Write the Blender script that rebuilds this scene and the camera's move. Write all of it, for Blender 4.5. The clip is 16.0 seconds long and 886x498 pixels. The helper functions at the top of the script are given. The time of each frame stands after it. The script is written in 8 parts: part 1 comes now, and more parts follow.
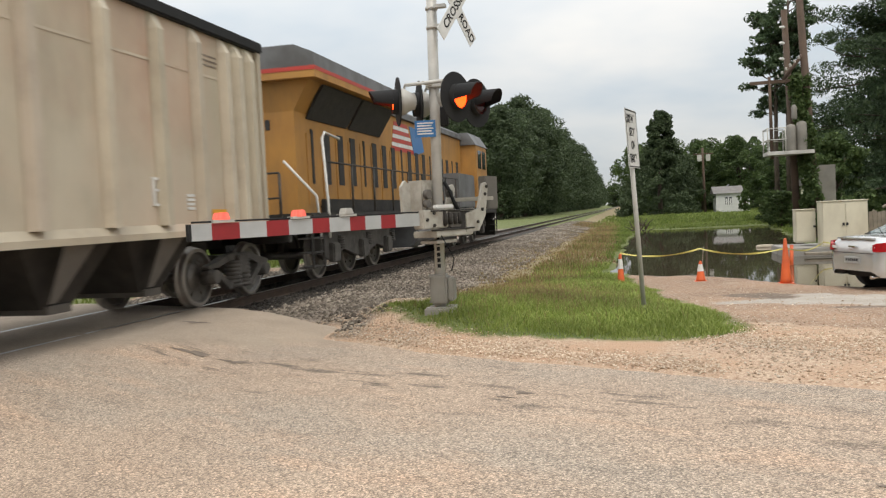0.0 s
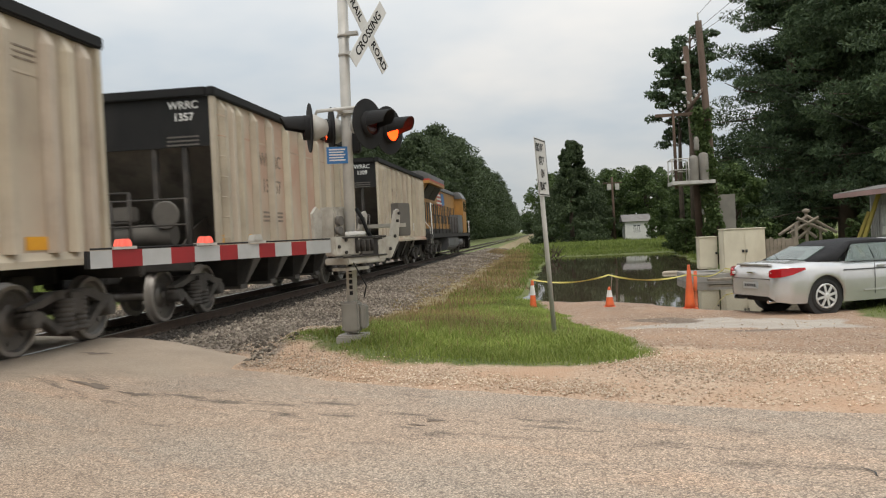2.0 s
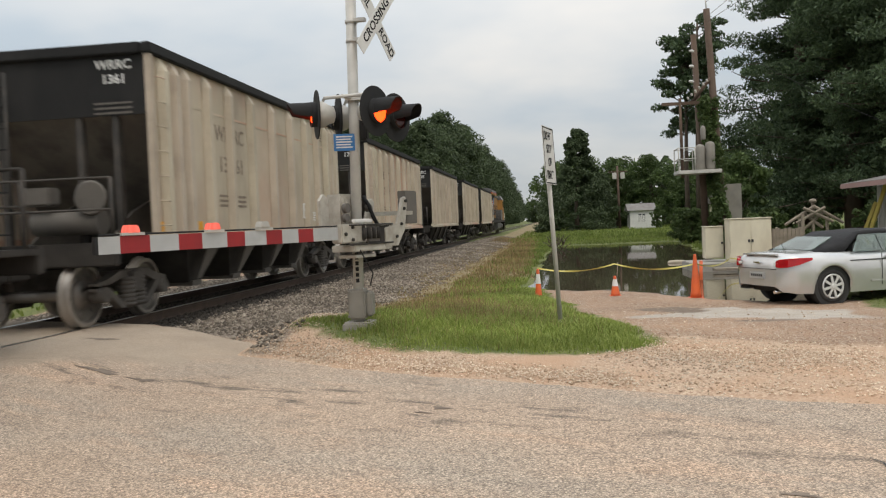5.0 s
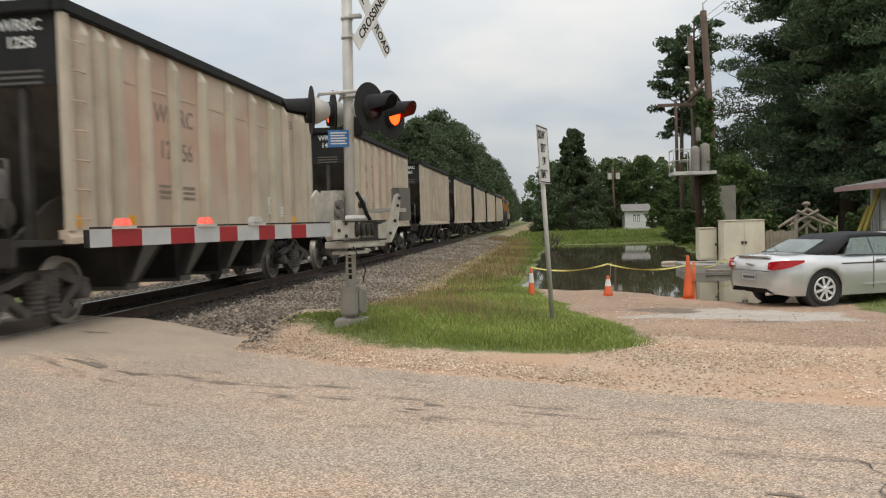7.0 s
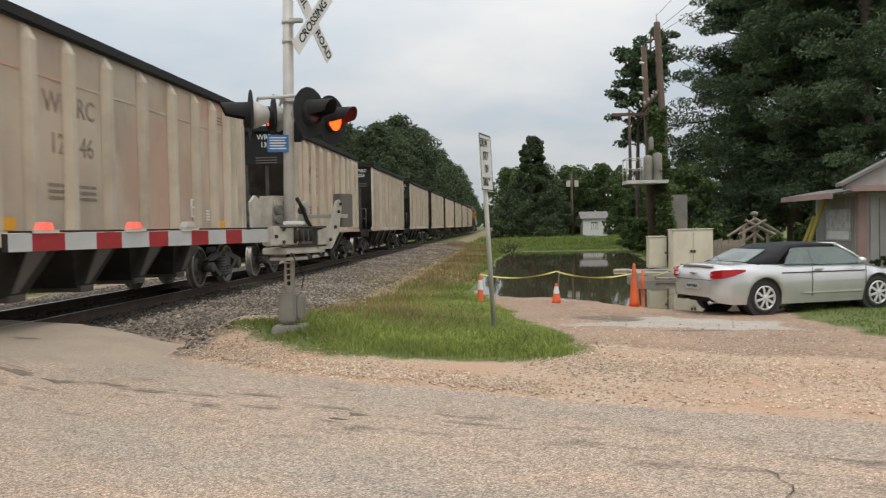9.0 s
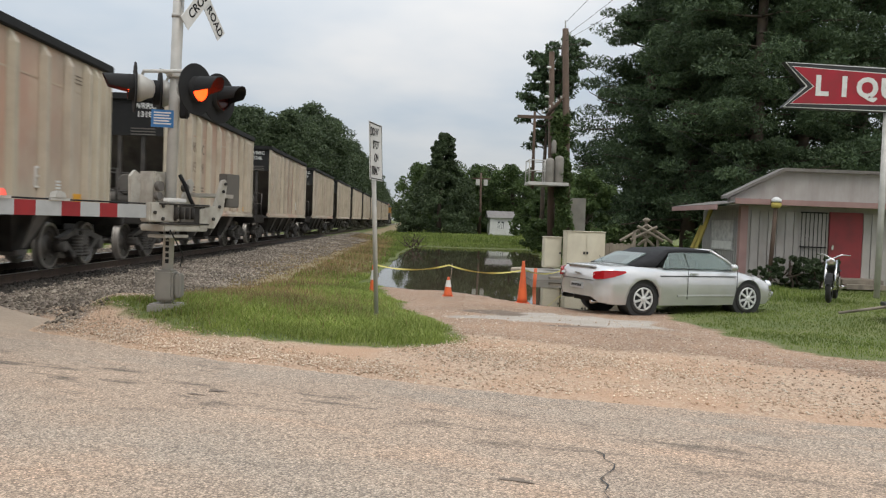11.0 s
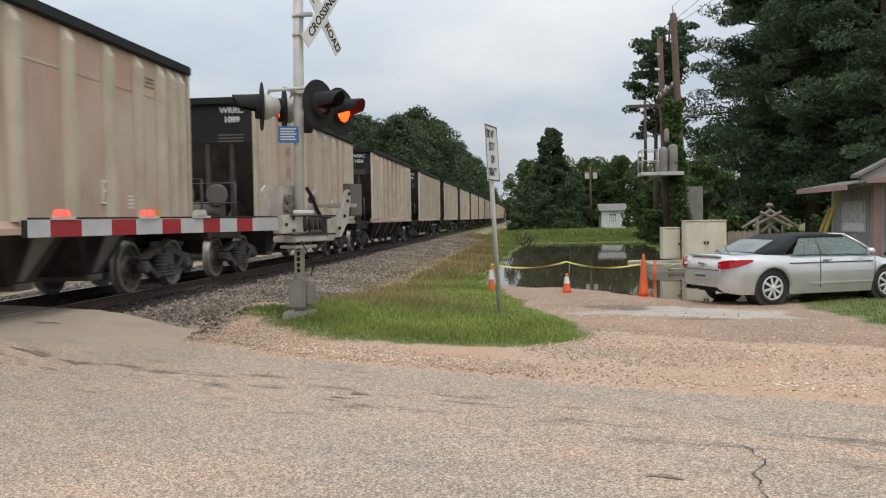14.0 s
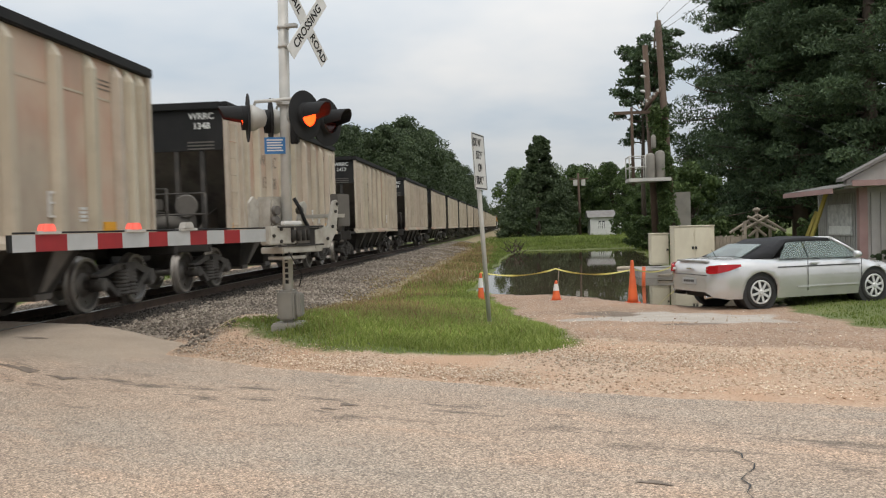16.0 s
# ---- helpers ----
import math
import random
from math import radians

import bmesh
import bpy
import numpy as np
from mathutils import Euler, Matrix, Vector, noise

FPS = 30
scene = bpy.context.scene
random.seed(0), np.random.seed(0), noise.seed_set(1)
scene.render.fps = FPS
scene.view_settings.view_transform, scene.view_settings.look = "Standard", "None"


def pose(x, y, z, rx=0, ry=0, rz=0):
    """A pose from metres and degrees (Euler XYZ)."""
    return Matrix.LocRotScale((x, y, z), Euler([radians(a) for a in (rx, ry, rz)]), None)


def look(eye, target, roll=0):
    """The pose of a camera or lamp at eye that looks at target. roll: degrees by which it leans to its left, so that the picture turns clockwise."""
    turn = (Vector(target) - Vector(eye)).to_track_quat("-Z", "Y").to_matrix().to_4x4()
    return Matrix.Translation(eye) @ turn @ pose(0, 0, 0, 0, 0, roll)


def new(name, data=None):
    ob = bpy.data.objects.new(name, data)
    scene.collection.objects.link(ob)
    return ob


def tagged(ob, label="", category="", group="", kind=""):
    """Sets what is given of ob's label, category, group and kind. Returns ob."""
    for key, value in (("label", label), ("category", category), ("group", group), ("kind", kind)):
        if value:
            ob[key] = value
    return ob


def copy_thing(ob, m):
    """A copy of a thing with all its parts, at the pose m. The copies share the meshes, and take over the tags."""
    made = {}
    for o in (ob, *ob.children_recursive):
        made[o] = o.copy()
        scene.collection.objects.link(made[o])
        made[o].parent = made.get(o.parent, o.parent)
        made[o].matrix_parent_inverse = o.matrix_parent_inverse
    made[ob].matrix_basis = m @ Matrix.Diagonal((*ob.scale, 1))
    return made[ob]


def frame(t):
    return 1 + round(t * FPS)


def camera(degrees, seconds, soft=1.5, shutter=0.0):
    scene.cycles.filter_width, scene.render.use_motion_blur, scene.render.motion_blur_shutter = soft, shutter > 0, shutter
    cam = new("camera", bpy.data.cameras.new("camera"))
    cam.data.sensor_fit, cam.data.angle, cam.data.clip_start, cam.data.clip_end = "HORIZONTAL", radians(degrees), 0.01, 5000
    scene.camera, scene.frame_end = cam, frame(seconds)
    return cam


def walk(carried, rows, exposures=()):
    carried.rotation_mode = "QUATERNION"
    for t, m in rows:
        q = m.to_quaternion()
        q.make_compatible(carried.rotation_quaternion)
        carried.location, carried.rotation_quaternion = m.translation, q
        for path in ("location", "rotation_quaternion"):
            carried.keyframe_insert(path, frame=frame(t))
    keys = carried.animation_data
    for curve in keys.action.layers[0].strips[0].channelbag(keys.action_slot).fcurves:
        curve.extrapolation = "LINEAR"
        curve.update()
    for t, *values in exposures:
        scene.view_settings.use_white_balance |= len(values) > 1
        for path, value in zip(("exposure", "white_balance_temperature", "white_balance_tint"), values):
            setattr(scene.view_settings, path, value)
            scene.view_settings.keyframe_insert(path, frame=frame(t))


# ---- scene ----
cam = camera(56.7, 16.0, soft=1.2, shutter=0.25)
PATH = [
    (0, (0.523, 0.156, 1.483), (0.064, 2.101, 1.394), -2.8),
    (0.5, (0.549, 0.157, 1.479), (0.166, 2.119, 1.419), -3.4),
    (1, (0.561, 0.176, 1.476), (0.236, 2.148, 1.434), -3.6),
    (1.5, (0.567, 0.179, 1.481), (0.286, 2.159, 1.443), -3.1),
    (2, (0.568, 0.179, 1.478), (0.312, 2.162, 1.445), -2.7),
    (2.5, (0.557, 0.177, 1.477), (0.307, 2.161, 1.443), -2.7),
    (3, (0.548, 0.188, 1.476), (0.293, 2.171, 1.44), -2.5),
    (3.5, (0.533, 0.185, 1.475), (0.272, 2.168, 1.43), -2.2),
    (4, (0.529, 0.19, 1.475), (0.264, 2.172, 1.425), -2.0),
    (6.3, (0.563, 0.185, 1.486), (0.292, 2.165, 1.413), -2.9),
    (6.5, (0.567, 0.186, 1.48), (0.302, 2.168, 1.411), -2.4),
    (7, (0.559, 0.184, 1.473), (0.304, 2.167, 1.406), -1.6),
    (7.5, (0.552, 0.191, 1.475), (0.3, 2.173, 1.4), -1.5),
    (8, (0.543, 0.201, 1.469), (0.297, 2.184, 1.392), -1.4),
    (8.5, (0.618, 0.214, 1.475), (0.391, 2.2, 1.401), -1.6),
    (9, (0.825, 0.247, 1.488), (0.663, 2.24, 1.432), -1.0),
    (9.2, (0.899, 0.227, 1.491), (0.793, 2.224, 1.445), -0.4),
    (10.25, (1.07, 0.12, 1.45), (1.17, 2.12, 1.385), 1.4),
    (11.3, (1.186, 0.106, 1.414), (1.196, 2.105, 1.344), 2.4),
    (11.5, (1.15, 0.084, 1.428), (1.11, 2.082, 1.335), 1.9),
    (12, (1.06, 0.063, 1.432), (0.953, 2.057, 1.324), 0.2),
    (12.5, (1.011, 0.032, 1.438), (0.823, 2.021, 1.332), 0.1),
    (13, (1.011, 0.012, 1.446), (0.797, 1.999, 1.355), -0.4),
    (13.5, (1.019, 0.011, 1.45), (0.81, 1.998, 1.369), -0.7),
    (14, (1.023, 0.011, 1.444), (0.813, 1.999, 1.37), -0.9),
    (14.5, (1.028, 0.001, 1.454), (0.818, 1.989, 1.381), -1.2),
    (15, (1.042, 0.006, 1.459), (0.854, 1.996, 1.391), -1.5),
    (15.5, (1.039, 0.022, 1.455), (0.88, 2.014, 1.395), -1.5),
    (16, (1.042, 0.016, 1.445), (0.857, 2.006, 1.392), -1.7),
]
walk(cam, [(t, look(eye, target, roll)) for t, eye, target, roll in PATH], exposures=((0, 0.2, 6950, 10), (0.7, 0.0, 6950, 10), (8.5, 0.0, 6800, 10), (11.5, 0.0, 6600, 10), (13.5, 0.0, 6500, 10), (16, 0.0, 6750, 10)))


# ---- world, sun, exposure ----
def build_world():
    w = bpy.data.worlds.new("overcast_sky")
    w.use_nodes = True
    scene.world = w
    nt = w.node_tree
    nt.nodes.clear()
    n, ln = nt.nodes.new, nt.links.new
    out = n("ShaderNodeOutputWorld")
    bg = n("ShaderNodeBackground")
    sky = n("ShaderNodeTexSky")
    sky.sky_type = "NISHITA"
    sky.sun_disc = False
    sky.sun_elevation = radians(48)
    sky.sun_rotation = radians(200)
    tc = n("ShaderNodeTexCoord")
    sep = n("ShaderNodeSeparateXYZ")
    ln(tc.outputs["Generated"], sep.inputs[0])
    up = n("ShaderNodeMath"); up.operation = "MAXIMUM"; up.inputs[1].default_value = 0.0
    ln(sep.outputs["Z"], up.inputs[0])
    den = n("ShaderNodeMath"); den.operation = "ADD"; den.inputs[1].default_value = 0.22
    ln(up.outputs[0], den.inputs[0])
    dx = n("ShaderNodeMath"); dx.operation = "DIVIDE"
    dy = n("ShaderNodeMath"); dy.operation = "DIVIDE"
    ln(sep.outputs["X"], dx.inputs[0]); ln(den.outputs[0], dx.inputs[1])
    ln(sep.outputs["Y"], dy.inputs[0]); ln(den.outputs[0], dy.inputs[1])
    com = n("ShaderNodeCombineXYZ")
    ln(dx.outputs[0], com.inputs[0]); ln(dy.outputs[0], com.inputs[1])
    cloud = n("ShaderNodeTexNoise")
    cloud.inputs["Scale"].default_value = 0.75
    cloud.inputs["Detail"].default_value = 5
    cloud.inputs["Roughness"].default_value = 0.5
    ln(com.outputs[0], cloud.inputs["Vector"])
    # overcast: the zenith about three times as bright as the horizon
    grad = n("ShaderNodeMapRange")
    grad.inputs["From Min"].default_value = 0.0; grad.inputs["From Max"].default_value = 1.0
    grad.inputs["To Min"].default_value = SKY_LOW; grad.inputs["To Max"].default_value = SKY_HIGH
    ln(up.outputs[0], grad.inputs["Value"])
    ramp = n("ShaderNodeValToRGB")
    ramp.color_ramp.elements[0].position = 0.36; ramp.color_ramp.elements[0].color = (0.60, 0.71, 0.83, 1)
    ramp.color_ramp.elements[1].position = 0.64; ramp.color_ramp.elements[1].color = (1.0, 1.0, 1.0, 1)
    ln(cloud.outputs["Fac"], ramp.inputs[0])
    mul = n("ShaderNodeVectorMath"); mul.operation = "SCALE"
    ln(ramp.outputs[0], mul.inputs[0]); ln(grad.outputs[0], mul.inputs["Scale"])
    dim = n("ShaderNodeVectorMath"); dim.operation = "SCALE"; dim.inputs["Scale"].default_value = 0.07
    ln(sky.outputs[0], dim.inputs[0])
    mix = n("ShaderNodeMix"); mix.data_type = "RGBA"; mix.inputs["Factor"].default_value = 0.9
    ln(dim.outputs[0], mix.inputs["A"]); ln(mul.outputs[0], mix.inputs["B"])
    ln(mix.outputs["Result"], bg.inputs["Color"])
    bg.inputs["Strength"].default_value = 1.0
    ln(bg.outputs[0], out.inputs[0])
    sun = new("sun", bpy.data.lights.new("sun", "SUN"))
    sun.data.energy, sun.data.angle, sun.data.color = 0.9, radians(24), (1.0, 0.95, 0.88)
    sun.matrix_world = look((0, 0, 60), (-14, 30, 0))


SKY_LOW, SKY_HIGH = 0.63, 2.15
build_world()


# ---- materials ----
def surf(name, c1, c2=None, scale=4.0, rough=0.8, metal=0.0, bump=0.0, bump_scale=60.0, dirt=None, dirt_scale=1.2, dirt_amount=0.5,
         stretch=(1, 1, 1), vary=0.0, detail=6.0, emit=0.0):
    """Two colours mixed by a broad noise, dirt by a second one with its own stretch, fine relief, and a shift from piece to piece."""
    m = bpy.data.materials.new(name)
    m.use_nodes = True
    nt = m.node_tree
    n, ln = nt.nodes.new, nt.links.new
    b = nt.nodes["Principled BSDF"]
    b.inputs["Roughness"].default_value, b.inputs["Metallic"].default_value = rough, metal
    tc = n("ShaderNodeTexCoord")
    where = tc.outputs["Object"]
    if vary:
        info = n("ShaderNodeObjectInfo")
        off = n("ShaderNodeVectorMath"); off.operation = "SCALE"; off.inputs["Scale"].default_value = 1.0
        mv = n("ShaderNodeMath"); mv.operation = "MULTIPLY"; mv.inputs[1].default_value = 37.0
        ln(info.outputs["Random"], mv.inputs[0])
        add = n("ShaderNodeVectorMath"); add.operation = "ADD"
        cmb = n("ShaderNodeCombineXYZ")
        for k in range(3):
            ln(mv.outputs[0], cmb.inputs[k])
        ln(where, add.inputs[0]); ln(cmb.outputs[0], add.inputs[1])
        where = add.outputs[0]
    n1 = n("ShaderNodeTexNoise"); n1.inputs["Scale"].default_value = scale; n1.inputs["Detail"].default_value = detail
    ln(where, n1.inputs["Vector"])
    mix = n("ShaderNodeMix"); mix.data_type = "RGBA"
    mix.inputs["A"].default_value, mix.inputs["B"].default_value = (*c1, 1), (*(c2 or [c * 0.75 for c in c1]), 1)
    mr = n("ShaderNodeMapRange"); mr.inputs["From Min"].default_value, mr.inputs["From Max"].default_value = 0.32, 0.68
    ln(n1.outputs["Fac"], mr.inputs["Value"]); ln(mr.outputs[0], mix.inputs["Factor"])
    col = mix.outputs["Result"]
    if dirt:
        mp = n("ShaderNodeMapping"); mp.inputs["Scale"].default_value = stretch
        ln(where, mp.inputs["Vector"])
        n2 = n("ShaderNodeTexNoise"); n2.inputs["Scale"].default_value = dirt_scale; n2.inputs["Detail"].default_value = 7
        n2.inputs["Roughness"].default_value = 0.62
        ln(mp.outputs[0], n2.inputs["Vector"])
        mr2 = n("ShaderNodeMapRange"); mr2.inputs["From Min"].default_value, mr2.inputs["From Max"].default_value = 0.45, 0.72
        mr2.inputs["To Max"].default_value = dirt_amount
        ln(n2.outputs["Fac"], mr2.inputs["Value"])
        mx = n("ShaderNodeMix"); mx.data_type = "RGBA"; mx.inputs["B"].default_value = (*dirt, 1)
        ln(col, mx.inputs["A"]); ln(mr2.outputs[0], mx.inputs["Factor"])
        col = mx.outputs["Result"]
    if vary:
        hs = n("ShaderNodeHueSaturation")
        mr3 = n("ShaderNodeMapRange"); mr3.inputs["To Min"].default_value, mr3.inputs["To Max"].default_value = 1 - vary, 1 + vary
        ln(info.outputs["Random"], mr3.inputs["Value"]); ln(mr3.outputs[0], hs.inputs["Value"])
        hue = n("ShaderNodeMapRange"); hue.inputs["To Min"].default_value, hue.inputs["To Max"].default_value = 0.5 - vary * 0.22, 0.5 + vary * 0.05
        wn = n("ShaderNodeTexWhiteNoise"); wn.noise_dimensions = "1D"
        ln(info.outputs["Random"], wn.inputs["W"]); ln(wn.outputs["Value"], hue.inputs["Value"]); ln(hue.outputs[0], hs.inputs["Hue"])
        ln(col, hs.inputs["Color"])
        col = hs.outputs["Color"]
    ln(col, b.inputs["Base Color"])
    if emit:
        ln(col, b.inputs["Emission Color"]); b.inputs["Emission Strength"].default_value = emit
    if bump:
        n3 = n("ShaderNodeTexNoise"); n3.inputs["Scale"].default_value = bump_scale; n3.inputs["Detail"].default_value = 4
        ln(where, n3.inputs["Vector"])
        bp = n("ShaderNodeBump"); bp.inputs["Strength"].default_value = bump; bp.inputs["Distance"].default_value = 0.02
        ln(n3.outputs["Fac"], bp.inputs["Height"]); ln(bp.outputs[0], b.inputs["Normal"])
    return m


M = {}
M["wagon_side"] = surf("wagon_paint", (0.49, 0.425, 0.325), (0.40, 0.34, 0.255), 0.45, 0.75, bump=0.1, bump_scale=9, dirt=(0.22, 0.185, 0.145), dirt_scale=0.8, dirt_amount=0.6, stretch=(1.0, 1.0, 0.4), vary=0.08)
M["wagon_post"] = surf("wagon_post_paint", (0.54, 0.475, 0.37), (0.46, 0.40, 0.305), 0.8, 0.7, bump=0.08, bump_scale=12, dirt=(0.30, 0.25, 0.195), dirt_scale=1.4, dirt_amount=0.55, vary=0.08)
M["wagon_slope"] = surf("dusty_slope_sheet", (0.13, 0.115, 0.10), (0.20, 0.18, 0.155), 1.1, 0.85, dirt=(0.04, 0.036, 0.032), dirt_scale=1.6, dirt_amount=0.7)
M["wagon_rail"] = surf("worn_black_steel", (0.03, 0.028, 0.026), (0.06, 0.054, 0.048), 3, 0.75, dirt=(0.11, 0.09, 0.075), dirt_scale=3, dirt_amount=0.5)
def add_patches(m, colour, scale, amount):
    """Broad stains of a second colour over a material."""
    nt = m.node_tree
    n, ln = nt.nodes.new, nt.links.new
    b = nt.nodes["Principled BSDF"]
    old = b.inputs["Base Color"].links[0].from_socket
    tc = n("ShaderNodeTexCoord")
    info = n("ShaderNodeObjectInfo")
    sc = n("ShaderNodeMath"); sc.operation = "MULTIPLY"; sc.inputs[1].default_value = 91.0
    ln(info.outputs["Random"], sc.inputs[0])
    no = n("ShaderNodeTexNoise"); no.noise_dimensions = "4D"
    no.inputs["Scale"].default_value, no.inputs["Detail"].default_value = scale, 5
    ln(tc.outputs["Object"], no.inputs["Vector"]); ln(sc.outputs[0], no.inputs["W"])
    mr = n("ShaderNodeMapRange"); mr.inputs["From Min"].default_value, mr.inputs["From Max"].default_value = 0.46, 0.62
    mr.inputs["To Max"].default_value = amount
    ln(no.outputs["Fac"], mr.inputs["Value"])
    mx = n("ShaderNodeMix"); mx.data_type = "RGBA"; mx.inputs["B"].default_value = (*colour, 1)
    ln(old, mx.inputs["A"]); ln(mr.outputs[0], mx.inputs["Factor"]); ln(mx.outputs["Result"], b.inputs["Base Color"])


add_patches(M["wagon_side"], (0.52, 0.30, 0.215), 0.24, 0.7)
add_patches(M["wagon_side"], (0.57, 0.51, 0.40), 0.6, 0.5)
M["wagon_black"] = surf("wagon_black_paint", (0.005, 0.005, 0.0055), (0.008, 0.008, 0.008), 2, 0.85, dirt=(0.04, 0.036, 0.033), dirt_scale=1.6, dirt_amount=0.25, stretch=(1, 1, 0.4))
M["under"] = surf("underframe_grime", (0.018, 0.016, 0.014), (0.032, 0.028, 0.024), 3, 0.9, bump=0.2, bump_scale=30, dirt=(0.06, 0.052, 0.045), dirt_scale=2.5, dirt_amount=0.5)
M["hopper"] = surf("hopper_grey", (0.10, 0.09, 0.08), (0.165, 0.15, 0.132), 2, 0.8, dirt=(0.05, 0.045, 0.04), dirt_scale=2, dirt_amount=0.7)
M["wheel"] = surf("wheel_steel", (0.17, 0.155, 0.14), (0.25, 0.23, 0.21), 4, 0.45, 0.6, bump=0.1, dirt=(0.04, 0.035, 0.03), dirt_scale=4)
M["tread"] = surf("bright_wheel_rim", (0.40, 0.37, 0.335), (0.30, 0.27, 0.24), 5, 0.4, 0.5)
M["bogie"] = surf("bogie_steel", (0.10, 0.09, 0.08), (0.06, 0.053, 0.047), 4, 0.8, 0.1, bump=0.2, bump_scale=25, dirt=(0.17, 0.155, 0.135), dirt_scale=5, dirt_amount=0.5)
M["white"] = surf("white_marking", (0.72, 0.72, 0.70), (0.6, 0.6, 0.58), 6, 0.6)
M["brown_letter"] = surf("faded_brown_lettering", (0.15, 0.115, 0.09), (0.27, 0.22, 0.17), 6, 0.8)
M["yellow_reflector"] = surf("amber_reflector", (0.75, 0.36, 0.03), (0.65, 0.3, 0.03), 5, 0.5)
M["rail"] = surf("rail_steel", (0.11, 0.075, 0.055), (0.07, 0.05, 0.04), 5, 0.6, 0.5, bump=0.1)
M["rail_head"] = surf("polished_rail_head", (0.42, 0.40, 0.38), (0.3, 0.28, 0.26), 5, 0.3, 0.9)
M["tie"] = surf("creosoted_tie", (0.06, 0.047, 0.038), (0.10, 0.085, 0.07), 5, 0.9, bump=0.3, bump_scale=20, vary=0.2)


# ---- mesh helpers ----
def box(bm, lo, hi, m=None):
    (x0, y0, z0), (x1, y1, z1) = lo, hi
    co = [(x0, y0, z0), (x1, y0, z0), (x1, y1, z0), (x0, y1, z0), (x0, y0, z1), (x1, y0, z1), (x1, y1, z1), (x0, y1, z1)]
    v = [bm.verts.new(m @ Vector(c) if m else c) for c in co]
    for f in ((3, 2, 1, 0), (4, 5, 6, 7), (0, 1, 5, 4), (1, 2, 6, 5), (2, 3, 7, 6), (3, 0, 4, 7)):
        bm.faces.new([v[i] for i in f])
    return v


def cbox(bm, c, s, m=None):
    return box(bm, [c[i] - s[i] / 2 for i in range(3)], [c[i] + s[i] / 2 for i in range(3)], m)


def loft(bm, rings, closed=True, caps=True, smooth=False):
    """Skin a list of rings of equal length."""
    vs = [[bm.verts.new(p) for p in r] for r in rings]
    k = len(vs[0])
    for a, b in zip(vs, vs[1:]):
        for i in range(k if closed else k - 1):
            f = bm.faces.new((a[i], a[(i + 1) % k], b[(i + 1) % k], b[i]))
            f.smooth = smooth
    if caps and closed:
        bm.faces.new(vs[0][::-1])
        bm.faces.new(vs[-1])
    return vs


def ring(c, axis, r, n=12, ry=None):
    axis = Vector(axis).normalized()
    a = axis.orthogonal().normalized() if abs(axis.z) < 0.9 else Vector((1, 0, 0))
    a = (a - axis * a.dot(axis)).normalized()
    b = axis.cross(a)
    return [Vector(c) + a * (r * math.cos(2 * math.pi * i / n)) + b * ((ry or r) * math.sin(2 * math.pi * i / n)) for i in range(n)]


def rod(bm, p, q, r, r2=None, n=10, smooth=True):
    d = Vector(q) - Vector(p)
    loft(bm, [ring(p, d, r, n), ring(q, d, r if r2 is None else r2, n)], smooth=smooth)


def tube(bm, pts, r, n=8):
    pts = [Vector(p) for p in pts]
    rings = []
    for i, p in enumerate(pts):
        d = (pts[min(i + 1, len(pts) - 1)] - pts[max(i - 1, 0)]).normalized()
        up = Vector((0, 0, 1)) if abs(d.z) < 0.95 else Vector((1, 0, 0))
        a = d.cross(up).normalized()
        b = a.cross(d)
        rings.append([p + a * (r * math.cos(2 * math.pi * k / n)) + b * (r * math.sin(2 * math.pi * k / n)) for k in range(n)])
    loft(bm, rings, smooth=True)


def lathe(bm, origin, axis, profile, n=20, smooth=True, caps=True):
    """profile: (distance along the axis, radius)."""
    axis = Vector(axis).normalized()
    loft(bm, [ring(Vector(origin) + axis * d, axis, max(r, 0.0005), n) for d, r in profile], smooth=smooth, caps=caps)


def prism(bm, pts, axis, lo, hi):
    """A flat outline (two coordinates each) pushed along an axis (0, 1 or 2)."""
    def at(p, v):
        q = list(p)
        q.insert(axis, v)
        return q
    loft(bm, [[at(p, lo) for p in pts], [at(p, hi) for p in pts]])


def part(name, bm, material, parent=None, label="", at=None, bevel=0.0):
    if bevel:
        bmesh.ops.bevel(bm, geom=bm.edges[:], offset=bevel, segments=2, affect="EDGES", clamp_overlap=True)
    bmesh.ops.recalc_face_normals(bm, faces=bm.faces[:])
    me = bpy.data.meshes.new(name)
    bm.to_mesh(me)
    bm.free()
    me.materials.append(material)
    ob = new(name, me)
    if parent:
        ob.parent = parent
    if at is not None:
        ob.matrix_basis = at
    if label:
        tagged(ob, label)
    return ob


def again(ob, parent, m):
    """Another part on the same mesh."""
    c = new(ob.name.split(".")[0], ob.data)
    c.parent = parent
    c.matrix_basis = m
    if "label" in ob:
        c["label"] = ob["label"]
    return c


def thing(name, m, label, category, group="", kind=""):
    ob = tagged(new(name), label, category, group, kind)
    ob.empty_display_size = 0.2
    ob.matrix_basis = m
    return ob


def letters(name, text, size, material, parent, m, depth=0.004, bold=0.0):
    cu = bpy.data.curves.new(name, "FONT")
    cu.body, cu.size, cu.extrude, cu.offset = text, size, depth, bold
    cu.align_x, cu.align_y = "CENTER", "CENTER"
    cu.resolution_u = 3
    tmp = bpy.data.objects.new(name, cu)
    me = bpy.data.meshes.new_from_object(tmp)
    bpy.data.objects.remove(tmp)
    me.materials.clear()
    me.materials.append(material)
    ob = new(name, me)
    ob.parent = parent
    ob.matrix_basis = m
    return ob


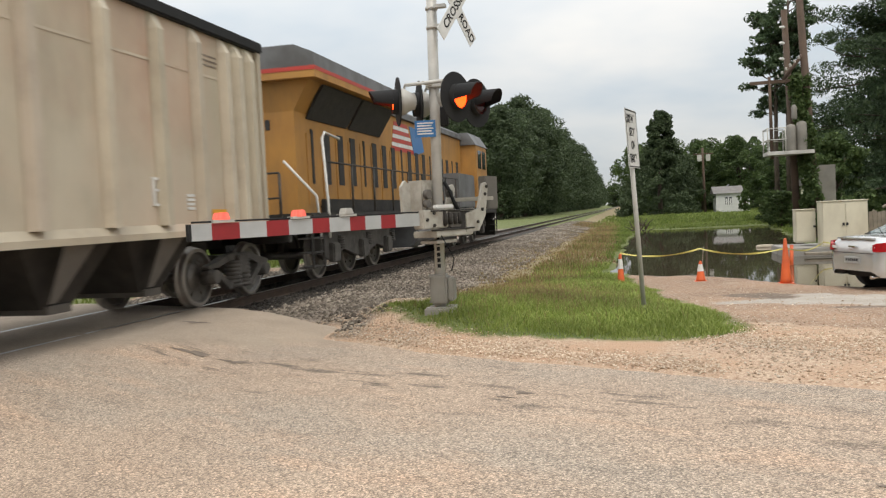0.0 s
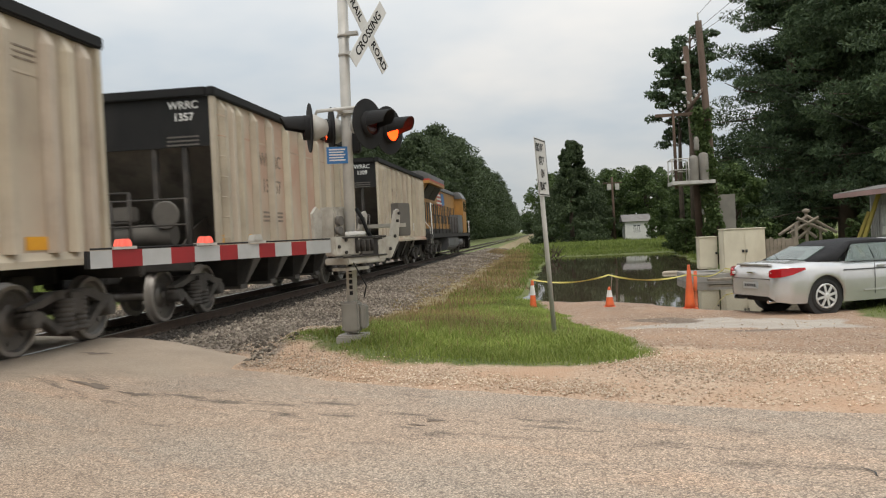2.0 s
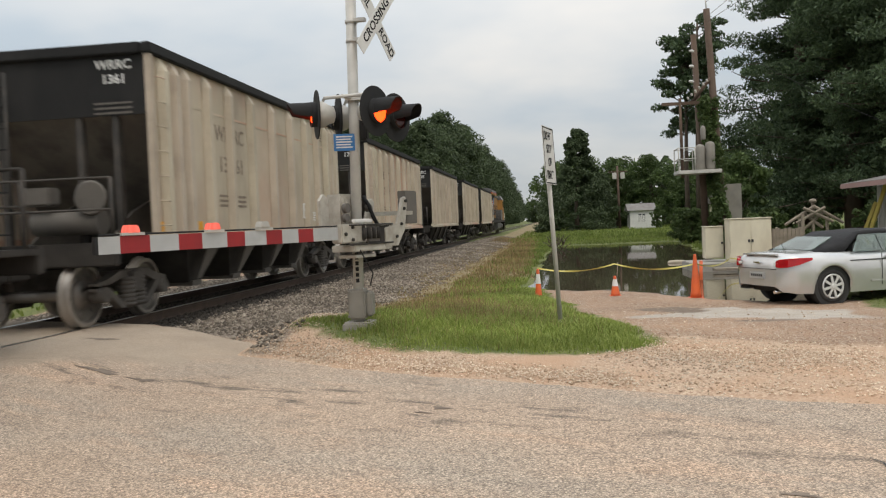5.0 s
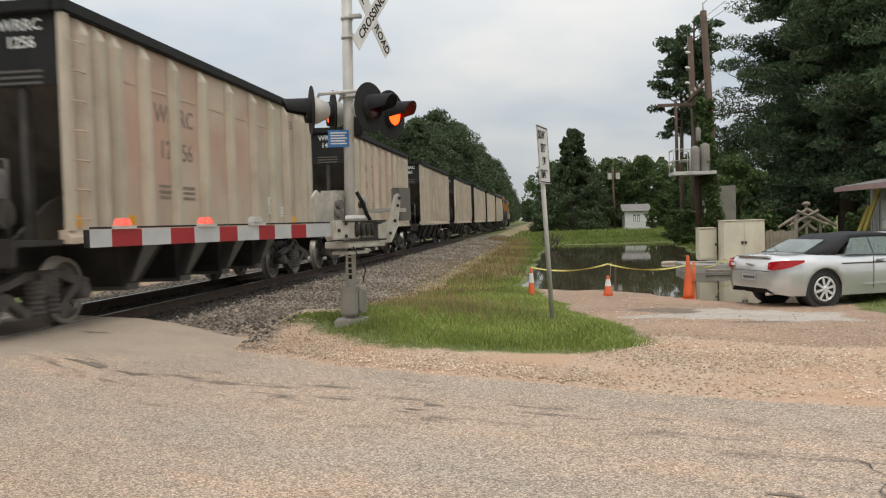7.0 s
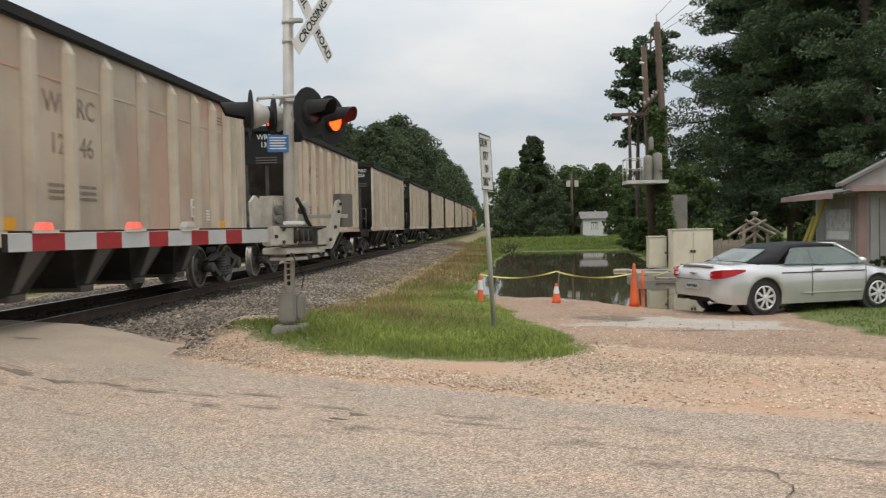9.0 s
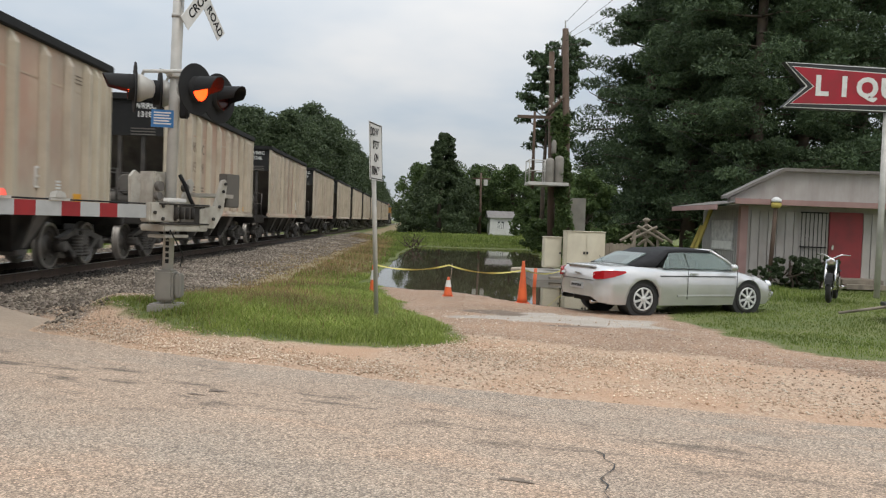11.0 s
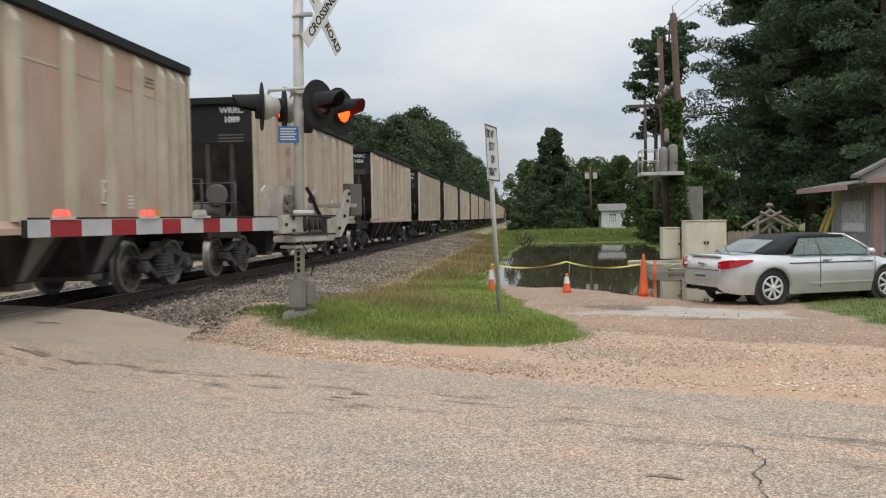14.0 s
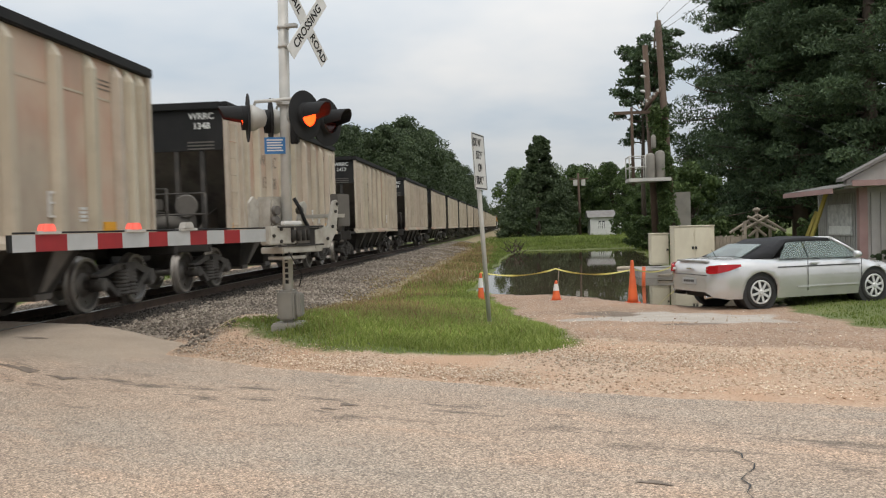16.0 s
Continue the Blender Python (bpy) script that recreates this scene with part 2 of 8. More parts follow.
def mesh_np(name, verts, faces, material, smooth=False):
    me = bpy.data.meshes.new(name)
    me.from_pydata([tuple(v) for v in verts], [], [tuple(f) for f in faces])
    me.materials.append(material)
    if smooth:
        me.shade_smooth()
    return me


# ---- the ground ----
def step(a, b, x):
    t = np.clip((np.asarray(x, float) - a) / (b - a), 0, 1)
    return t * t * (3 - 2 * t)


def wobble(x, y, s, seed=0.0):
    """A cheap smooth unevenness, about -1 to 1."""
    return (np.sin(x * 1.7 * s + seed) * np.cos(y * 1.3 * s - seed * 2) + np.sin(x * 0.63 * s + y * 0.87 * s + seed * 3) + 0.6 * np.sin(x * 3.9 * s - y * 3.1 * s + seed * 5)) / 2.6


ROAD_P, ROAD_D, ROAD_N = np.array((1.33, 7.62)), np.array((0.925, -0.38)), np.array((0.38, 0.925))
TRACK_X, RAIL_Z, WATER_Z = -7.02, 0.18, -0.30


def road_uv(x, y):
    """Along the road, and north of its edge."""
    return (x - ROAD_P[0]) * ROAD_D[0] + (y - ROAD_P[1]) * ROAD_D[1], (x - ROAD_P[0]) * ROAD_N[0] + (y - ROAD_P[1]) * ROAD_N[1]


EDGE_U = (-12.0, -9.0, -8.0, -7.0, -6.1, -5.65, -5.35, -5.1, -4.25, -3.57, -3.0, -1.0, 0.5, 1.4, 2.7, 6.0)
EDGE_V = (1.2, 1.4, 1.35, 1.2, 1.1, 1.12, 0.7, 0.22, 0.12, -0.08, -0.2, -0.26, -0.37, -0.25, -0.05, 0.0)


def road_edge(u):
    """How far the asphalt runs north of its straight line."""
    return np.interp(u, EDGE_U, EDGE_V)


def wet(x, y):
    """Positive in the flooded hollow, in metres from its bank."""
    left = x - (-0.35 + 0.02 * (y - 21.8) + 0.05 * np.maximum(y - 44, 0) + 0.15 * wobble(x, y, 1.1, 1.0))
    right = (6.6 + 0.08 * np.maximum(y - 30, 0)) - x + 0.3 * wobble(x, y, 0.9, 2.0)
    near = y - (np.interp(x, (-2, 0.3, 1.2, 1.9, 2.8, 3.4, 4.2, 5, 7), (20.5, 20.6, 20.0, 20.0, 18.9, 17.7, 17.0, 16.6, 16.3)) + 0.18 * wobble(x, y, 1.6, 3.0))
    far = 55 - y + 0.8 * wobble(x, y, 0.5, 4.0)
    return np.minimum(np.minimum(left, right), np.minimum(near, far))


def ground_z(x, y):
    x, y = np.asarray(x, float), np.asarray(y, float)
    u, v = road_uv(x, y)
    low = -0.25 * step(2.5, 9, v) * step(-1.6, 1.2, x)
    z = low + 0.25 * np.exp(-((x + 2.3) ** 2 / 3.2 + (y - 10.6) ** 2 / 7.0)) * step(0.0, 1.3, v - road_edge(u))
    z += 0.02 * wobble(x, y, 1.0) * step(0.2, 2, v)
    bed = step(-3.0, -5.2, x) * step(-10.8, -8.9, x)
    z = z * (1 - bed) + 0.015 * bed
    z -= 0.22 * step(14, 20, y) * step(-5.1, -2.4, x) * (1 - step(-1.6, 1.2, x)) * (1 - bed)
    z -= 0.3 * step(-9.2, -11.5, x) * step(-13.9, -11, -np.abs(y - 5) + 0)
    z -= 0.5 * step(-0.15, 1.3, wet(x, y))
    z += 0.2 * step(55, 64, y) * step(-1.5, 1.5, x)
    z += 0.07 * np.exp(-((x + 2.95) ** 2 / 0.2 + (y - 11.3) ** 2 / 0.9))
    onroad = step(0.14, -0.03, v - road_edge(u)) * step(-11.5, -9.5, v)
    cross = 0.165 * step(-3.4, -5.2, x) * step(-11.2, -8.9, x)
    return z * (1 - onroad) + cross * onroad - 0.03 * onroad


def spaced(*spans):
    out = []
    for a, b, d in spans:
        out.append(np.arange(a, b - 1e-6, d))
    return np.concatenate(out + [[spans[-1][1]]])


def ground_material():
    m = bpy.data.materials.new("dirt_grass_gravel")
    m.use_nodes = True
    nt = m.node_tree
    n, ln = nt.nodes.new, nt.links.new
    b = nt.nodes["Principled BSDF"]
    b.inputs["Roughness"].default_value = 0.92
    tc = n("ShaderNodeTexCoord")
    def noise_tex(scale, detail=6, rough=0.55):
        t = n("ShaderNodeTexNoise")
        t.inputs["Scale"].default_value, t.inputs["Detail"].default_value, t.inputs["Roughness"].default_value = scale, detail, rough
        ln(tc.outputs["Object"], t.inputs["Vector"])
        return t.outputs["Fac"]
    def mix(fac, a, c):
        x = n("ShaderNodeMix"); x.data_type = "RGBA"
        for key, val in (("A", a), ("B", c)):
            if isinstance(val, tuple):
                x.inputs[key].default_value = (*val, 1)
            else:
                ln(val, x.inputs[key])
        ln(fac, x.inputs["Factor"])
        return x.outputs["Result"]
    def rng(v, lo, hi):
        r = n("ShaderNodeMapRange"); r.inputs["From Min"].default_value, r.inputs["From Max"].default_value = lo, hi
        ln(v, r.inputs["Value"])
        return r.outputs[0]
    def edge(mask, amount=0.5):
        """The mask, broken up by noise."""
        a = n("ShaderNodeMath"); a.operation = "MULTIPLY_ADD"; a.inputs[1].default_value = amount; a.inputs[2].default_value = -amount / 2
        ln(breakup, a.inputs[0])
        s = n("ShaderNodeMath"); s.operation = "ADD"
        ln(mask, s.inputs[0]); ln(a.outputs[0], s.inputs[1])
        return rng(s.outputs[0], 0.38, 0.62)
    breakup = noise_tex(2.6, 8, 0.65)
    at1 = n("ShaderNodeVertexColor"); at1.layer_name = "cover"
    sp = n("ShaderNodeSeparateColor"); ln(at1.outputs["Color"], sp.inputs[0])
    pebble = n("ShaderNodeTexVoronoi"); pebble.inputs["Scale"].default_value = 42
    ln(tc.outputs["Object"], pebble.inputs["Vector"])
    pebble2 = n("ShaderNodeTexVoronoi"); pebble2.inputs["Scale"].default_value = 60
    ln(tc.outputs["Object"], pebble2.inputs["Vector"])
    dirt = mix(rng(noise_tex(0.55), 0.35, 0.65), (0.37, 0.23, 0.145), (0.225, 0.14, 0.09))
    dirt = mix(rng(noise_tex(2.2, 9, 0.7), 0.54, 0.72), dirt, (0.42, 0.31, 0.22))
    dirt = mix(rng(noise_tex(9, 8, 0.75), 0.52, 0.7), dirt, (0.15, 0.10, 0.07))
    hs = n("ShaderNodeSeparateColor"); ln(pebble2.outputs["Color"], hs.inputs[0])
    dirt = mix(rng(hs.outputs[0], 0.78, 0.82), dirt, (0.47, 0.38, 0.30))
    grass = mix(rng(noise_tex(0.9), 0.35, 0.65), (0.11, 0.145, 0.035), (0.155, 0.165, 0.052))
    grass = mix(rng(noise_tex(16, 6, 0.7), 0.45, 0.7), grass, (0.07, 0.085, 0.025))
    hs2 = n("ShaderNodeSeparateColor"); ln(pebble.outputs["Color"], hs2.inputs[0])
    gravel = mix(rng(hs2.outputs[0], 0.1, 0.9), (0.38, 0.255, 0.175), (0.55, 0.415, 0.30))
    gravel = mix(rng(noise_tex(0.9, 7, 0.6), 0.42, 0.62), gravel, (0.47, 0.305, 0.20))
    ballast = mix(rng(hs2.outputs[1], 0.0, 1.0), (0.13, 0.102, 0.08), (0.31, 0.255, 0.20))
    ballast = mix(rng(noise_tex(0.5), 0.45, 0.7), ballast, (0.25, 0.2, 0.165))
    straw = mix(rng(noise_tex(1.7), 0.3, 0.7), (0.30, 0.225, 0.13), (0.2, 0.17, 0.085))
    col = mix(edge(sp.outputs[1], 0.6), dirt, gravel)
    col = mix(edge(sp.outputs[2], 0.5), col, ballast)
    at2 = n("ShaderNodeVertexColor"); at2.layer_name = "cover_b"
    sp2 = n("ShaderNodeSeparateColor"); ln(at2.outputs["Color"], sp2.inputs[0])
    col = mix(edge(sp2.outputs[1], 0.4), col, mix(rng(noise_tex(3, 8, 0.7), 0.3, 0.7), (0.47, 0.42, 0.365), (0.35, 0.30, 0.25)))
    at3 = n("ShaderNodeVertexColor"); at3.layer_name = "cover_c"
    sp3 = n("ShaderNodeSeparateColor"); ln(at3.outputs["Color"], sp3.inputs[0])
    col = mix(edge(sp3.outputs[0], 0.9), col, mix(rng(noise_tex(5, 8, 0.7), 0.35, 0.65), (0.13, 0.095, 0.07), (0.22, 0.165, 0.125)))
    # track bed: oil stain and the train's shade painted as one dark colour
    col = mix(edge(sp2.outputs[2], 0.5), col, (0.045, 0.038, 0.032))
    col = mix(edge(sp.outputs[0], 0.7), col, grass)
    col = mix(edge(sp2.outputs[0], 0.8), col, straw)
    ln(col, b.inputs["Base Color"])
    bp = n("ShaderNodeBump"); bp.inputs["Strength"].default_value = 0.6; bp.inputs["Distance"].default_value = 0.03
    ln(pebble.outputs["Distance"], bp.inputs["Height"]); ln(bp.outputs[0], b.inputs["Normal"])
    return m


def cover(x, y):
    """How much grass, pale gravel, ballast; straw and old tarmac: from the plan."""
    u, v = road_uv(x, y)
    w = wobble(x, y, 1.3, 0.4) * 0.35 + wobble(x, y, 3.1, 2.2) * 0.18
    front = np.interp(u, (-5.7, -4.7, -3.8, -3.0, -2.1, -1.5, -0.95, -0.64, -0.45), (1.25, 1.0, 0.6, 0.42, 0.68, 0.87, 1.2, 1.45, 2.1))
    east = np.interp(y, (8, 12.2, 13.1, 14.4, 15.5, 16.5, 18.7), (1.62, 1.6, 1.3, 1.02, 0.75, 0.85, 0.4))
    isle = np.minimum(np.minimum(v - front + 0.3 * w, east - x + 0.5 * w), x - (-3.2 + 0.75 * step(1.2, 1.8, v) + 0.1 * step(3.0, 6.0, v)) + 0.35 * w)
    isle = np.minimum(isle, 9.2 - np.maximum(v, 0) + 4 * step(0.6, -0.6, x) + 300 * step(0.5, -0.5, x - (0.1 - 0.0 * y)) + w)
    bank = np.maximum(np.minimum(np.minimum(y - (45 - 2.2 * x), x + 1.0), 14 - x), np.minimum(np.minimum(y - 22, x + 1.7), 5.0 - x))
    bank = np.maximum(bank, np.minimum(np.minimum(y - 29, x - 6.3), 14 - x))
    yard = np.minimum(np.minimum(x - (6.0 - 0.04 * np.maximum(14 - y, 0)) + w * 0.8, v - 3.6 + w), 21.5 + 0.5 * x - y - 6 * step(9, 6, x))
    back = np.maximum(y - 62, x - 16)
    west = np.minimum(-10.6 - x + 2 * w, np.abs(v + 4.4) - 5.5)
    grass = np.maximum.reduce([isle, bank, yard, back, west])
    gravel = np.minimum(np.minimum(v - road_edge(u) + 0.4, 1.5 - v + 1.1 * step(0.8, 1.8, x) - 0.5 * step(4, 7, x) + w), x + 3.6)
    gravel = np.maximum(gravel, 0.75 - np.sqrt(((x + 2.9) / 0.55) ** 2 + ((y - 11.3) / 1.2) ** 2) + 0.3 * w)
    ball = np.minimum(np.minimum(x + 9.9 + w, -2.75 - x + w * 0.8), np.maximum(v - road_edge(u) - 0.05, -9.6 - v))
    straw = 1.0 - np.abs(x + 1.95 + 0.012 * (y - 20) + w) + 0.7 * step(16, 26, y) - 3 * step(15, 11, y)
    tarmac = np.minimum(np.minimum(v - 5.35, 8.0 - v), np.minimum(u + 1.75 - 0.35 * (v - 5.4), 1.0 - u)) * 0.8 + w * 1.3
    damp = np.maximum(0.35 + wet(x, y) + 0.8 * w, 0.5 - np.sqrt(((u + 1.7) / 0.8) ** 2 + ((v - 7.2) / 1.3) ** 2) + w)
    damp = np.maximum(damp, 0.25 - np.abs(v - 5.15 - 0.3 * np.sin(u * 1.9)) - 0.25 * np.abs(u - 0.3) + 0.9 * w)
    # strip along the rails that takes the oil and painted shade colour
    oil_shade = np.minimum(1.75 - np.abs(x - TRACK_X) + 0.5 * w, np.maximum(v - 1.6, -9.6 - v))
    return [np.clip(0.5 + k / 0.8, 0, 1) for k in (grass, gravel, ball, straw, tarmac, oil_shade, damp)]


def build_ground():
    xs = spaced((-1600, -200, 140), (-200, -40, 16), (-40, -14, 1.3), (-14, 14, 0.16), (14, 40, 1.3), (40, 200, 16), (200, 1600, 140))
    ys = spaced((-1600, -200, 140), (-200, -30, 17), (-30, 2, 1.6), (2, 34, 0.16), (34, 62, 0.5), (62, 200, 6), (200, 1800, 100))
    X, Y = np.meshgrid(xs, ys)
    Z = ground_z(X, Y)
    nx, ny = len(xs), len(ys)
    i = (np.arange(ny - 1)[:, None] * nx + np.arange(nx - 1)[None]).ravel()
    me = bpy.data.meshes.new("ground")
    me.from_pydata(np.stack([X.ravel(), Y.ravel(), Z.ravel()], 1).tolist(), [], np.stack([i, i + 1, i + nx + 1, i + nx], 1).tolist())
    g, gr, ba, st, ta, oil_sh, da = [k.ravel() for k in cover(X, Y)]
    for name, chans in (("cover", (g, gr, ba)), ("cover_b", (st, ta, oil_sh)), ("cover_c", (da, da, da))):
        at = me.color_attributes.new(name, "FLOAT_COLOR", "POINT")
        at.data.foreach_set("color", np.stack([*chans, np.ones_like(g)], 1).ravel())
    me.shade_smooth()
    me.materials.append(ground_material())
    tagged(new("ground", me), "flat ground of reddish dirt, grass and gravel", "ground", kind="structure")


build_ground()


def asphalt_material():
    """Worn chip-seal: pale stones in a tan binder, greyer wheel tracks, dark scuffs along the road, a smooth grey apron at the rails."""
    m = bpy.data.materials.new("worn_asphalt")
    m.use_nodes = True
    nt = m.node_tree
    n, ln = nt.nodes.new, nt.links.new
    b = nt.nodes["Principled BSDF"]
    b.inputs["Roughness"].default_value = 0.9
    tc = n("ShaderNodeTexCoord")
    # the road's own axes: x along it, y north of its edge
    mp = n("ShaderNodeMapping"); mp.vector_type = "TEXTURE"
    mp.inputs["Location"].default_value = (ROAD_P[0], ROAD_P[1], 0)
    mp.inputs["Rotation"].default_value = (0, 0, math.atan2(ROAD_D[1], ROAD_D[0]))
    ln(tc.outputs["Object"], mp.inputs["Vector"])
    sep = n("ShaderNodeSeparateXYZ"); ln(mp.outputs[0], sep.inputs[0])
    def noise_tex(scale, detail=6, rough=0.55, stretch=None):
        t = n("ShaderNodeTexNoise")
        t.inputs["Scale"].default_value, t.inputs["Detail"].default_value, t.inputs["Roughness"].default_value = scale, detail, rough
        if stretch:
            k = n("ShaderNodeMapping"); k.inputs["Scale"].default_value = stretch
            ln(mp.outputs[0], k.inputs["Vector"]); ln(k.outputs[0], t.inputs["Vector"])
        else:
            ln(mp.outputs[0], t.inputs["Vector"])
        return t.outputs["Fac"]
    def rng(v, lo, hi, a=0.0, z=1.0):
        r = n("ShaderNodeMapRange"); r.inputs["From Min"].default_value, r.inputs["From Max"].default_value = lo, hi
        r.inputs["To Min"].default_value, r.inputs["To Max"].default_value = a, z
        ln(v, r.inputs["Value"])
        return r.outputs[0]
    def calc(op, a, c):
        x = n("ShaderNodeMath"); x.operation = op
        for k, val in enumerate((a, c)):
            if isinstance(val, (int, float)):
                x.inputs[k].default_value = val
            else:
                ln(val, x.inputs[k])
        return x.outputs[0]
    def mix(fac, a, c):
        x = n("ShaderNodeMix"); x.data_type = "RGBA"
        for key, val in (("A", a), ("B", c)):
            if isinstance(val, tuple):
                x.inputs[key].default_value = (*val, 1)
            else:
                ln(val, x.inputs[key])
        ln(fac, x.inputs["Factor"])
        return x.outputs["Result"]
    def band(v, centre, half):
        return rng(calc("ABSOLUTE", calc("SUBTRACT", v, centre), 0.0), half, half * 0.3)
    along, across = sep.outputs["X"], sep.outputs["Y"]
    wob = calc("ADD", across, rng(noise_tex(0.7, 5), 0.2, 0.8, -0.7, 0.7))
    col = mix(rng(noise_tex(0.5, 7, 0.6), 0.35, 0.65), (0.50, 0.38, 0.285), (0.43, 0.322, 0.24))
    # greyer strips where wheels run
    grey = calc("MULTIPLY", calc("MAXIMUM", band(wob, -0.75, 0.75), band(wob, -3.1, 1.0)), rng(noise_tex(1.1, 6, 0.6, (0.4, 1, 1)), 0.3, 0.6))
    col = mix(calc("MULTIPLY", grey, 0.8), col, (0.40, 0.332, 0.266))
    # rusty washed-out dirt between them
    col = mix(calc("MULTIPLY", rng(noise_tex(1.3, 8, 0.65, (0.35, 1.2, 1)), 0.52, 0.66), 0.75), col, (0.54, 0.375, 0.265))
    # dark scuffs in long dashes, thickest by the middle track
    dash = rng(noise_tex(2.2, 6, 0.62, (0.6, 2.0, 1)), 0.53, 0.68)
    dash = calc("MULTIPLY", dash, calc("ADD", 0.22, calc("MULTIPLY", band(wob, -1.65, 0.85), 0.8)))
    col = mix(dash, col, (0.17, 0.135, 0.108))
    # smoother grey apron over the rails
    lip = calc("ADD", along, calc("MULTIPLY", across, -0.9))
    apron = rng(calc("ADD", lip, rng(noise_tex(1.4, 6, 0.6), 0.2, 0.8, -0.9, 0.9)), -4.1, -5.0)
    col = mix(calc("MULTIPLY", apron, 0.85), col, mix(rng(noise_tex(1.0, 7, 0.6), 0.35, 0.65), (0.39, 0.315, 0.24), (0.315, 0.255, 0.196)))
    # chips
    v1 = n("ShaderNodeTexVoronoi"); v1.inputs["Scale"].default_value = 76
    v2 = n("ShaderNodeTexVoronoi"); v2.inputs["Scale"].default_value = 135
    for t in (v1, v2):
        ln(tc.outputs["Object"], t.inputs["Vector"])
    s1 = n("ShaderNodeSeparateColor"); ln(v1.outputs["Color"], s1.inputs[0])
    s2 = n("ShaderNodeSeparateColor"); ln(v2.outputs["Color"], s2.inputs[0])
    chip = calc("MULTIPLY", rng(s1.outputs[0], 0, 1, 0.62, 1.42), rng(s2.outputs[0], 0, 1, 0.72, 1.28))
    gap = rng(v1.outputs["Distance"], 0.42, 0.62, 1.0, 0.62)
    chip = calc("MULTIPLY", chip, gap)
    soft = n("ShaderNodeMix"); soft.inputs["B"].default_value = 1.0
    ln(calc("MULTIPLY", apron, 0.7), soft.inputs["Factor"]); ln(chip, soft.inputs["A"])
    sc = n("ShaderNodeVectorMath"); sc.operation = "SCALE"
    ln(col, sc.inputs[0]); ln(soft.outputs["Result"], sc.inputs["Scale"])
    ln(sc.outputs[0], b.inputs["Base Color"])
    bp = n("ShaderNodeBump"); bp.inputs["Strength"].default_value = 0.55; bp.inputs["Distance"].default_value = 0.012
    bp.invert = True
    ln(v1.outputs["Distance"], bp.inputs["Height"]); ln(bp.outputs[0], b.inputs["Normal"])
    return m


M["asphalt"] = asphalt_material()


def build_road():
    us = spaced((-60, -16, 2), (-16, 12, 0.1), (12, 70, 2))
    vs = spaced((-9.6, -7, 0.6), (-7, 0.0, 0.2))
    verts, faces = [], []
    for a in us:
        for b in vs:
            t = (b + 9.6) / 9.6
            bb = b + (t ** 6) * (0.05 * wobble(a, 0, 2.2, 0.3) + 0.035 * wobble(a, 0, 9, 1.3) + float(road_edge(a)))
            p = ROAD_P + ROAD_D * a + ROAD_N * bb
            z = 0.165 * float(step(-3.2, -5.2, p[0]) * step(-11.2, -8.9, p[0])) + 0.006 * wobble(p[0], p[1], 0.8)
            if b >= -0.001:
                z -= 0.05
            verts.append((p[0], p[1], z + 0.012))
    k = len(vs)
    for i in range(len(us) - 1):
        for j in range(k - 1):
            q = i * k + j
            faces.append((q, q + k, q + k + 1, q + 1))
    me = mesh_np("road", verts, faces, M["asphalt"], True)
    tagged(new("road", me), "worn pale asphalt road over the crossing", "road", kind="structure")


build_road()


def build_track():
    """Two rails on ties."""
    y0, y1 = -260.0, 420.0
    prof = [(-0.07, 0), (0.07, 0), (0.07, 0.012), (0.012, 0.03), (0.012, 0.125), (0.036, 0.135), (0.036, 0.165), (-0.036, 0.165), (-0.036, 0.135), (-0.012, 0.125), (-0.012, 0.03), (-0.07, 0.012)]
    track = thing("railway_track", pose(TRACK_X, 0, RAIL_Z - 0.17), "single railway track of rusty rails on dark wooden ties", "railway track", kind="structure")
    for sx in (-0.753, 0.753):
        bm = bmesh.new()
        prism(bm, [(p[0] + sx, p[1]) for p in prof], 1, y0, y1)
        part("rail", bm, M["rail"], track)
        bm = bmesh.new()
        box(bm, (sx - 0.034, y0, 0.166), (sx + 0.034, y1, 0.17))
        part("rail_head", bm, M["rail_head"], track, "polished top of the rail")
    tie = None
    near, far = [], []
    y = y0
    while y < y1:
        (near if 6 < y < 90 else far).append(y)
        y += 0.52
    for y in near:
        m = pose(random.uniform(-0.04, 0.04), y, 0, 0, 0, random.uniform(-1, 1))
        if tie is None:
            bm = bmesh.new()
            box(bm, (-1.3, -0.115, -0.16), (1.3, 0.115, 0.002))
            tie = part("tie", bm, M["tie"], track, at=m, bevel=0.01)
        else:
            again(tie, track, m)
    bm = bmesh.new()
    for y in far:
        box(bm, (-1.3, y - 0.115, -0.16), (1.3, y + 0.115, 0.002))
    tagged(part("ties", bm, M["tie"], track), kind="stuff")


build_track()


# ---- the train ----
HALF, PITCH, TRUCK = 5.435, 14.72, 5.30
NUMBERS = ("1309", "1357", "1325", "1289", "1361", "1471", "1256", "1375", "1246", "1318", "1294", "1424", "1089", "1417", "1348", "1366", "1302")


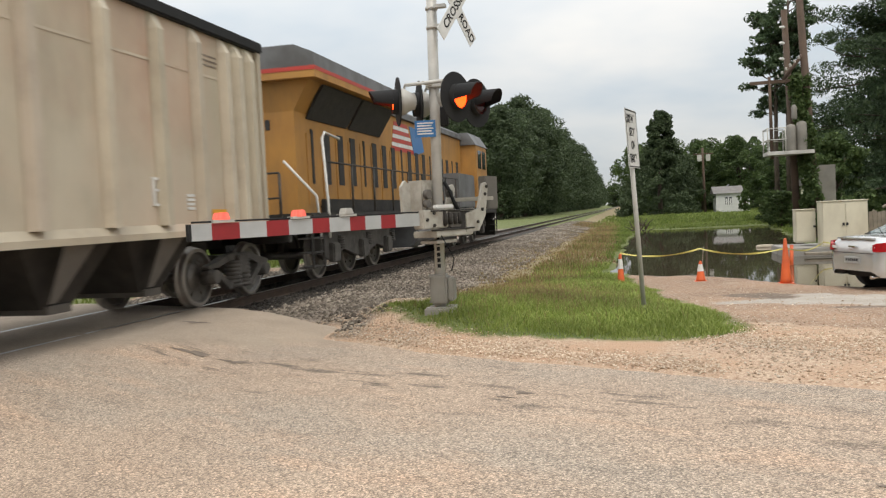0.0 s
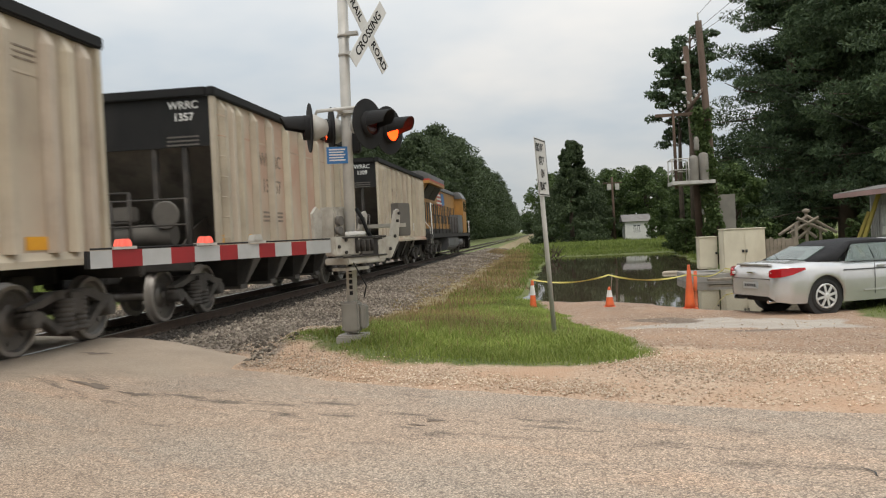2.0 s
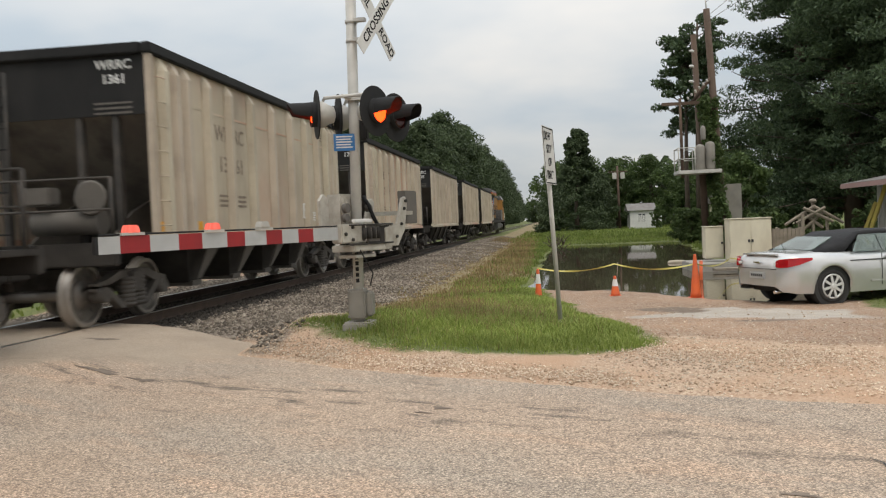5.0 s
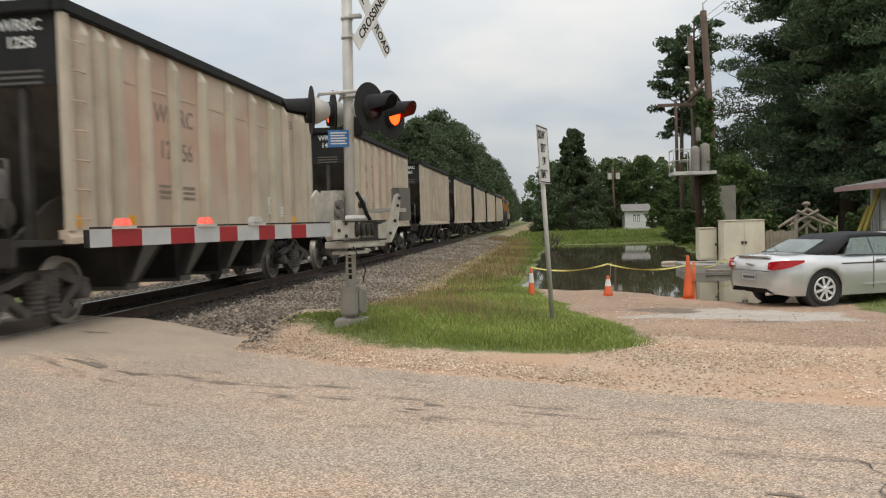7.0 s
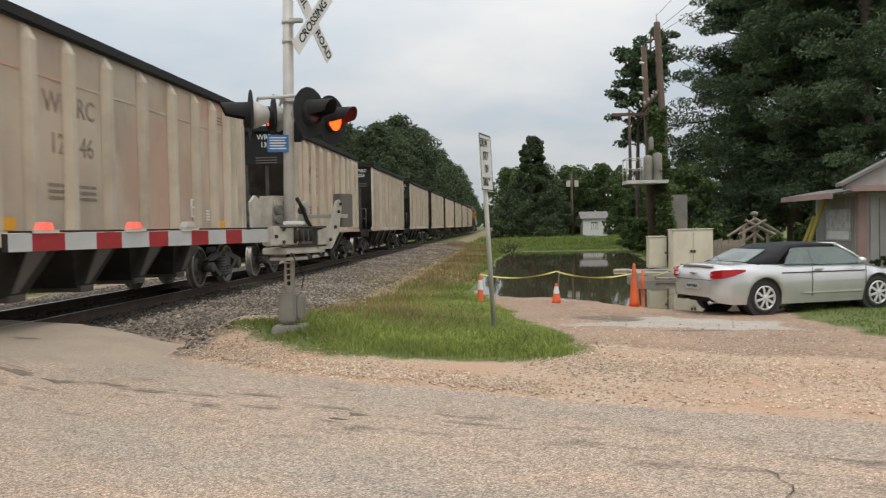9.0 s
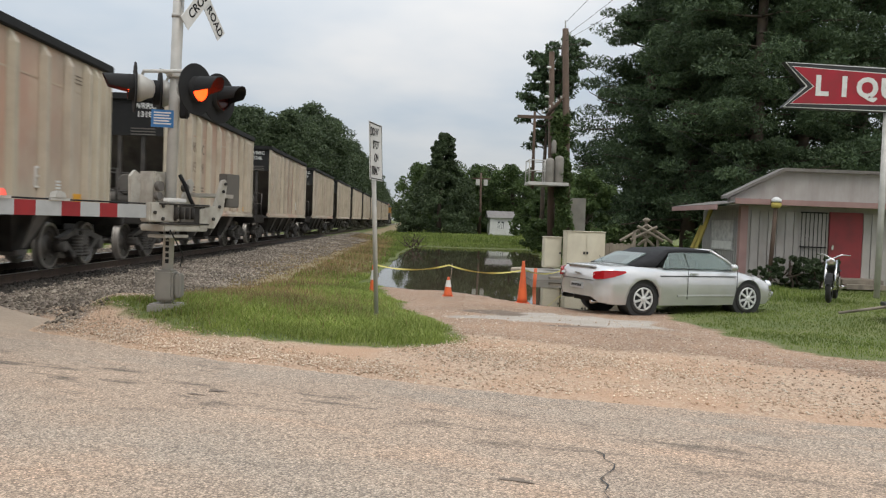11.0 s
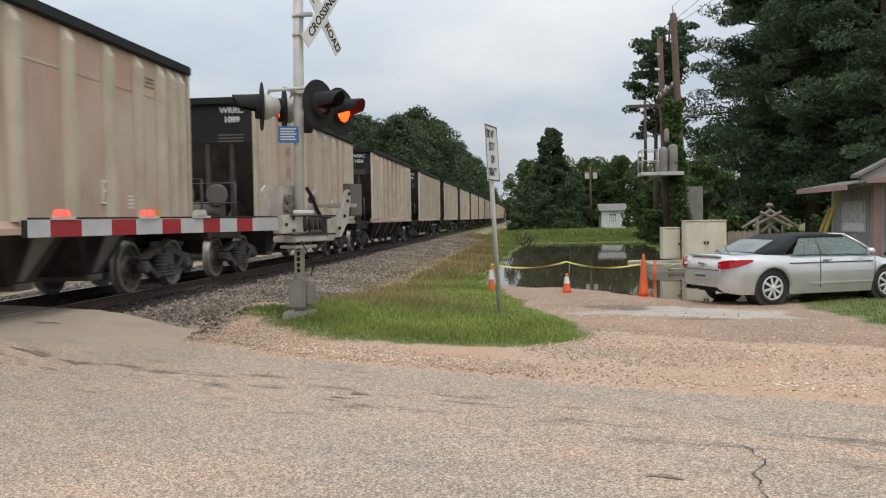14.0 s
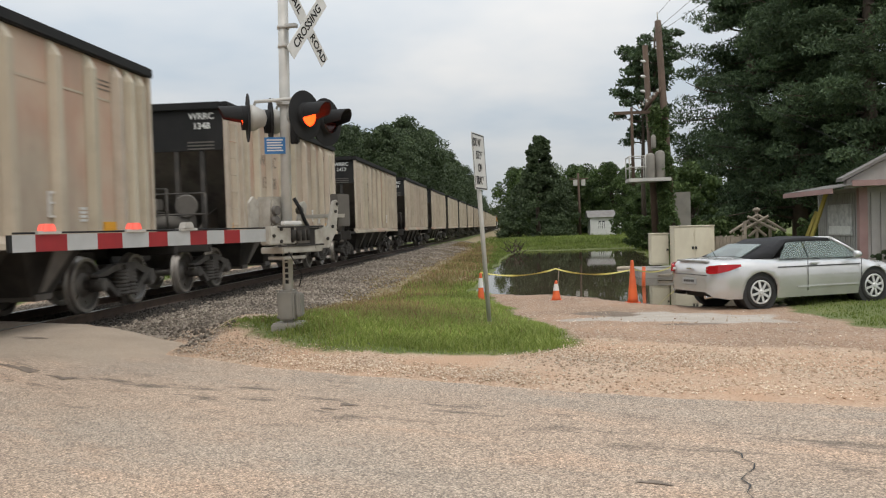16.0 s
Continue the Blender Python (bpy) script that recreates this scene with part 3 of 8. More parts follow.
def wheelset_mesh(r, half):
    bm = bmesh.new()
    for s in (-1, 1):
        o = s * half
        lathe(bm, (o, 0, 0), (s, 0, 0), [(-0.02, 0.10), (-0.02, r * 0.5), (-0.015, r * 0.83), (-0.06, r * 0.86), (-0.06, r + 0.025), (-0.03, r + 0.022), (-0.015, r), (0.075, r - 0.005), (0.085, r - 0.02), (0.085, r * 0.86), (0.03, r * 0.8), (0.01, r * 0.45), (0.055, r * 0.3), (0.07, 0.09), (0.12, 0.085), (0.12, 0.01)], n=28, smooth=False)
        for k in range(6):
            a = k * math.pi / 3
            cbox(bm, (o + s * 0.035, math.cos(a) * r * 0.62, math.sin(a) * r * 0.62), (0.03, 0.05, 0.05), None)
    rod(bm, (-half, 0, 0), (half, 0, 0), 0.085, n=10)
    return bm


def add_wheelset(parent, y, r=0.47, half=0.735, proto=None):
    m = pose(0, y, r)
    if proto:
        return again(proto, parent, m)
    ob = part("wheelset", wheelset_mesh(r, half), M["wheel"], parent, at=m)
    ob.data.materials.append(M["tread"])
    for f in ob.data.polygons:
        if 0.84 * r < math.hypot(f.center.y, f.center.z) and abs(f.center.x) > half - 0.1:
            f.material_index = 1
    return ob


def hopper_bay(bm, yc, w, zt, zb):
    rings = []
    for z, hx, hy in ((zt, 1.25, w / 2), (zb, 0.95, w / 2 * 0.28)):
        rings.append([(-hx, yc - hy, z), (hx, yc - hy, z), (hx, yc + hy, z), (-hx, yc + hy, z)])
    loft(bm, rings)


def bogie(parent, y):
    """A three-piece freight bogie: two side frames with springs, a bolster."""
    out = []
    for s in (-1, 1):
        bm = bmesh.new()
        x0, x1 = s * 0.93, s * 1.08
        lo, hi = min(x0, x1), max(x0, x1)
        prism(bm, [(y - 1.06, 0.52), (y - 0.80, 0.52), (y - 0.40, 0.22), (y + 0.40, 0.22), (y + 0.80, 0.52), (y + 1.06, 0.52), (y + 1.06, 0.64), (y + 0.72, 0.70), (y + 0.38, 0.80), (y - 0.38, 0.80), (y - 0.72, 0.70), (y - 1.06, 0.64), (y - 1.06, 0.60), (y - 0.70, 0.60), (y - 0.34, 0.70), (y + 0.34, 0.70), (y + 0.70, 0.58), (y + 0.36, 0.32), (y - 0.36, 0.32), (y - 0.70, 0.56), (y - 1.06, 0.57)], 0, lo, hi)
        out.append(part("side_frame", bm, M["bogie"], parent, bevel=0.012))
        bm = bmesh.new()
        for dy in (-0.16, 0.16):
            lathe(bm, (s * 1.02, y + dy, 0.24), (0, 0, 1), [q for k in range(7) for q in ((k * 0.065, 0.12), (k * 0.065 + 0.016, 0.145), (k * 0.065 + 0.042, 0.145), (k * 0.065 + 0.058, 0.12))], n=12)
            part("spring", bm, M["bogie"], parent)
            bm = bmesh.new()
        bm.free()
        for dy in (-0.9, 0.9):
            bm = bmesh.new()
            rod(bm, (s * 0.9, y + dy, 0.47), (s * 1.14, y + dy, 0.47), 0.13, 0.11, n=12)
            part("axle_bearing", bm, M["bogie"], parent)
    bm = bmesh.new()
    cbox(bm, (0, y, 0.62), (2.3, 0.36, 0.3))
    cbox(bm, (0, y, 0.85), (0.7, 0.5, 0.3))
    part("bolster", bm, M["bogie"], parent, bevel=0.02)


POSTS = (-5.02, -4.62, -4.2, -3.36, -2.38, -1.25, 0.0, 1.25, 2.38, 3.36, 4.2, 4.62, 5.02)


def build_wagon():
    w = thing("hopper_wagon", pose(0, 0, 0), "dirty beige steel open-top hopper wagon with black ends", "train wagon", "wagons of the train")
    ZB, ZT = 1.30, 4.08
    for s in (-1, 1):
        bm = bmesh.new()
        cbox(bm, (s * 1.50, 0, (ZB + ZT) / 2), (0.03, 2 * HALF, ZT - ZB))
        part("side_sheet", bm, M["wagon_side"], w, "dirty beige side sheet")
        bm = bmesh.new()
        cbox(bm, (s * 1.53, 0, 4.16), (0.16, 2 * HALF + 0.1, 0.17))
        part("top_chord", bm, M["wagon_black"], w, "black top rail", bevel=0.02)
        bm = bmesh.new()
        prism(bm, [(s * 1.44, 1.14), (s * 1.60, 1.14), (s * 1.60, 1.22), (s * 1.52, 1.32), (s * 1.44, 1.32)], 1, -HALF - 0.05, HALF + 0.05)
        part("side_sill", bm, M["wagon_side"], w)
        bm = bmesh.new()
        cbox(bm, (s * 1.517, 0, 3.46), (0.012, 2 * HALF - 0.3, 0.035))
        part("side_seam", bm, M["wagon_side"], w)
        for j in range(3):
            bm = bmesh.new()
            cbox(bm, (s * 1.519, 3.79, 3.62 + j * 0.07), (0.008, 0.54, 0.025))
            part("vent_slit", bm, M["brown_letter"], w)
        post = None
        for y in POSTS:
            if post is None:
                bm = bmesh.new()
                loft(bm, [[(0, -0.11, 0), (s * 0.02, -0.11, 0), (s * 0.13, -0.07, 0), (s * 0.13, 0.07, 0), (s * 0.02, 0.11, 0), (0, 0.11, 0)], [(0, -0.11, 2.55), (s * 0.02, -0.11, 2.55), (s * 0.13, -0.07, 2.55), (s * 0.13, 0.07, 2.55), (s * 0.02, 0.11, 2.55), (0, 0.11, 2.55)], [(0, -0.1, 2.76), (s * 0.01, -0.1, 2.76), (s * 0.02, -0.05, 2.76), (s * 0.02, 0.05, 2.76), (s * 0.01, 0.1, 2.76), (0, 0.1, 2.76)]])
                post = part("side_post", bm, M["wagon_post"], w, at=pose(s * 1.516, y, ZB + 0.01))
            else:
                again(post, w, pose(s * 1.516, y, ZB + 0.01))
        for e in (-1, 1):
            bm = bmesh.new()
            cbox(bm, (s * 1.535, e * (HALF - 0.05), (ZB + ZT) / 2), (0.1, 0.12, ZT - ZB))
            part("corner_post", bm, M["wagon_post"], w, bevel=0.01)
            # rungs beside the corner post
            for k in range(7 if e * s < 0 else 0):
                bm = bmesh.new()
                z = 1.45 + k * 0.38
                tube(bm, [(s * 1.52, e * (HALF - 0.12), z), (s * 1.64, e * (HALF - 0.12), z), (s * 1.64, e * (HALF - 0.38), z), (s * 1.52, e * (HALF - 0.38), z)], 0.01, 5)
                part("ladder_rung", bm, M["wagon_side"], w)
            bm = bmesh.new()
            cbox(bm, (s * 1.524, e * (HALF - 1.55), 1.43), (0.012, 0.42, 0.16))
            part("reflector", bm, M["yellow_reflector"], w, "amber reflective patch")
            bm = bmesh.new()
            cbox(bm, (s * 1.524, e * (HALF - 0.34), 1.43), (0.012, 0.3, 0.16))
            part("reflector", bm, M["yellow_reflector"], w, "amber reflective patch")
        # small white data patches and a routing card frame
        for y, z, a, b in ((3.1, 1.62, 0.2, 0.24), (3.42, 1.62, 0.2, 0.24), (-4.4, 1.62, 0.13, 0.3)):
            bm = bmesh.new()
            for k in range(4):
                cbox(bm, (s * 1.522, y, z - b / 2 + (k + 0.5) * b / 4), (0.008, a, b / 4 * 0.6))
            part("stencilled_data", bm, M["white"], w, "white stencilled data bars")
        bm = bmesh.new()
        y, z = 2.35, 1.75
        for q in ((y - 0.17, z, 0.03, 0.36), (y + 0.17, z, 0.03, 0.36), (y, z - 0.17, 0.36, 0.03), (y, z + 0.17, 0.36, 0.03), (y, z + 0.02, 0.36, 0.03)):
            cbox(bm, (s * 1.535, q[0], q[1]), (0.03, q[2], q[3]))
        part("card_holder", bm, M["white"], w, "pale routing card frame")
        for k, txt in ((-2.62, "WR"), (-1.82, "RC")):
            letters("lettering", txt, 0.42, M["brown_letter"], w, pose(s * 1.519, s * k, 3.12, 90, 0, 90 * s))
        for k in (-2.62, -1.82):
            bm = bmesh.new()
            for j in range(3):
                cbox(bm, (s * 1.519, s * k, 1.8 + j * 0.09), (0.006, 0.5, 0.045))
            part("stencilled_data", bm, M["brown_letter"], w)
    for e in (-1, 1):
        Y = e * HALF
        bm = bmesh.new()
        cbox(bm, (0, Y - e * 0.03, 3.62), (2.98, 0.03, 0.92))
        part("end_panel", bm, M["wagon_black"], w, "black end panel")
        bm = bmesh.new()
        cbox(bm, (0, Y, 4.16), (2.9, 0.14, 0.17))
        part("top_chord", bm, M["wagon_black"], w, bevel=0.02)
        bm = bmesh.new()
        loft(bm, [[(-1.48, Y - e * 0.05, 3.2), (1.48, Y - e * 0.05, 3.2), (1.48, Y - e * 0.08, 3.16), (-1.48, Y - e * 0.08, 3.16)], [(-1.48, Y - e * 2.25, 1.3), (1.48, Y - e * 2.25, 1.3), (1.48, Y - e * 2.28, 1.26), (-1.48, Y - e * 2.28, 1.26)]])
        part("slope_sheet", bm, M["wagon_slope"], w, "dusty grey slope sheet")
        for x in (-0.95, 0.35, 0.95):
            bm = bmesh.new()
            cbox(bm, (x, Y - e * 0.1, 2.2), (0.10, 0.12, 2.0))
            part("end_strut", bm, M["wagon_rail"], w)
        bm = bmesh.new()
        cbox(bm, (0, Y + e * 0.35, 1.16), (3.0, 1.35, 0.08))
        part("end_platform", bm, M["under"], w, bevel=0.01)
        bm = bmesh.new()
        cbox(bm, (0, Y + e * 1.05, 1.06), (3.0, 0.14, 0.34))
        part("end_sill", bm, M["under"], w, bevel=0.02)
        bm = bmesh.new()
        cbox(bm, (0, Y + e * 1.3, 0.88), (0.34, 0.5, 0.3))
        cbox(bm, (0, Y + e * 1.72, 0.86), (0.3, 0.42, 0.26))
        cbox(bm, (0.12, Y + e * 1.88, 0.86), (0.12, 0.16, 0.24))
        part("coupler", bm, M["under"], w, bevel=0.03)
        for x in (-1.2, -0.75):
            bm = bmesh.new()
            tube(bm, [(x, Y + e * 0.12, 1.15), (x, Y + e * 0.12, 3.9)], 0.022, 6)
            part("ladder_rail", bm, M["wagon_rail"], w)
        for k in range(8):
            bm = bmesh.new()
            tube(bm, [(-1.2, Y + e * 0.12, 1.4 + k * 0.33), (-0.75, Y + e * 0.12, 1.4 + k * 0.33)], 0.016, 6)
            part("ladder_rung", bm, M["wagon_black"], w)
        for x in (-1.38, 0.0, 1.38):
            bm = bmesh.new()
            tube(bm, [(x, Y + e * 0.95, 1.2), (x, Y + e * 0.95, 2.15)], 0.025, 6)
            part("rail_stanchion", bm, M["wagon_rail"], w)
        bm = bmesh.new()
        for z in (1.7, 2.15):
            tube(bm, [(-1.38, Y + e * 0.95, z), (1.38, Y + e * 0.95, z)], 0.02, 6)
        part("end_handrail", bm, M["wagon_rail"], w)
        for x in (-0.62, 0.7):
            bm = bmesh.new()
            prism(bm, [(Y - e * 0.06, 1.2), (Y - e * 1.5, 1.2), (Y - e * 1.5, 1.9), (Y - e * 0.9, 1.72)], 0, x - 0.02, x + 0.02)
            part("slope_gusset", bm, M["hopper"], w, "pale dusty gusset plate")
        bm = bmesh.new()
        rod(bm, (-0.35, Y + e * 0.1, 1.55), (0.75, Y + e * 0.1, 1.55), 0.2, n=14)
        part("air_reservoir", bm, M["hopper"], w)
        bm = bmesh.new()
        lathe(bm, (0.7, Y + e * 0.3, 1.9), (0, e, 0), [(0, 0.24), (0.03, 0.27), (0.05, 0.24)], n=16)
        part("brake_wheel", bm, M["hopper"], w)
        bm = bmesh.new()
        cbox(bm, (-0.2, Y + e * 0.2, 1.95), (0.5, 0.3, 0.28))
        part("brake_cylinder", bm, M["hopper"], w, bevel=0.03)
        bm = bmesh.new()
        for j in range(3):
            cbox(bm, (e * -0.95, Y - e * 0.012, 3.20 + j * 0.075), (0.62, 0.008, 0.03))
        part("stencilled_data", bm, M["hopper"], w)
        letters("lettering", "WRRC", 0.2, M["white"], w, pose(e * -0.98, Y - e * 0.012, 3.93, 90, 0, 0 if e < 0 else 180), bold=0.004)
    bm = bmesh.new()
    cbox(bm, (0, 0, 1.02), (0.5, 2 * HALF + 1.6, 0.34))
    part("center_sill", bm, M["under"], w)
    for yc in (-2.85, -0.95, 0.95, 2.85):
        bm = bmesh.new()
        hopper_bay(bm, yc, 1.86, 1.3, 0.42)
        part("hopper_bay", bm, M["under"], w)
        for s in (-1, 1):
            bm = bmesh.new()
            loft(bm, [[(s * 1.46, yc - 0.42, 1.14), (s * 1.46, yc + 0.10, 1.14), (s * 1.44, yc + 0.10, 1.14), (s * 1.44, yc - 0.42, 1.14)], [(s * 1.2, yc - 0.42, 0.5), (s * 1.2, yc - 0.3, 0.5), (s * 1.18, yc - 0.3, 0.5), (s * 1.18, yc - 0.42, 0.5)]])
            part("bay_gusset", bm, M["hopper"], w, "pale dusty gusset plate")
        bm = bmesh.new()
        cbox(bm, (0, yc, 0.40), (2.0, 0.42, 0.1))
        part("discharge_gate", bm, M["hopper"], w, bevel=0.01)
    for y in (-TRUCK, TRUCK):
        bogie(w, y)
    proto = None
    for y in (-TRUCK - 0.9, -TRUCK + 0.9, TRUCK - 0.9, TRUCK + 0.9):
        ob = add_wheelset(w, y, proto=proto)
        proto = proto or ob
    return w


# first body end and the travel of the train, metres along the track
HEAD = 12.87
TRAVEL = ((0, 0.0), (0.5, 6.6), (1, 13.4), (1.5, 20.45), (2, 27.42), (2.5, 34.12), (3, 40.95), (4, 55.05), (7.5, 103.2), (8.5, 117.3), (11.5, 158.95), (12.5, 172.75), (14.5, 200.85), (16, 222.15))


def wagon_centre(i):
    return HEAD - HALF - PITCH * i


TRAIN = []


def build_wagons():
    first = build_wagon()
    for i in range(len(NUMBERS)):
        m = pose(TRACK_X, wagon_centre(i), RAIL_Z)
        if i == 0:
            first.matrix_basis = m
            w = first
        else:
            w = copy_thing(first, m)
        TRAIN.append((w, wagon_centre(i)))
    for (w, y), num in zip(TRAIN, NUMBERS):
        for e in (-1,):
            letters("lettering", num, 0.2, M["white"], w, pose(e * -0.98, e * HALF - e * 0.012, 3.71, 90, 0, 0 if e < 0 else 180), bold=0.004)
        letters("lettering", num[:2], 0.42, M["brown_letter"], w, pose(1.519, -2.62, 2.55, 90, 0, 90))
        letters("lettering", num[2:], 0.42, M["brown_letter"], w, pose(1.519, -1.82, 2.55, 90, 0, 90))


build_wagons()


# ---- the locomotive ----
M["loco_yellow"] = surf("locomotive_yellow", (0.47, 0.235, 0.055), (0.38, 0.185, 0.048), 1.2, 0.6, dirt=(0.20, 0.115, 0.05), dirt_scale=1.3, dirt_amount=0.7, stretch=(1, 1, 0.4))
M["loco_grey"] = surf("locomotive_grey", (0.16, 0.16, 0.165), (0.12, 0.12, 0.12), 1.5, 0.6, dirt=(0.06, 0.055, 0.05), dirt_scale=1.5)
M["loco_red"] = surf("locomotive_red_stripe", (0.5, 0.045, 0.03), (0.42, 0.05, 0.035), 2, 0.5)
M["grille"] = surf("dark_grille", (0.02, 0.02, 0.02), (0.035, 0.032, 0.03), 6, 0.7, bump=0.3, bump_scale=40)
M["glass_dark"] = surf("dark_window_glass", (0.02, 0.025, 0.03), (0.03, 0.035, 0.04), 3, 0.08)
M["rail_white"] = surf("white_handrail_paint", (0.72, 0.71, 0.68), (0.6, 0.58, 0.55), 4, 0.5)
M["blue"] = surf("blue_enamel", (0.03, 0.17, 0.42), (0.03, 0.14, 0.36), 3, 0.4)


def build_locomotive():
    """Local y: 0 at the rear coupler's end, forward to 22.9; z from the rail top."""
    l = thing("locomotive", pose(0, 0, 0), "dirty yellow diesel locomotive with grey roof and red stripe", "locomotive")
    ZD = 1.42
    bm = bmesh.new()
    box(bm, (-1.52, 0.7, 1.18), (1.52, 22.2, ZD))
    part("deck", bm, M["under"], l, "black grimy walkway deck", bevel=0.03)
    bm = bmesh.new()
    box(bm, (-0.9, 2.6, ZD), (0.9, 17.9, 4.15))
    part("engine_hood", bm, M["loco_yellow"], l, "yellow engine hood", bevel=0.05)
    bm = bmesh.new()
    prism(bm, [(-0.98, 4.12), (0.98, 4.12), (0.98, 4.3), (0.6, 4.5), (-0.6, 4.5), (-0.98, 4.3)], 1, 7.2, 18.0)
    part("hood_roof", bm, M["loco_grey"], l, "grey hood roof")
    # flared radiator cab at the rear
    bm = bmesh.new()
    loft(bm, [[(-0.9, 1.5, ZD), (0.9, 1.5, ZD), (0.9, 7.2, ZD), (-0.9, 7.2, ZD)], [(-0.9, 1.5, 3.5), (0.9, 1.5, 3.5), (0.9, 7.2, 3.5), (-0.9, 7.2, 3.5)], [(-1.3, 1.4, 4.1), (1.3, 1.4, 4.1), (1.3, 7.4, 4.1), (-1.3, 7.4, 4.1)]])
    part("radiator_house", bm, M["loco_yellow"], l, "yellow flared radiator housing")
    bm = bmesh.new()
    prism(bm, [(-1.52, 4.10), (1.52, 4.10), (1.52, 4.24), (-1.52, 4.24)], 1, 1.2, 7.5)
    part("roof_stripe", bm, M["loco_yellow"], l)
    bm = bmesh.new()
    prism(bm, [(-1.525, 4.24), (1.525, 4.24), (1.525, 4.32), (-1.525, 4.32)], 1, 1.19, 7.51)
    part("red_stripe", bm, M["loco_red"], l, "red stripe under the roof")
    bm = bmesh.new()
    prism(bm, [(-1.52, 4.32), (1.52, 4.32), (1.50, 4.58), (1.1, 4.76), (-1.1, 4.76), (-1.50, 4.58)], 1, 1.2, 7.5)
    part("radiator_roof", bm, M["loco_grey"], l, "grey radiator roof")
    for s in (-1, 1):
        for k in range(2):
            y = 2.1 + k * 2.6
            bm = bmesh.new()
            loft(bm, [[(s * 0.93, y, 3.40), (s * 0.93, y + 2.45, 3.40), (s * 0.9, y + 2.45, 3.40), (s * 0.9, y, 3.40)], [(s * 1.36, y, 4.07), (s * 1.36, y + 2.45, 4.07), (s * 1.25, y + 2.45, 4.07), (s * 1.25, y, 4.07)]])
            part("radiator_grille", bm, M["grille"], l, "dark radiator grille")
        # plain black strip added between the hood's foot and the walkway
        bm = bmesh.new()
        box(bm, (min(s * 0.9, s * 1.0), 2.7, ZD + 0.002), (max(s * 0.9, s * 1.0), 17.6, ZD + 0.3))
        part("cable_duct", bm, M["under"], l, "black strip along the hood's foot", bevel=0.02)
        y, k_door = 2.0, -1
        while y < 17.2:
            k_door += 1
            bm = bmesh.new()
            cbox(bm, (s * 0.905, y + 0.42, 2.35), (0.03, 0.72, 1.5))
            part("hood_door", bm, M["loco_yellow"], l, bevel=0.008)
            bm = bmesh.new()
            cbox(bm, (s * 0.925, y + 0.34, 2.62), (0.02, 0.34 if k_door % 4 else 0.12, 1.15))
            part("door_louvre", bm, M["grille"], l, "dark louvre")
            y += 0.86
        # striped wing panel on the hood
        for k in range(7):
            bm = bmesh.new()
            prism(bm, [(8.3 + 0.05 * k, 3.15 + k * 0.12), (10.7 - 0.1 * k, 3.15 + k * 0.12), (10.65 - 0.1 * k, 3.26 + k * 0.12), (8.35 + 0.05 * k, 3.26 + k * 0.12)], 0, s * 0.905 - 0.008, s * 0.905 + 0.008)
            part("flag_stripe", bm, M["loco_red"] if k % 2 == 0 else M["white"], l)
        bm = bmesh.new()
        prism(bm, [(10.75, 3.1), (12.0, 3.3), (11.6, 3.95), (10.3, 3.98)], 0, s * 0.905 - 0.008, s * 0.905 + 0.008)
        part("flag_field", bm, M["blue"], l)
        # walkway handrails
        bm = bmesh.new()
        tube(bm, [(s * 1.46, 1.6, 2.45), (s * 1.46, 17.4, 2.45)], 0.02, 6)
        part("walkway_handrail", bm, M["wagon_rail"], l)
        for k in range(11):
            bm = bmesh.new()
            tube(bm, [(s * 1.46, 1.7 + k * 1.55, ZD), (s * 1.46, 1.7 + k * 1.55, 2.45)], 0.026, 6)
            part("handrail_post", bm, M["wagon_rail"], l)
        bm = bmesh.new()
        tube(bm, [(s * 1.5, 1.62, 0.9), (s * 1.5, 1.62, 1.6), (s * 1.48, 1.5, 2.9), (s * 1.44, 1.75, 3.05), (s * 1.44, 2.6, 2.98)], 0.028, 8)
        part("end_handrail", bm, M["rail_white"], l, "white end handrail")
        bm = bmesh.new()
        tube(bm, [(s * 1.48, 1.2, 0.9), (s * 1.46, 1.1, 1.75), (s * 0.95, 0.75, 2.45)], 0.026, 8)
        part("end_handrail", bm, M["rail_white"], l, "white end handrail")
        for y in (0.95, 21.9):
            bm = bmesh.new()
            for k in range(4):
                box(bm, (min(s * 1.2, s * 1.52), y - 0.28, 0.35 + k * 0.28), (max(s * 1.2, s * 1.52), y + 0.28, 0.38 + k * 0.28))
            for dy in (-0.28, 0.28):
                box(bm, (min(s * 1.48, s * 1.52), y + dy - 0.02, 0.33), (max(s * 1.48, s * 1.52), y + dy + 0.02, 1.2))
            part("step_ladder", bm, M["under"], l)
        bm = bmesh.new()
        tube(bm, [(s * 1.47, 21.6, 0.9), (s * 1.47, 22.2, 1.0), (s * 1.47, 22.3, 2.3), (s * 1.0, 22.4, 2.35)], 0.03, 8)
        part("end_handrail", bm, M["rail_white"], l, "white end handrail")
    # cab and nose
    bm = bmesh.new()
    prism(bm, [(-1.5, ZD), (1.5, ZD), (1.5, 3.9), (1.2, 4.35), (-1.2, 4.35), (-1.5, 3.9)], 1, 17.9, 20.3)
    part("cab", bm, M["loco_yellow"], l, "yellow driver's cab", bevel=0.04)
    bm = bmesh.new()
    prism(bm, [(-1.53, 3.9), (1.53, 3.9), (1.22, 4.39), (-1.22, 4.39)], 1, 17.8, 20.45)
    part("cab_roof", bm, M["loco_grey"], l, "grey cab roof")
    bm = bmesh.new()
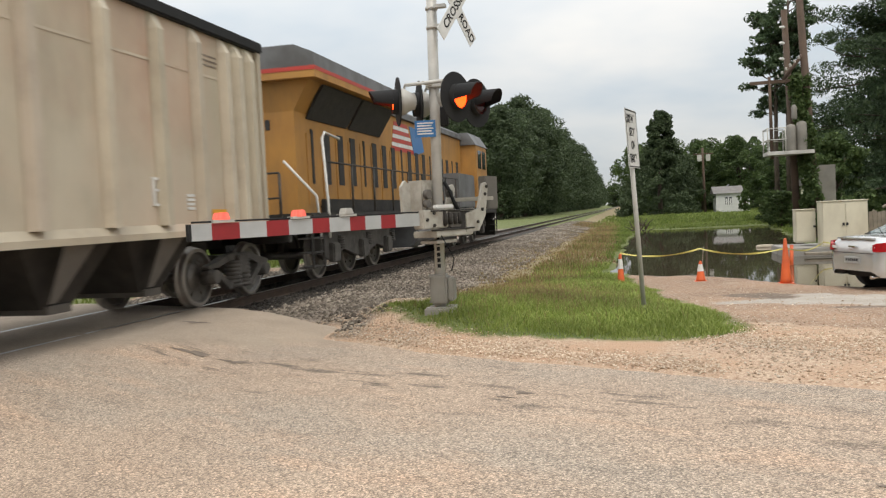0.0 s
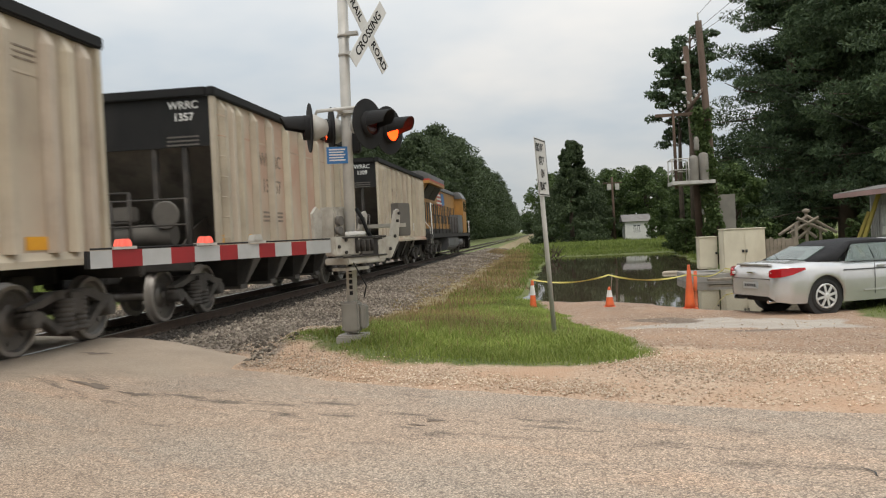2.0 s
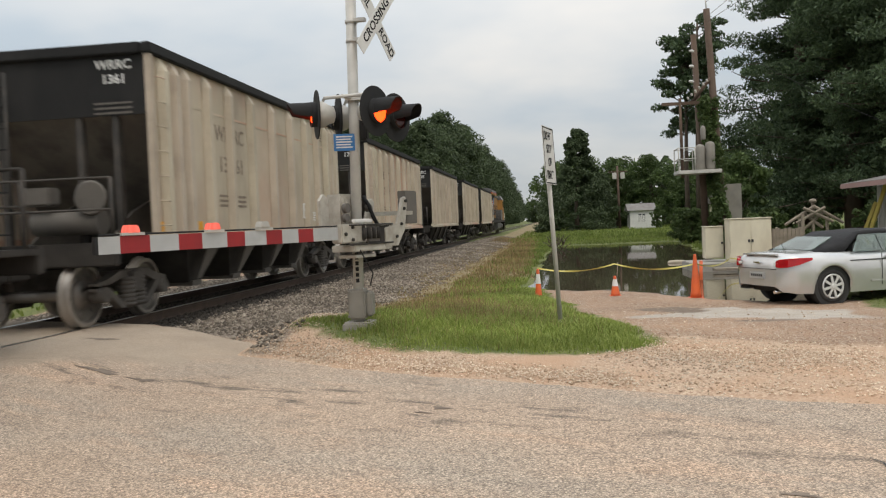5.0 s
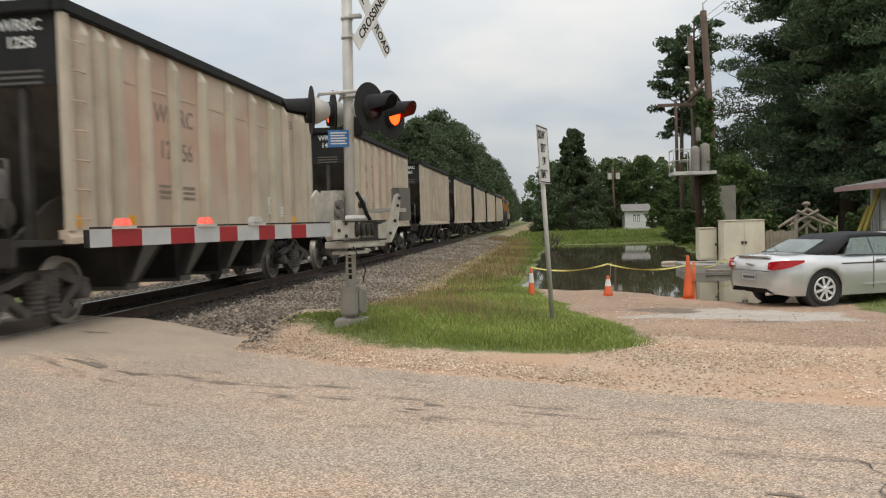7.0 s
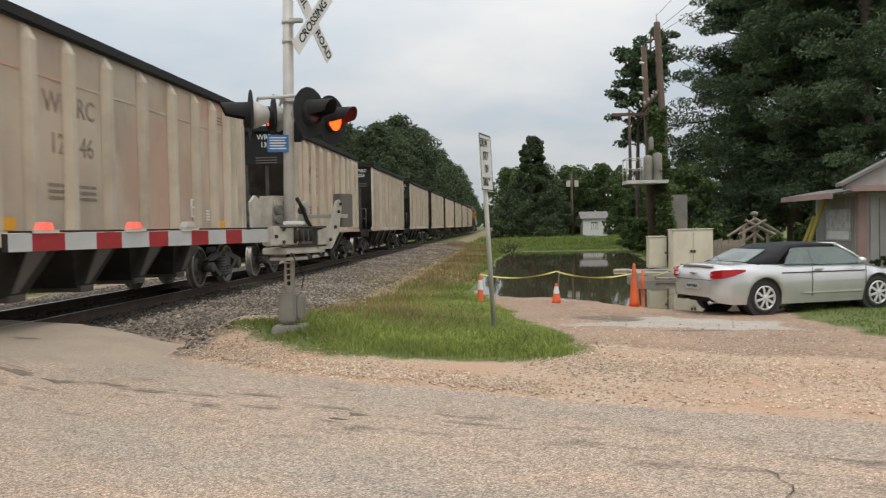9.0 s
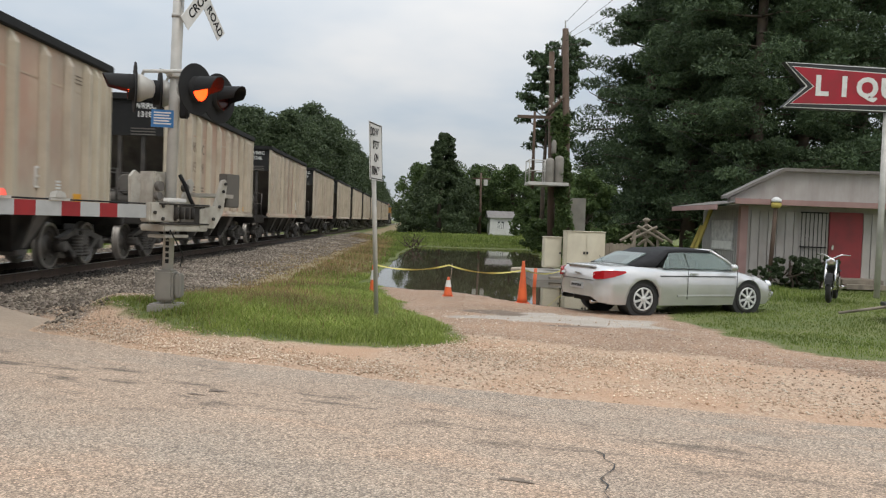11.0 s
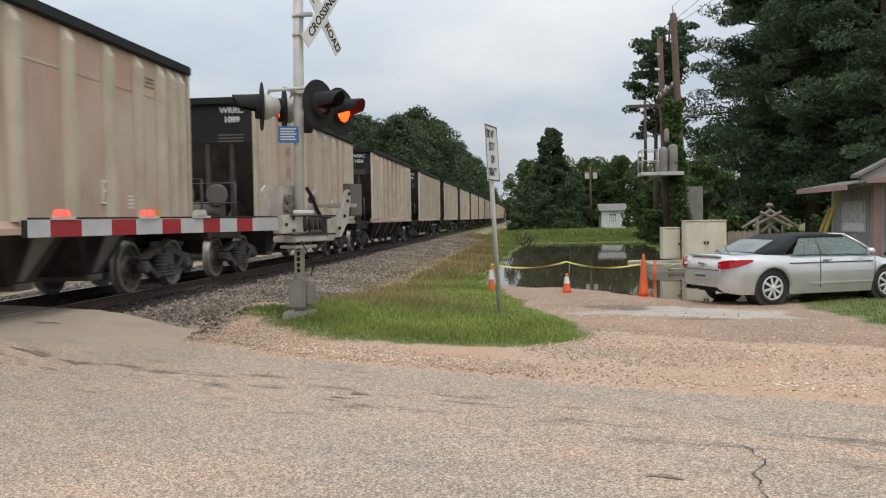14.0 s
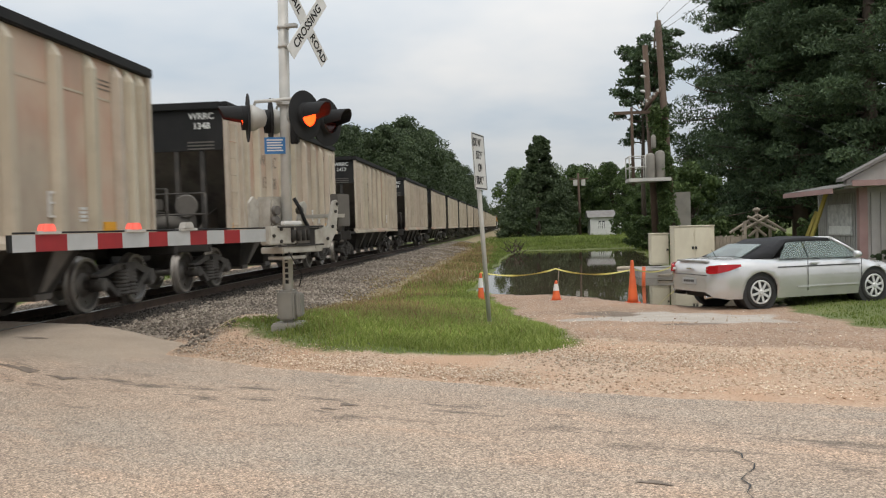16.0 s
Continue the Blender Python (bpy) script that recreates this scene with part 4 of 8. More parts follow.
    loft(bm, [[(-1.35, 20.3, ZD), (1.35, 20.3, ZD), (1.35, 20.3, 3.0), (-1.35, 20.3, 3.0)], [(-1.0, 21.9, ZD), (1.0, 21.9, ZD), (0.9, 21.7, 2.8), (-0.9, 21.7, 2.8)]])
    part("nose", bm, M["loco_yellow"], l, bevel=0.05)
    for s in (-1, 1):
        for y in (18.3, 19.25):
            bm = bmesh.new()
            cbox(bm, (s * 1.505, y + 0.33, 3.35), (0.02, 0.66, 0.72))
            part("cab_window", bm, M["glass_dark"], l, "dark side window")
    bm = bmesh.new()
    rod(bm, (0, 15.8, 4.45), (0, 16.8, 4.45), 0.16, n=10)
    part("horn_housing", bm, M["loco_grey"], l)
    for y in (9.0, 10.4, 12.5):
        bm = bmesh.new()
        lathe(bm, (0, y, 4.45), (0, 0, 1), [(0, 0.4), (0.12, 0.42), (0.16, 0.3)], n=14)
        part("roof_fan", bm, M["grille"], l)
    # fuel tank, side boxes, bogies
    bm = bmesh.new()
    prism(bm, [(-1.25, 0.35), (1.25, 0.35), (1.48, 0.6), (1.48, 1.15), (-1.48, 1.15), (-1.48, 0.6)], 1, 8.6, 14.4)
    part("fuel_tank", bm, M["loco_grey"], l, "grey fuel tank", bevel=0.05)
    for s in (-1, 1):
        bm = bmesh.new()
        cbox(bm, (s * 1.2, 15.9, 2.05), (0.6, 3.0, 1.25))
        part("battery_box", bm, M["loco_grey"], l, bevel=0.04)
        bm = bmesh.new()
        rod(bm, (s * 1.25, 14.6, 0.8), (s * 1.25, 17.2, 0.8), 0.25, n=14)
        part("air_tank", bm, M["loco_grey"], l)
    for c in (4.6, 18.3):
        for s in (-1, 1):
            bm = bmesh.new()
            lo, hi = sorted((s * 0.98, s * 1.14))
            prism(bm, [(c - 2.6, 0.55), (c - 2.2, 0.4), (c - 1.2, 0.62), (c - 0.4, 0.4), (c + 0.4, 0.4), (c + 1.2, 0.62), (c + 2.2, 0.4), (c + 2.6, 0.55), (c + 2.6, 0.9), (c + 1.9, 1.05), (c - 1.9, 1.05), (c - 2.6, 0.9)], 0, lo, hi)
            part("bogie_frame", bm, M["bogie"], l, bevel=0.02)
            for k in (-1.95, 0, 1.95):
                bm = bmesh.new()
                cbox(bm, (s * 1.18, c + k, 0.56), (0.16, 0.42, 0.42))
                part("axle_box", bm, M["bogie"], l, bevel=0.03)
                bm = bmesh.new()
                for j in range(5):
                    lathe(bm, (s * 1.17, c + k + 0.45, 0.62 + j * 0.06), (0, 0, 1), [(0, 0.09), (0.02, 0.1), (0.04, 0.1), (0.05, 0.09)], n=10)
                part("coil_spring", bm, M["bogie"], l)
    for y in (0.25, 22.65):
        bm = bmesh.new()
        cbox(bm, (0, y, 0.9), (0.36, 0.9, 0.32))
        part("coupler", bm, M["under"], l, bevel=0.04)
    bm = bmesh.new()
    loft(bm, [[(-1.4, 22.1, 0.2), (1.4, 22.1, 0.2), (1.4, 22.2, 1.2), (-1.4, 22.2, 1.2)], [(-1.4, 22.45, 0.2), (1.4, 22.45, 0.2), (1.4, 22.3, 1.2), (-1.4, 22.3, 1.2)]])
    part("snow_plough", bm, M["under"], l)
    proto = None
    for c in (4.6, 18.3):
        for k in (-1.95, 0, 1.95):
            w = add_wheelset(l, c + k, 0.52, 0.735, proto)
            proto = proto or w
    bm = bmesh.new()
    for k in range(5):
        cbox(bm, (-0.32 + k * 0.16, 1.49, 3.25), (0.1, 0.012, 0.2))
    part("number_bars", bm, M["grille"], l)
    return l


LOCO_Y = 14.25
loco = build_locomotive()
loco.matrix_basis = pose(TRACK_X, LOCO_Y, RAIL_Z)
TRAIN.append((loco, LOCO_Y))


# ---- the crossing signal and its gate ----
M["galv"] = surf("galvanised_steel", (0.55, 0.535, 0.50), (0.45, 0.435, 0.40), 3, 0.5, 0.15, bump=0.05, dirt=(0.24, 0.23, 0.21), dirt_scale=2.5, dirt_amount=0.4)
M["alu_paint"] = surf("aluminium_paint", (0.27, 0.255, 0.225), (0.20, 0.188, 0.165), 2.5, 0.65, 0.2, dirt=(0.25, 0.22, 0.18), dirt_scale=3, dirt_amount=0.45)
M["black_enamel"] = surf("black_enamel", (0.008, 0.008, 0.009), (0.013, 0.013, 0.013), 3, 0.85)
M["machine"] = surf("pale_machine_paint", (0.50, 0.475, 0.42), (0.41, 0.385, 0.335), 4, 0.6, 0.1, bump=0.05, dirt=(0.2, 0.165, 0.13), dirt_scale=5, dirt_amount=0.6)
M["sign_white"] = surf("white_sign_sheet", (0.66, 0.66, 0.64), (0.58, 0.58, 0.56), 4, 0.5, dirt=(0.4, 0.38, 0.34), dirt_scale=3, dirt_amount=0.3)
M["gate_grey"] = surf("pale_gate_sheet", (0.42, 0.43, 0.43), (0.36, 0.37, 0.37), 4, 0.45, dirt=(0.25, 0.24, 0.22), dirt_scale=3, dirt_amount=0.3)
M["gate_red"] = surf("red_gate_sheet", (0.29, 0.018, 0.022), (0.23, 0.015, 0.02), 4, 0.4)
M["dark_red"] = surf("dark_red_lens", (0.05, 0.006, 0.006), (0.035, 0.004, 0.004), 6, 0.25)
M["concrete"] = surf("grey_concrete", (0.36, 0.34, 0.31), (0.28, 0.265, 0.24), 2.5, 0.9, bump=0.3, bump_scale=40, dirt=(0.2, 0.18, 0.15), dirt_scale=3)


def glow(name, colour, strength):
    m = bpy.data.materials.new(name)
    m.use_nodes = True
    b = m.node_tree.nodes["Principled BSDF"]
    n, ln = m.node_tree.nodes.new, m.node_tree.links.new
    tc = n("ShaderNodeTexCoord")
    vo = n("ShaderNodeTexWave"); vo.inputs["Scale"].default_value = 9
    ln(tc.outputs["Object"], vo.inputs["Vector"])
    mr = n("ShaderNodeMapRange"); mr.inputs["To Min"].default_value, mr.inputs["To Max"].default_value = strength * 0.75, strength
    ln(vo.outputs["Fac"], mr.inputs["Value"])
    b.inputs["Base Color"].default_value = (0.3, 0.02, 0.01, 1)
    b.inputs["Emission Color"].default_value = (*colour, 1)
    ln(mr.outputs[0], b.inputs["Emission Strength"])
    return m


M["red_lamp"] = glow("lit_red_lamp", (1.0, 0.05, 0.007), 6.0)
M["red_marker"] = glow("lit_red_marker", (1.0, 0.2, 0.15), 0.9)

LAMPS = []


def light_head(mast, c, aim, phase):
    """Disc, hood and case, aimed along a level direction; the lamp turns its lit or dark face out."""
    a = Vector((*aim, 0)).normalized()
    m = Matrix.Translation(c) @ a.to_track_quat("Z", "Y").to_matrix().to_4x4()
    # local z outwards, local y up
    bm = bmesh.new()
    lathe(bm, (0, 0, -0.01), (0, 0, 1), [(0, 0.30), (0.012, 0.305), (0.016, 0.30)], n=36)
    disc = part("background_disc", bm, M["black_enamel"], mast, "round black background disc", at=m)
    bm = bmesh.new()
    n = 22
    rows = []
    for k in range(n + 1):
        g = math.radians(-22 + 224 * k / n)
        x, y = math.cos(g), math.sin(g)
        reach = 0.31 + 0.05 * y
        rows.append([(0.155 * x, 0.155 * y, 0), (0.108 * x, 0.108 * y + 0.03, reach), (0.100 * x, 0.100 * y + 0.03, reach), (0.147 * x, 0.147 * y, 0)])
    loft(bm, rows, smooth=False)
    part("hood", bm, M["black_enamel"], disc)
    bm = bmesh.new()
    lathe(bm, (0, 0, -0.012), (0, 0, -1), [(0, 0.17), (0.06, 0.165), (0.14, 0.12), (0.2, 0.10), (0.22, 0.04)], n=20)
    part("lamp_case", bm, M["galv"], disc, "pale metal lamp case")
    bm = bmesh.new()
    lathe(bm, (0, 0, 0.004), (0, 0, 1), [(0, 0.142), (0.012, 0.138), (0.022, 0.10)], n=24)
    k = len(bm.faces)
    lathe(bm, (0, 0, -0.004), (0, 0, -1), [(0, 0.142), (0.012, 0.138), (0.022, 0.10)], n=24)
    for i, f in enumerate(bm.faces):
        f.material_index = 0 if f.calc_center_median().z > 0 else 1
    lamp = part("lamp", bm, M["red_lamp"], disc, "flashing red lamp")
    lamp.data.materials.append(M["dark_red"])
    lamp.matrix_basis = pose(0, 0, 0.036)
    bm = bmesh.new()
    lathe(bm, (0, 0, 0), (0, 0, 1), [(0, 0.155), (0.075, 0.155), (0.075, 0.144), (0, 0.144)], n=24, caps=False)
    part("bezel", bm, M["black_enamel"], disc)
    LAMPS.append((lamp, phase))


def build_signal():
    X, Y, Z0 = -1.87, 10.3, 0.28
    s = thing("crossing_signal", pose(X, Y, Z0), "aluminium railway crossing signal mast with red flashing lights", "crossing signal")
    bm = bmesh.new()
    rod(bm, (-0.06, 0, 0), (0.02, 0, 4.9), 0.066, n=20)
    part("mast", bm, M["galv"], s, "grey metal mast")
    bm = bmesh.new()
    cbox(bm, (-0.05, 0, -0.06), (0.38, 0.38, 0.14))
    part("foundation", bm, M["concrete"], s, "grey concrete footing", bevel=0.02)
    bm = bmesh.new()
    prism(bm, [(-0.17, -0.13), (0.05, -0.13), (0.05, 0.13), (-0.17, 0.13)], 2, 0.04, 0.42)
    part("base_casting", bm, M["alu_paint"], s, "cast base", bevel=0.025)
    bm = bmesh.new()
    cbox(bm, (0.092, 0.0, 0.23), (0.08, 0.18, 0.30))
    part("junction_box", bm, M["alu_paint"], s, bevel=0.02)
    for dx in (-0.15, 0.03):
        for z in (0.09, 0.42):
            bm = bmesh.new()
            rod(bm, (dx, -0.15, z), (dx, -0.17, z), 0.018, n=6)
            part("bolt", bm, M["alu_paint"], s)
    # stencilled number down the mast, as bars
    for k in range(7):
        bm = bmesh.new()
        cbox(bm, (-0.045, -0.066, 0.53 + k * 0.072), (0.042, 0.006, 0.05))
        part("mast_marking", bm, M["black_enamel"], s)
    # cross arm with four heads
    d = Vector((ROAD_N[0], ROAD_N[1], 0))
    zl = 2.72
    bm = bmesh.new()
    tube(bm, [d * -0.26 + Vector((0, 0, zl + 0.09)), d * 0.26 + Vector((0, 0, zl + 0.09))], 0.025, 8)
    for k in (-0.22, 0.22):
        tube(bm, [d * k + Vector((-0.3, 0.03, zl - 0.02)), d * k + Vector((-0.26, 0.03, zl + 0.09)), d * k + Vector((0.28, -0.08, zl + 0.09)), d * k + Vector((0.32, -0.1, zl - 0.02))], 0.022, 8)
    cbox(bm, (0, 0, zl + 0.09), (0.2, 0.2, 0.07))
    part("cross_arm", bm, M["galv"], s, bevel=0.0)
    e, w = Vector((0.90, -0.42)), Vector((-0.918, -0.397))
    for k, ph in ((-0.22, 0), (0.22, 1)):
        light_head(s, d * k + Vector((0.42, -0.14, zl - 0.13 - 0.04 * ph)), e, ph)
        light_head(s, d * k + Vector((-0.36, 0.02, zl - 0.11)), w, ph)
    bm = bmesh.new()
    cbox(bm, (0.08, 0.06, 2.42), (0.12, 0.12, 0.26))
    part("bell_housing", bm, M["black_enamel"], s, bevel=0.02)
    # blue notice
    bm = bmesh.new()
    nrm = Matrix.Translation((-0.13, -0.10, 2.26)) @ Matrix.Rotation(radians(12), 4, "Z")
    box(bm, (-0.13, -0.004, -0.105), (0.13, 0.004, 0.105), nrm)
    notice = part("notice_plate", bm, M["blue"], s, "small blue notice plate")
    for k in range(5):
        bm = bmesh.new()
        box(bm, (-0.10, -0.008, 0.062 - k * 0.033), (0.10 - 0.02 * (k % 2), -0.005, 0.078 - k * 0.033), nrm)
        part("notice_line", bm, M["white"], notice)
    # crossbuck
    for k, z in enumerate((3.52, 3.76, 4.3)):
        bm = bmesh.new()
        lathe(bm, (0, 0, z - 0.02), (0, 0, 1), [(0, 0.078), (0.04, 0.078)], n=16)
        box(bm, (0.05, -0.12, z - 0.02), (0.2, -0.03, z + 0.02))
        part("clamp", bm, M["galv"], s)
    nrm = Vector((ROAD_D[0], ROAD_D[1], 0))
    right = Vector((-nrm.y, nrm.x, 0))
    f = Matrix((right, Vector((0, 0, 1)), nrm)).transposed().to_4x4()
    base = Matrix.Translation(Vector((0.34, -0.10, 3.74))) @ f
    for ang, off, words in ((48, 0.0, (("CROSSING", 0.0),)), (-48, -0.012, (("RAIL", -0.33), ("ROAD", 0.33)))):
        t = base @ Matrix.Translation((0, 0, off)) @ Matrix.Rotation(radians(ang), 4, "Z")
        bm = bmesh.new()
        box(bm, (-0.54, -0.092, -0.005), (0.54, 0.092, 0.003), t)
        blade = part("crossbuck_blade", bm, M["sign_white"], s, "white crossbuck blade")
        for word, dx in words:
            letters("lettering", word, 0.15, M["black_enamel"], blade, t @ Matrix.Translation((dx, 0, 0.005)) @ Matrix.Diagonal((1.12 if len(word) > 4 else 0.95, 1, 1, 1)), 0.002, 0.002)
    return s


def build_gate():
    """Gate arm and its machine on the mast."""
    g = thing("crossing_gate", pose(-1.87, 10.3, 0), "lowered crossing gate with red and grey striped arm", "crossing gate")
    a = Vector((-0.38, -0.925, 0)).normalized()
    b = Vector((-a.y, a.x, 0))
    F = Matrix((a, b, Vector((0, 0, 1)))).transposed().to_4x4()
    # local x along the arm from the mast, local y towards the east side
    edges = (0.5, 1.08, 1.34, 1.61, 1.86, 2.18, 2.43, 2.76, 3.05, 3.38, 3.70, 3.92, 3.95)
    for k, (p, q) in enumerate(zip(edges, edges[1:])):
        bm = bmesh.new()
        box(bm, (p, 0.08, 1.335), (q, 0.12, 1.485), F)
        if k == len(edges) - 2:
            part("arm_tip", bm, M["black_enamel"], g)
        else:
            part("arm_stripe", bm, M["gate_red"] if k % 2 else M["gate_grey"], g, "red band" if k % 2 else "pale grey band")
    bm = bmesh.new()
    tube(bm, [F @ Vector((0.3, 0.1, 1.5)), F @ Vector((3.9, 0.1, 1.5))], 0.01, 6)
    part("lamp_cable", bm, M["black_enamel"], g)
    for x, lit in ((1.89, False), (2.60, True), (3.57, True)):
        bm = bmesh.new()
        box(bm, (x - 0.12, 0.06, 1.49), (x + 0.12, 0.14, 1.515), F)
        foot = part("arm_lamp_base", bm, M["galv"], g)
        bm = bmesh.new()
        prism(bm, [(x - 0.075, 1.51), (x + 0.075, 1.51), (x + 0.05, 1.58), (x - 0.05, 1.58)], 1, 0.05, 0.15)
        for v in bm.verts:
            v.co = F @ v.co
        part("arm_lamp", bm, M["red_marker"] if lit else M["galv"], foot, "red gate arm lamp" if lit else "unlit pale lamp", bevel=0.01)
    # machine
    def blk(name, lo, hi, mat, bevel=0.012, label=""):
        bm = bmesh.new()
        box(bm, lo, hi, F)
        return part(name, bm, mat, g, label, bevel=bevel)
    blk("machine_bracket", (-0.42, -0.16, 1.18), (0.40, 0.20, 1.26), M["machine"])
    blk("machine_case", (-0.22, -0.40, 1.42), (0.2, -0.12, 1.90), M["machine"], 0.03, "grey gate machine case")
    blk("arm_socket", (0.10, 0.02, 1.29), (0.62, 0.18, 1.52), M["machine"], 0.015)
    blk("arm_clamp", (-0.15, 0.04, 1.28), (0.12, 0.2, 1.50), M["hopper"], 0.015)
    blk("release_rod", (-0.05, 0.10, 1.53), (0.32, 0.16, 1.58), M["rail_white"], 0.01)
    blk("rear_yoke", (-0.5, -0.2, 1.26), (-0.38, 0.2, 1.52), M["machine"], 0.015)
    for yy in (-0.34, 0.19):
        bm = bmesh.new()
        prism(bm, [(-0.25, 1.22), (-0.55, 1.22), (-0.72, 1.42), (-0.80, 1.80), (-0.76, 1.86), (-0.68, 1.84), (-0.55, 1.50), (-0.25, 1.46)], 1, yy - 0.02, yy + 0.02)
        for v in bm.verts:
            v.co = F @ v.co
        part("counterweight_arm", bm, M["machine"], g, bevel=0.006)
    bm = bmesh.new()
    prism(bm, [(0.3, 1.40), (0.44, 1.40), (0.46, 1.82), (0.38, 1.90), (0.28, 1.84)], 1, -0.3, -0.26)
    for v in bm.verts:
        v.co = F @ v.co
    part("support_arm", bm, M["machine"], g)
    for x, z, r in ((0.18, 1.72, 0.06), (0.2, 1.60, 0.05), (-0.3, 1.72, 0.05)):
        bm = bmesh.new()
        rod(bm, F @ Vector((x, -0.10, z)), F @ Vector((x, -0.04, z)), r, n=12)
        part("shaft_cap", bm, M["hopper"], g)
    bm = bmesh.new()
    tube(bm, [F @ Vector(p) for p in ((-0.2, -0.08, 1.88), (-0.24, -0.02, 1.75), (-0.3, 0.0, 1.6), (-0.36, 0.02, 1.5))], 0.025, 8)
    part("cable_conduit", bm, M["black_enamel"], g)
    bm = bmesh.new()
    box(bm, (-1.30, -0.07, 1.50), (-0.99, 0.05, 1.95), F)
    plate = part("counterweight", bm, M["hopper"], g, "dark counterweight plate", bevel=0.01)
    bm = bmesh.new()
    box(bm, (-1.02, -0.30, 1.62), (-0.66, 0.15, 1.67), F)
    part("counterweight_rod", bm, M["machine"], g)
    # springs, bolts and rods of the machine
    for k in range(4):
        bm = bmesh.new()
        rod(bm, F @ Vector((-0.10 + 0.1 * k, 0.205, 1.33)), F @ Vector((-0.10 + 0.1 * k, 0.205, 1.47)), 0.03, n=8)
        part("buffer_spring", bm, M["under"], g)
    for k, (x, y, z) in enumerate(((0.2, 0.185, 1.48), (0.2, 0.185, 1.33), (0.42, 0.185, 1.48), (0.42, 0.185, 1.33), (0.56, 0.185, 1.40), (-0.62, 0.215, 1.50), (-0.70, 0.215, 1.70), (-0.74, 0.215, 1.80), (-0.5, 0.215, 1.34))):
        bm = bmesh.new()
        rod(bm, F @ Vector((x, y, z)), F @ Vector((x, y + 0.02, z)), 0.022, n=6)
        part("bolt", bm, M["under"], g)
    for z in (1.27, 1.505):
        bm = bmesh.new()
        tube(bm, [F @ Vector((-0.42, 0.21, z)), F @ Vector((0.5, 0.21, z))], 0.012, 6)
        part("tie_rod", bm, M["under"], g)
    blk("case_lid", (-0.16, -0.118, 1.50), (0.14, -0.105, 1.84), M["machine"], 0.004)
    blk("lower_tray", (-0.1, -0.1, 1.10), (0.34, 0.16, 1.14), M["machine"], 0.008)
    # solid dark block, its colour painting the shade between yoke and clamp
    blk("dark_recess", (-0.36, 0.0, 1.28), (0.08, 0.198, 1.49), M["under"], 0.004)
    bm = bmesh.new()
    tube(bm, [F @ Vector(p) for p in ((0.3, 0.2, 1.2), (0.2, 0.22, 1.05), (0.05, 0.2, 0.9), (0.0, 0.12, 0.75))], 0.008, 5)
    part("loose_cable", bm, M["black_enamel"], g)
    return g


build_signal()
build_gate()


# ---- the notice to drivers ----
def build_stop_sign():
    s = thing("road_sign", pose(0.60, 11.72, -0.12), "white rectangular warning sign on a leaning steel post", "road sign")
    bm = bmesh.new()
    rod(bm, (0, 0, -0.05), (-0.13, -0.26, 2.80), 0.032, n=12)
    part("post", bm, M["galv"], s, "grey steel post")
    r = Vector((0.235, 0.972, 0)); n = Vector((0.972, -0.235, 0))
    lean = Vector((-0.045, -0.03, 1)).normalized()
    f = Matrix((r, lean, n)).transposed().to_4x4()
    t = Matrix.Translation((-0.08, -0.24, 2.46)) @ f
    bm = bmesh.new()
    box(bm, (-0.30, -0.39, -0.004), (0.30, 0.39, 0.004), t)
    plate = part("sign_plate", bm, M["sign_white"], s, "white plate with black letters")
    bm = bmesh.new()
    for lo, hi in (((-0.29, 0.365), (0.29, 0.38)), ((-0.29, -0.38), (0.29, -0.365)), ((-0.29, -0.365), (-0.275, 0.365)), ((0.275, -0.365), (0.29, 0.365))):
        box(bm, (*lo, 0.005), (*hi, 0.007), t)
    part("border", bm, M["black_enamel"], plate)
    for k, word in enumerate(("DO NOT", "STOP", "ON", "TRACKS")):
        letters("lettering", word, 0.165, M["black_enamel"], plate, t @ Matrix.Translation((0, 0.26 - k * 0.175, 0.006)) @ Matrix.Diagonal((0.82, 1, 1, 1)), 0.002, 0.001)


build_stop_sign()


# ---- the parked car ----
def paint_material():
    m = surf("silver_car_paint", (0.62, 0.62, 0.615), (0.57, 0.57, 0.57), 1.2, 0.25, 0.5, dirt=(0.36, 0.33, 0.29), dirt_scale=1.5, dirt_amount=0.25)
    b = m.node_tree.nodes["Principled BSDF"]
    b.inputs["Coat Weight"].default_value = 0.6
    b.inputs["Coat Roughness"].default_value = 0.08
    return m


def glass_material(name, tint, rough=0.03):
    m = bpy.data.materials.new(name)
    m.use_nodes = True
    b = m.node_tree.nodes["Principled BSDF"]
    b.inputs["Base Color"].default_value = (*tint, 1)
    b.inputs["Roughness"].default_value = rough
    b.inputs["Transmission Weight"].default_value = 0.75
    b.inputs["IOR"].default_value = 1.3
    return m


M["silver"] = paint_material()
M["soft_top"] = surf("black_canvas", (0.012, 0.012, 0.014), (0.02, 0.02, 0.022), 8, 0.9, bump=0.15, bump_scale=200)
M["tyre"] = surf("black_rubber", (0.018, 0.018, 0.018), (0.03, 0.028, 0.026), 6, 0.85, bump=0.1)
M["rim"] = surf("alloy_rim", (0.72, 0.72, 0.71), (0.62, 0.62, 0.61), 6, 0.35, 0.3)
M["tail_red"] = surf("red_tail_lens", (0.42, 0.008, 0.012), (0.3, 0.006, 0.01), 6, 0.12)
M["car_glass"] = glass_material("car_window_glass", (0.42, 0.5, 0.48))
M["car_dark"] = surf("dark_trim", (0.02, 0.02, 0.021), (0.03, 0.03, 0.03), 6, 0.6)
M["chrome"] = surf("chrome", (0.7, 0.7, 0.7), (0.6, 0.6, 0.6), 6, 0.15, 1.0)
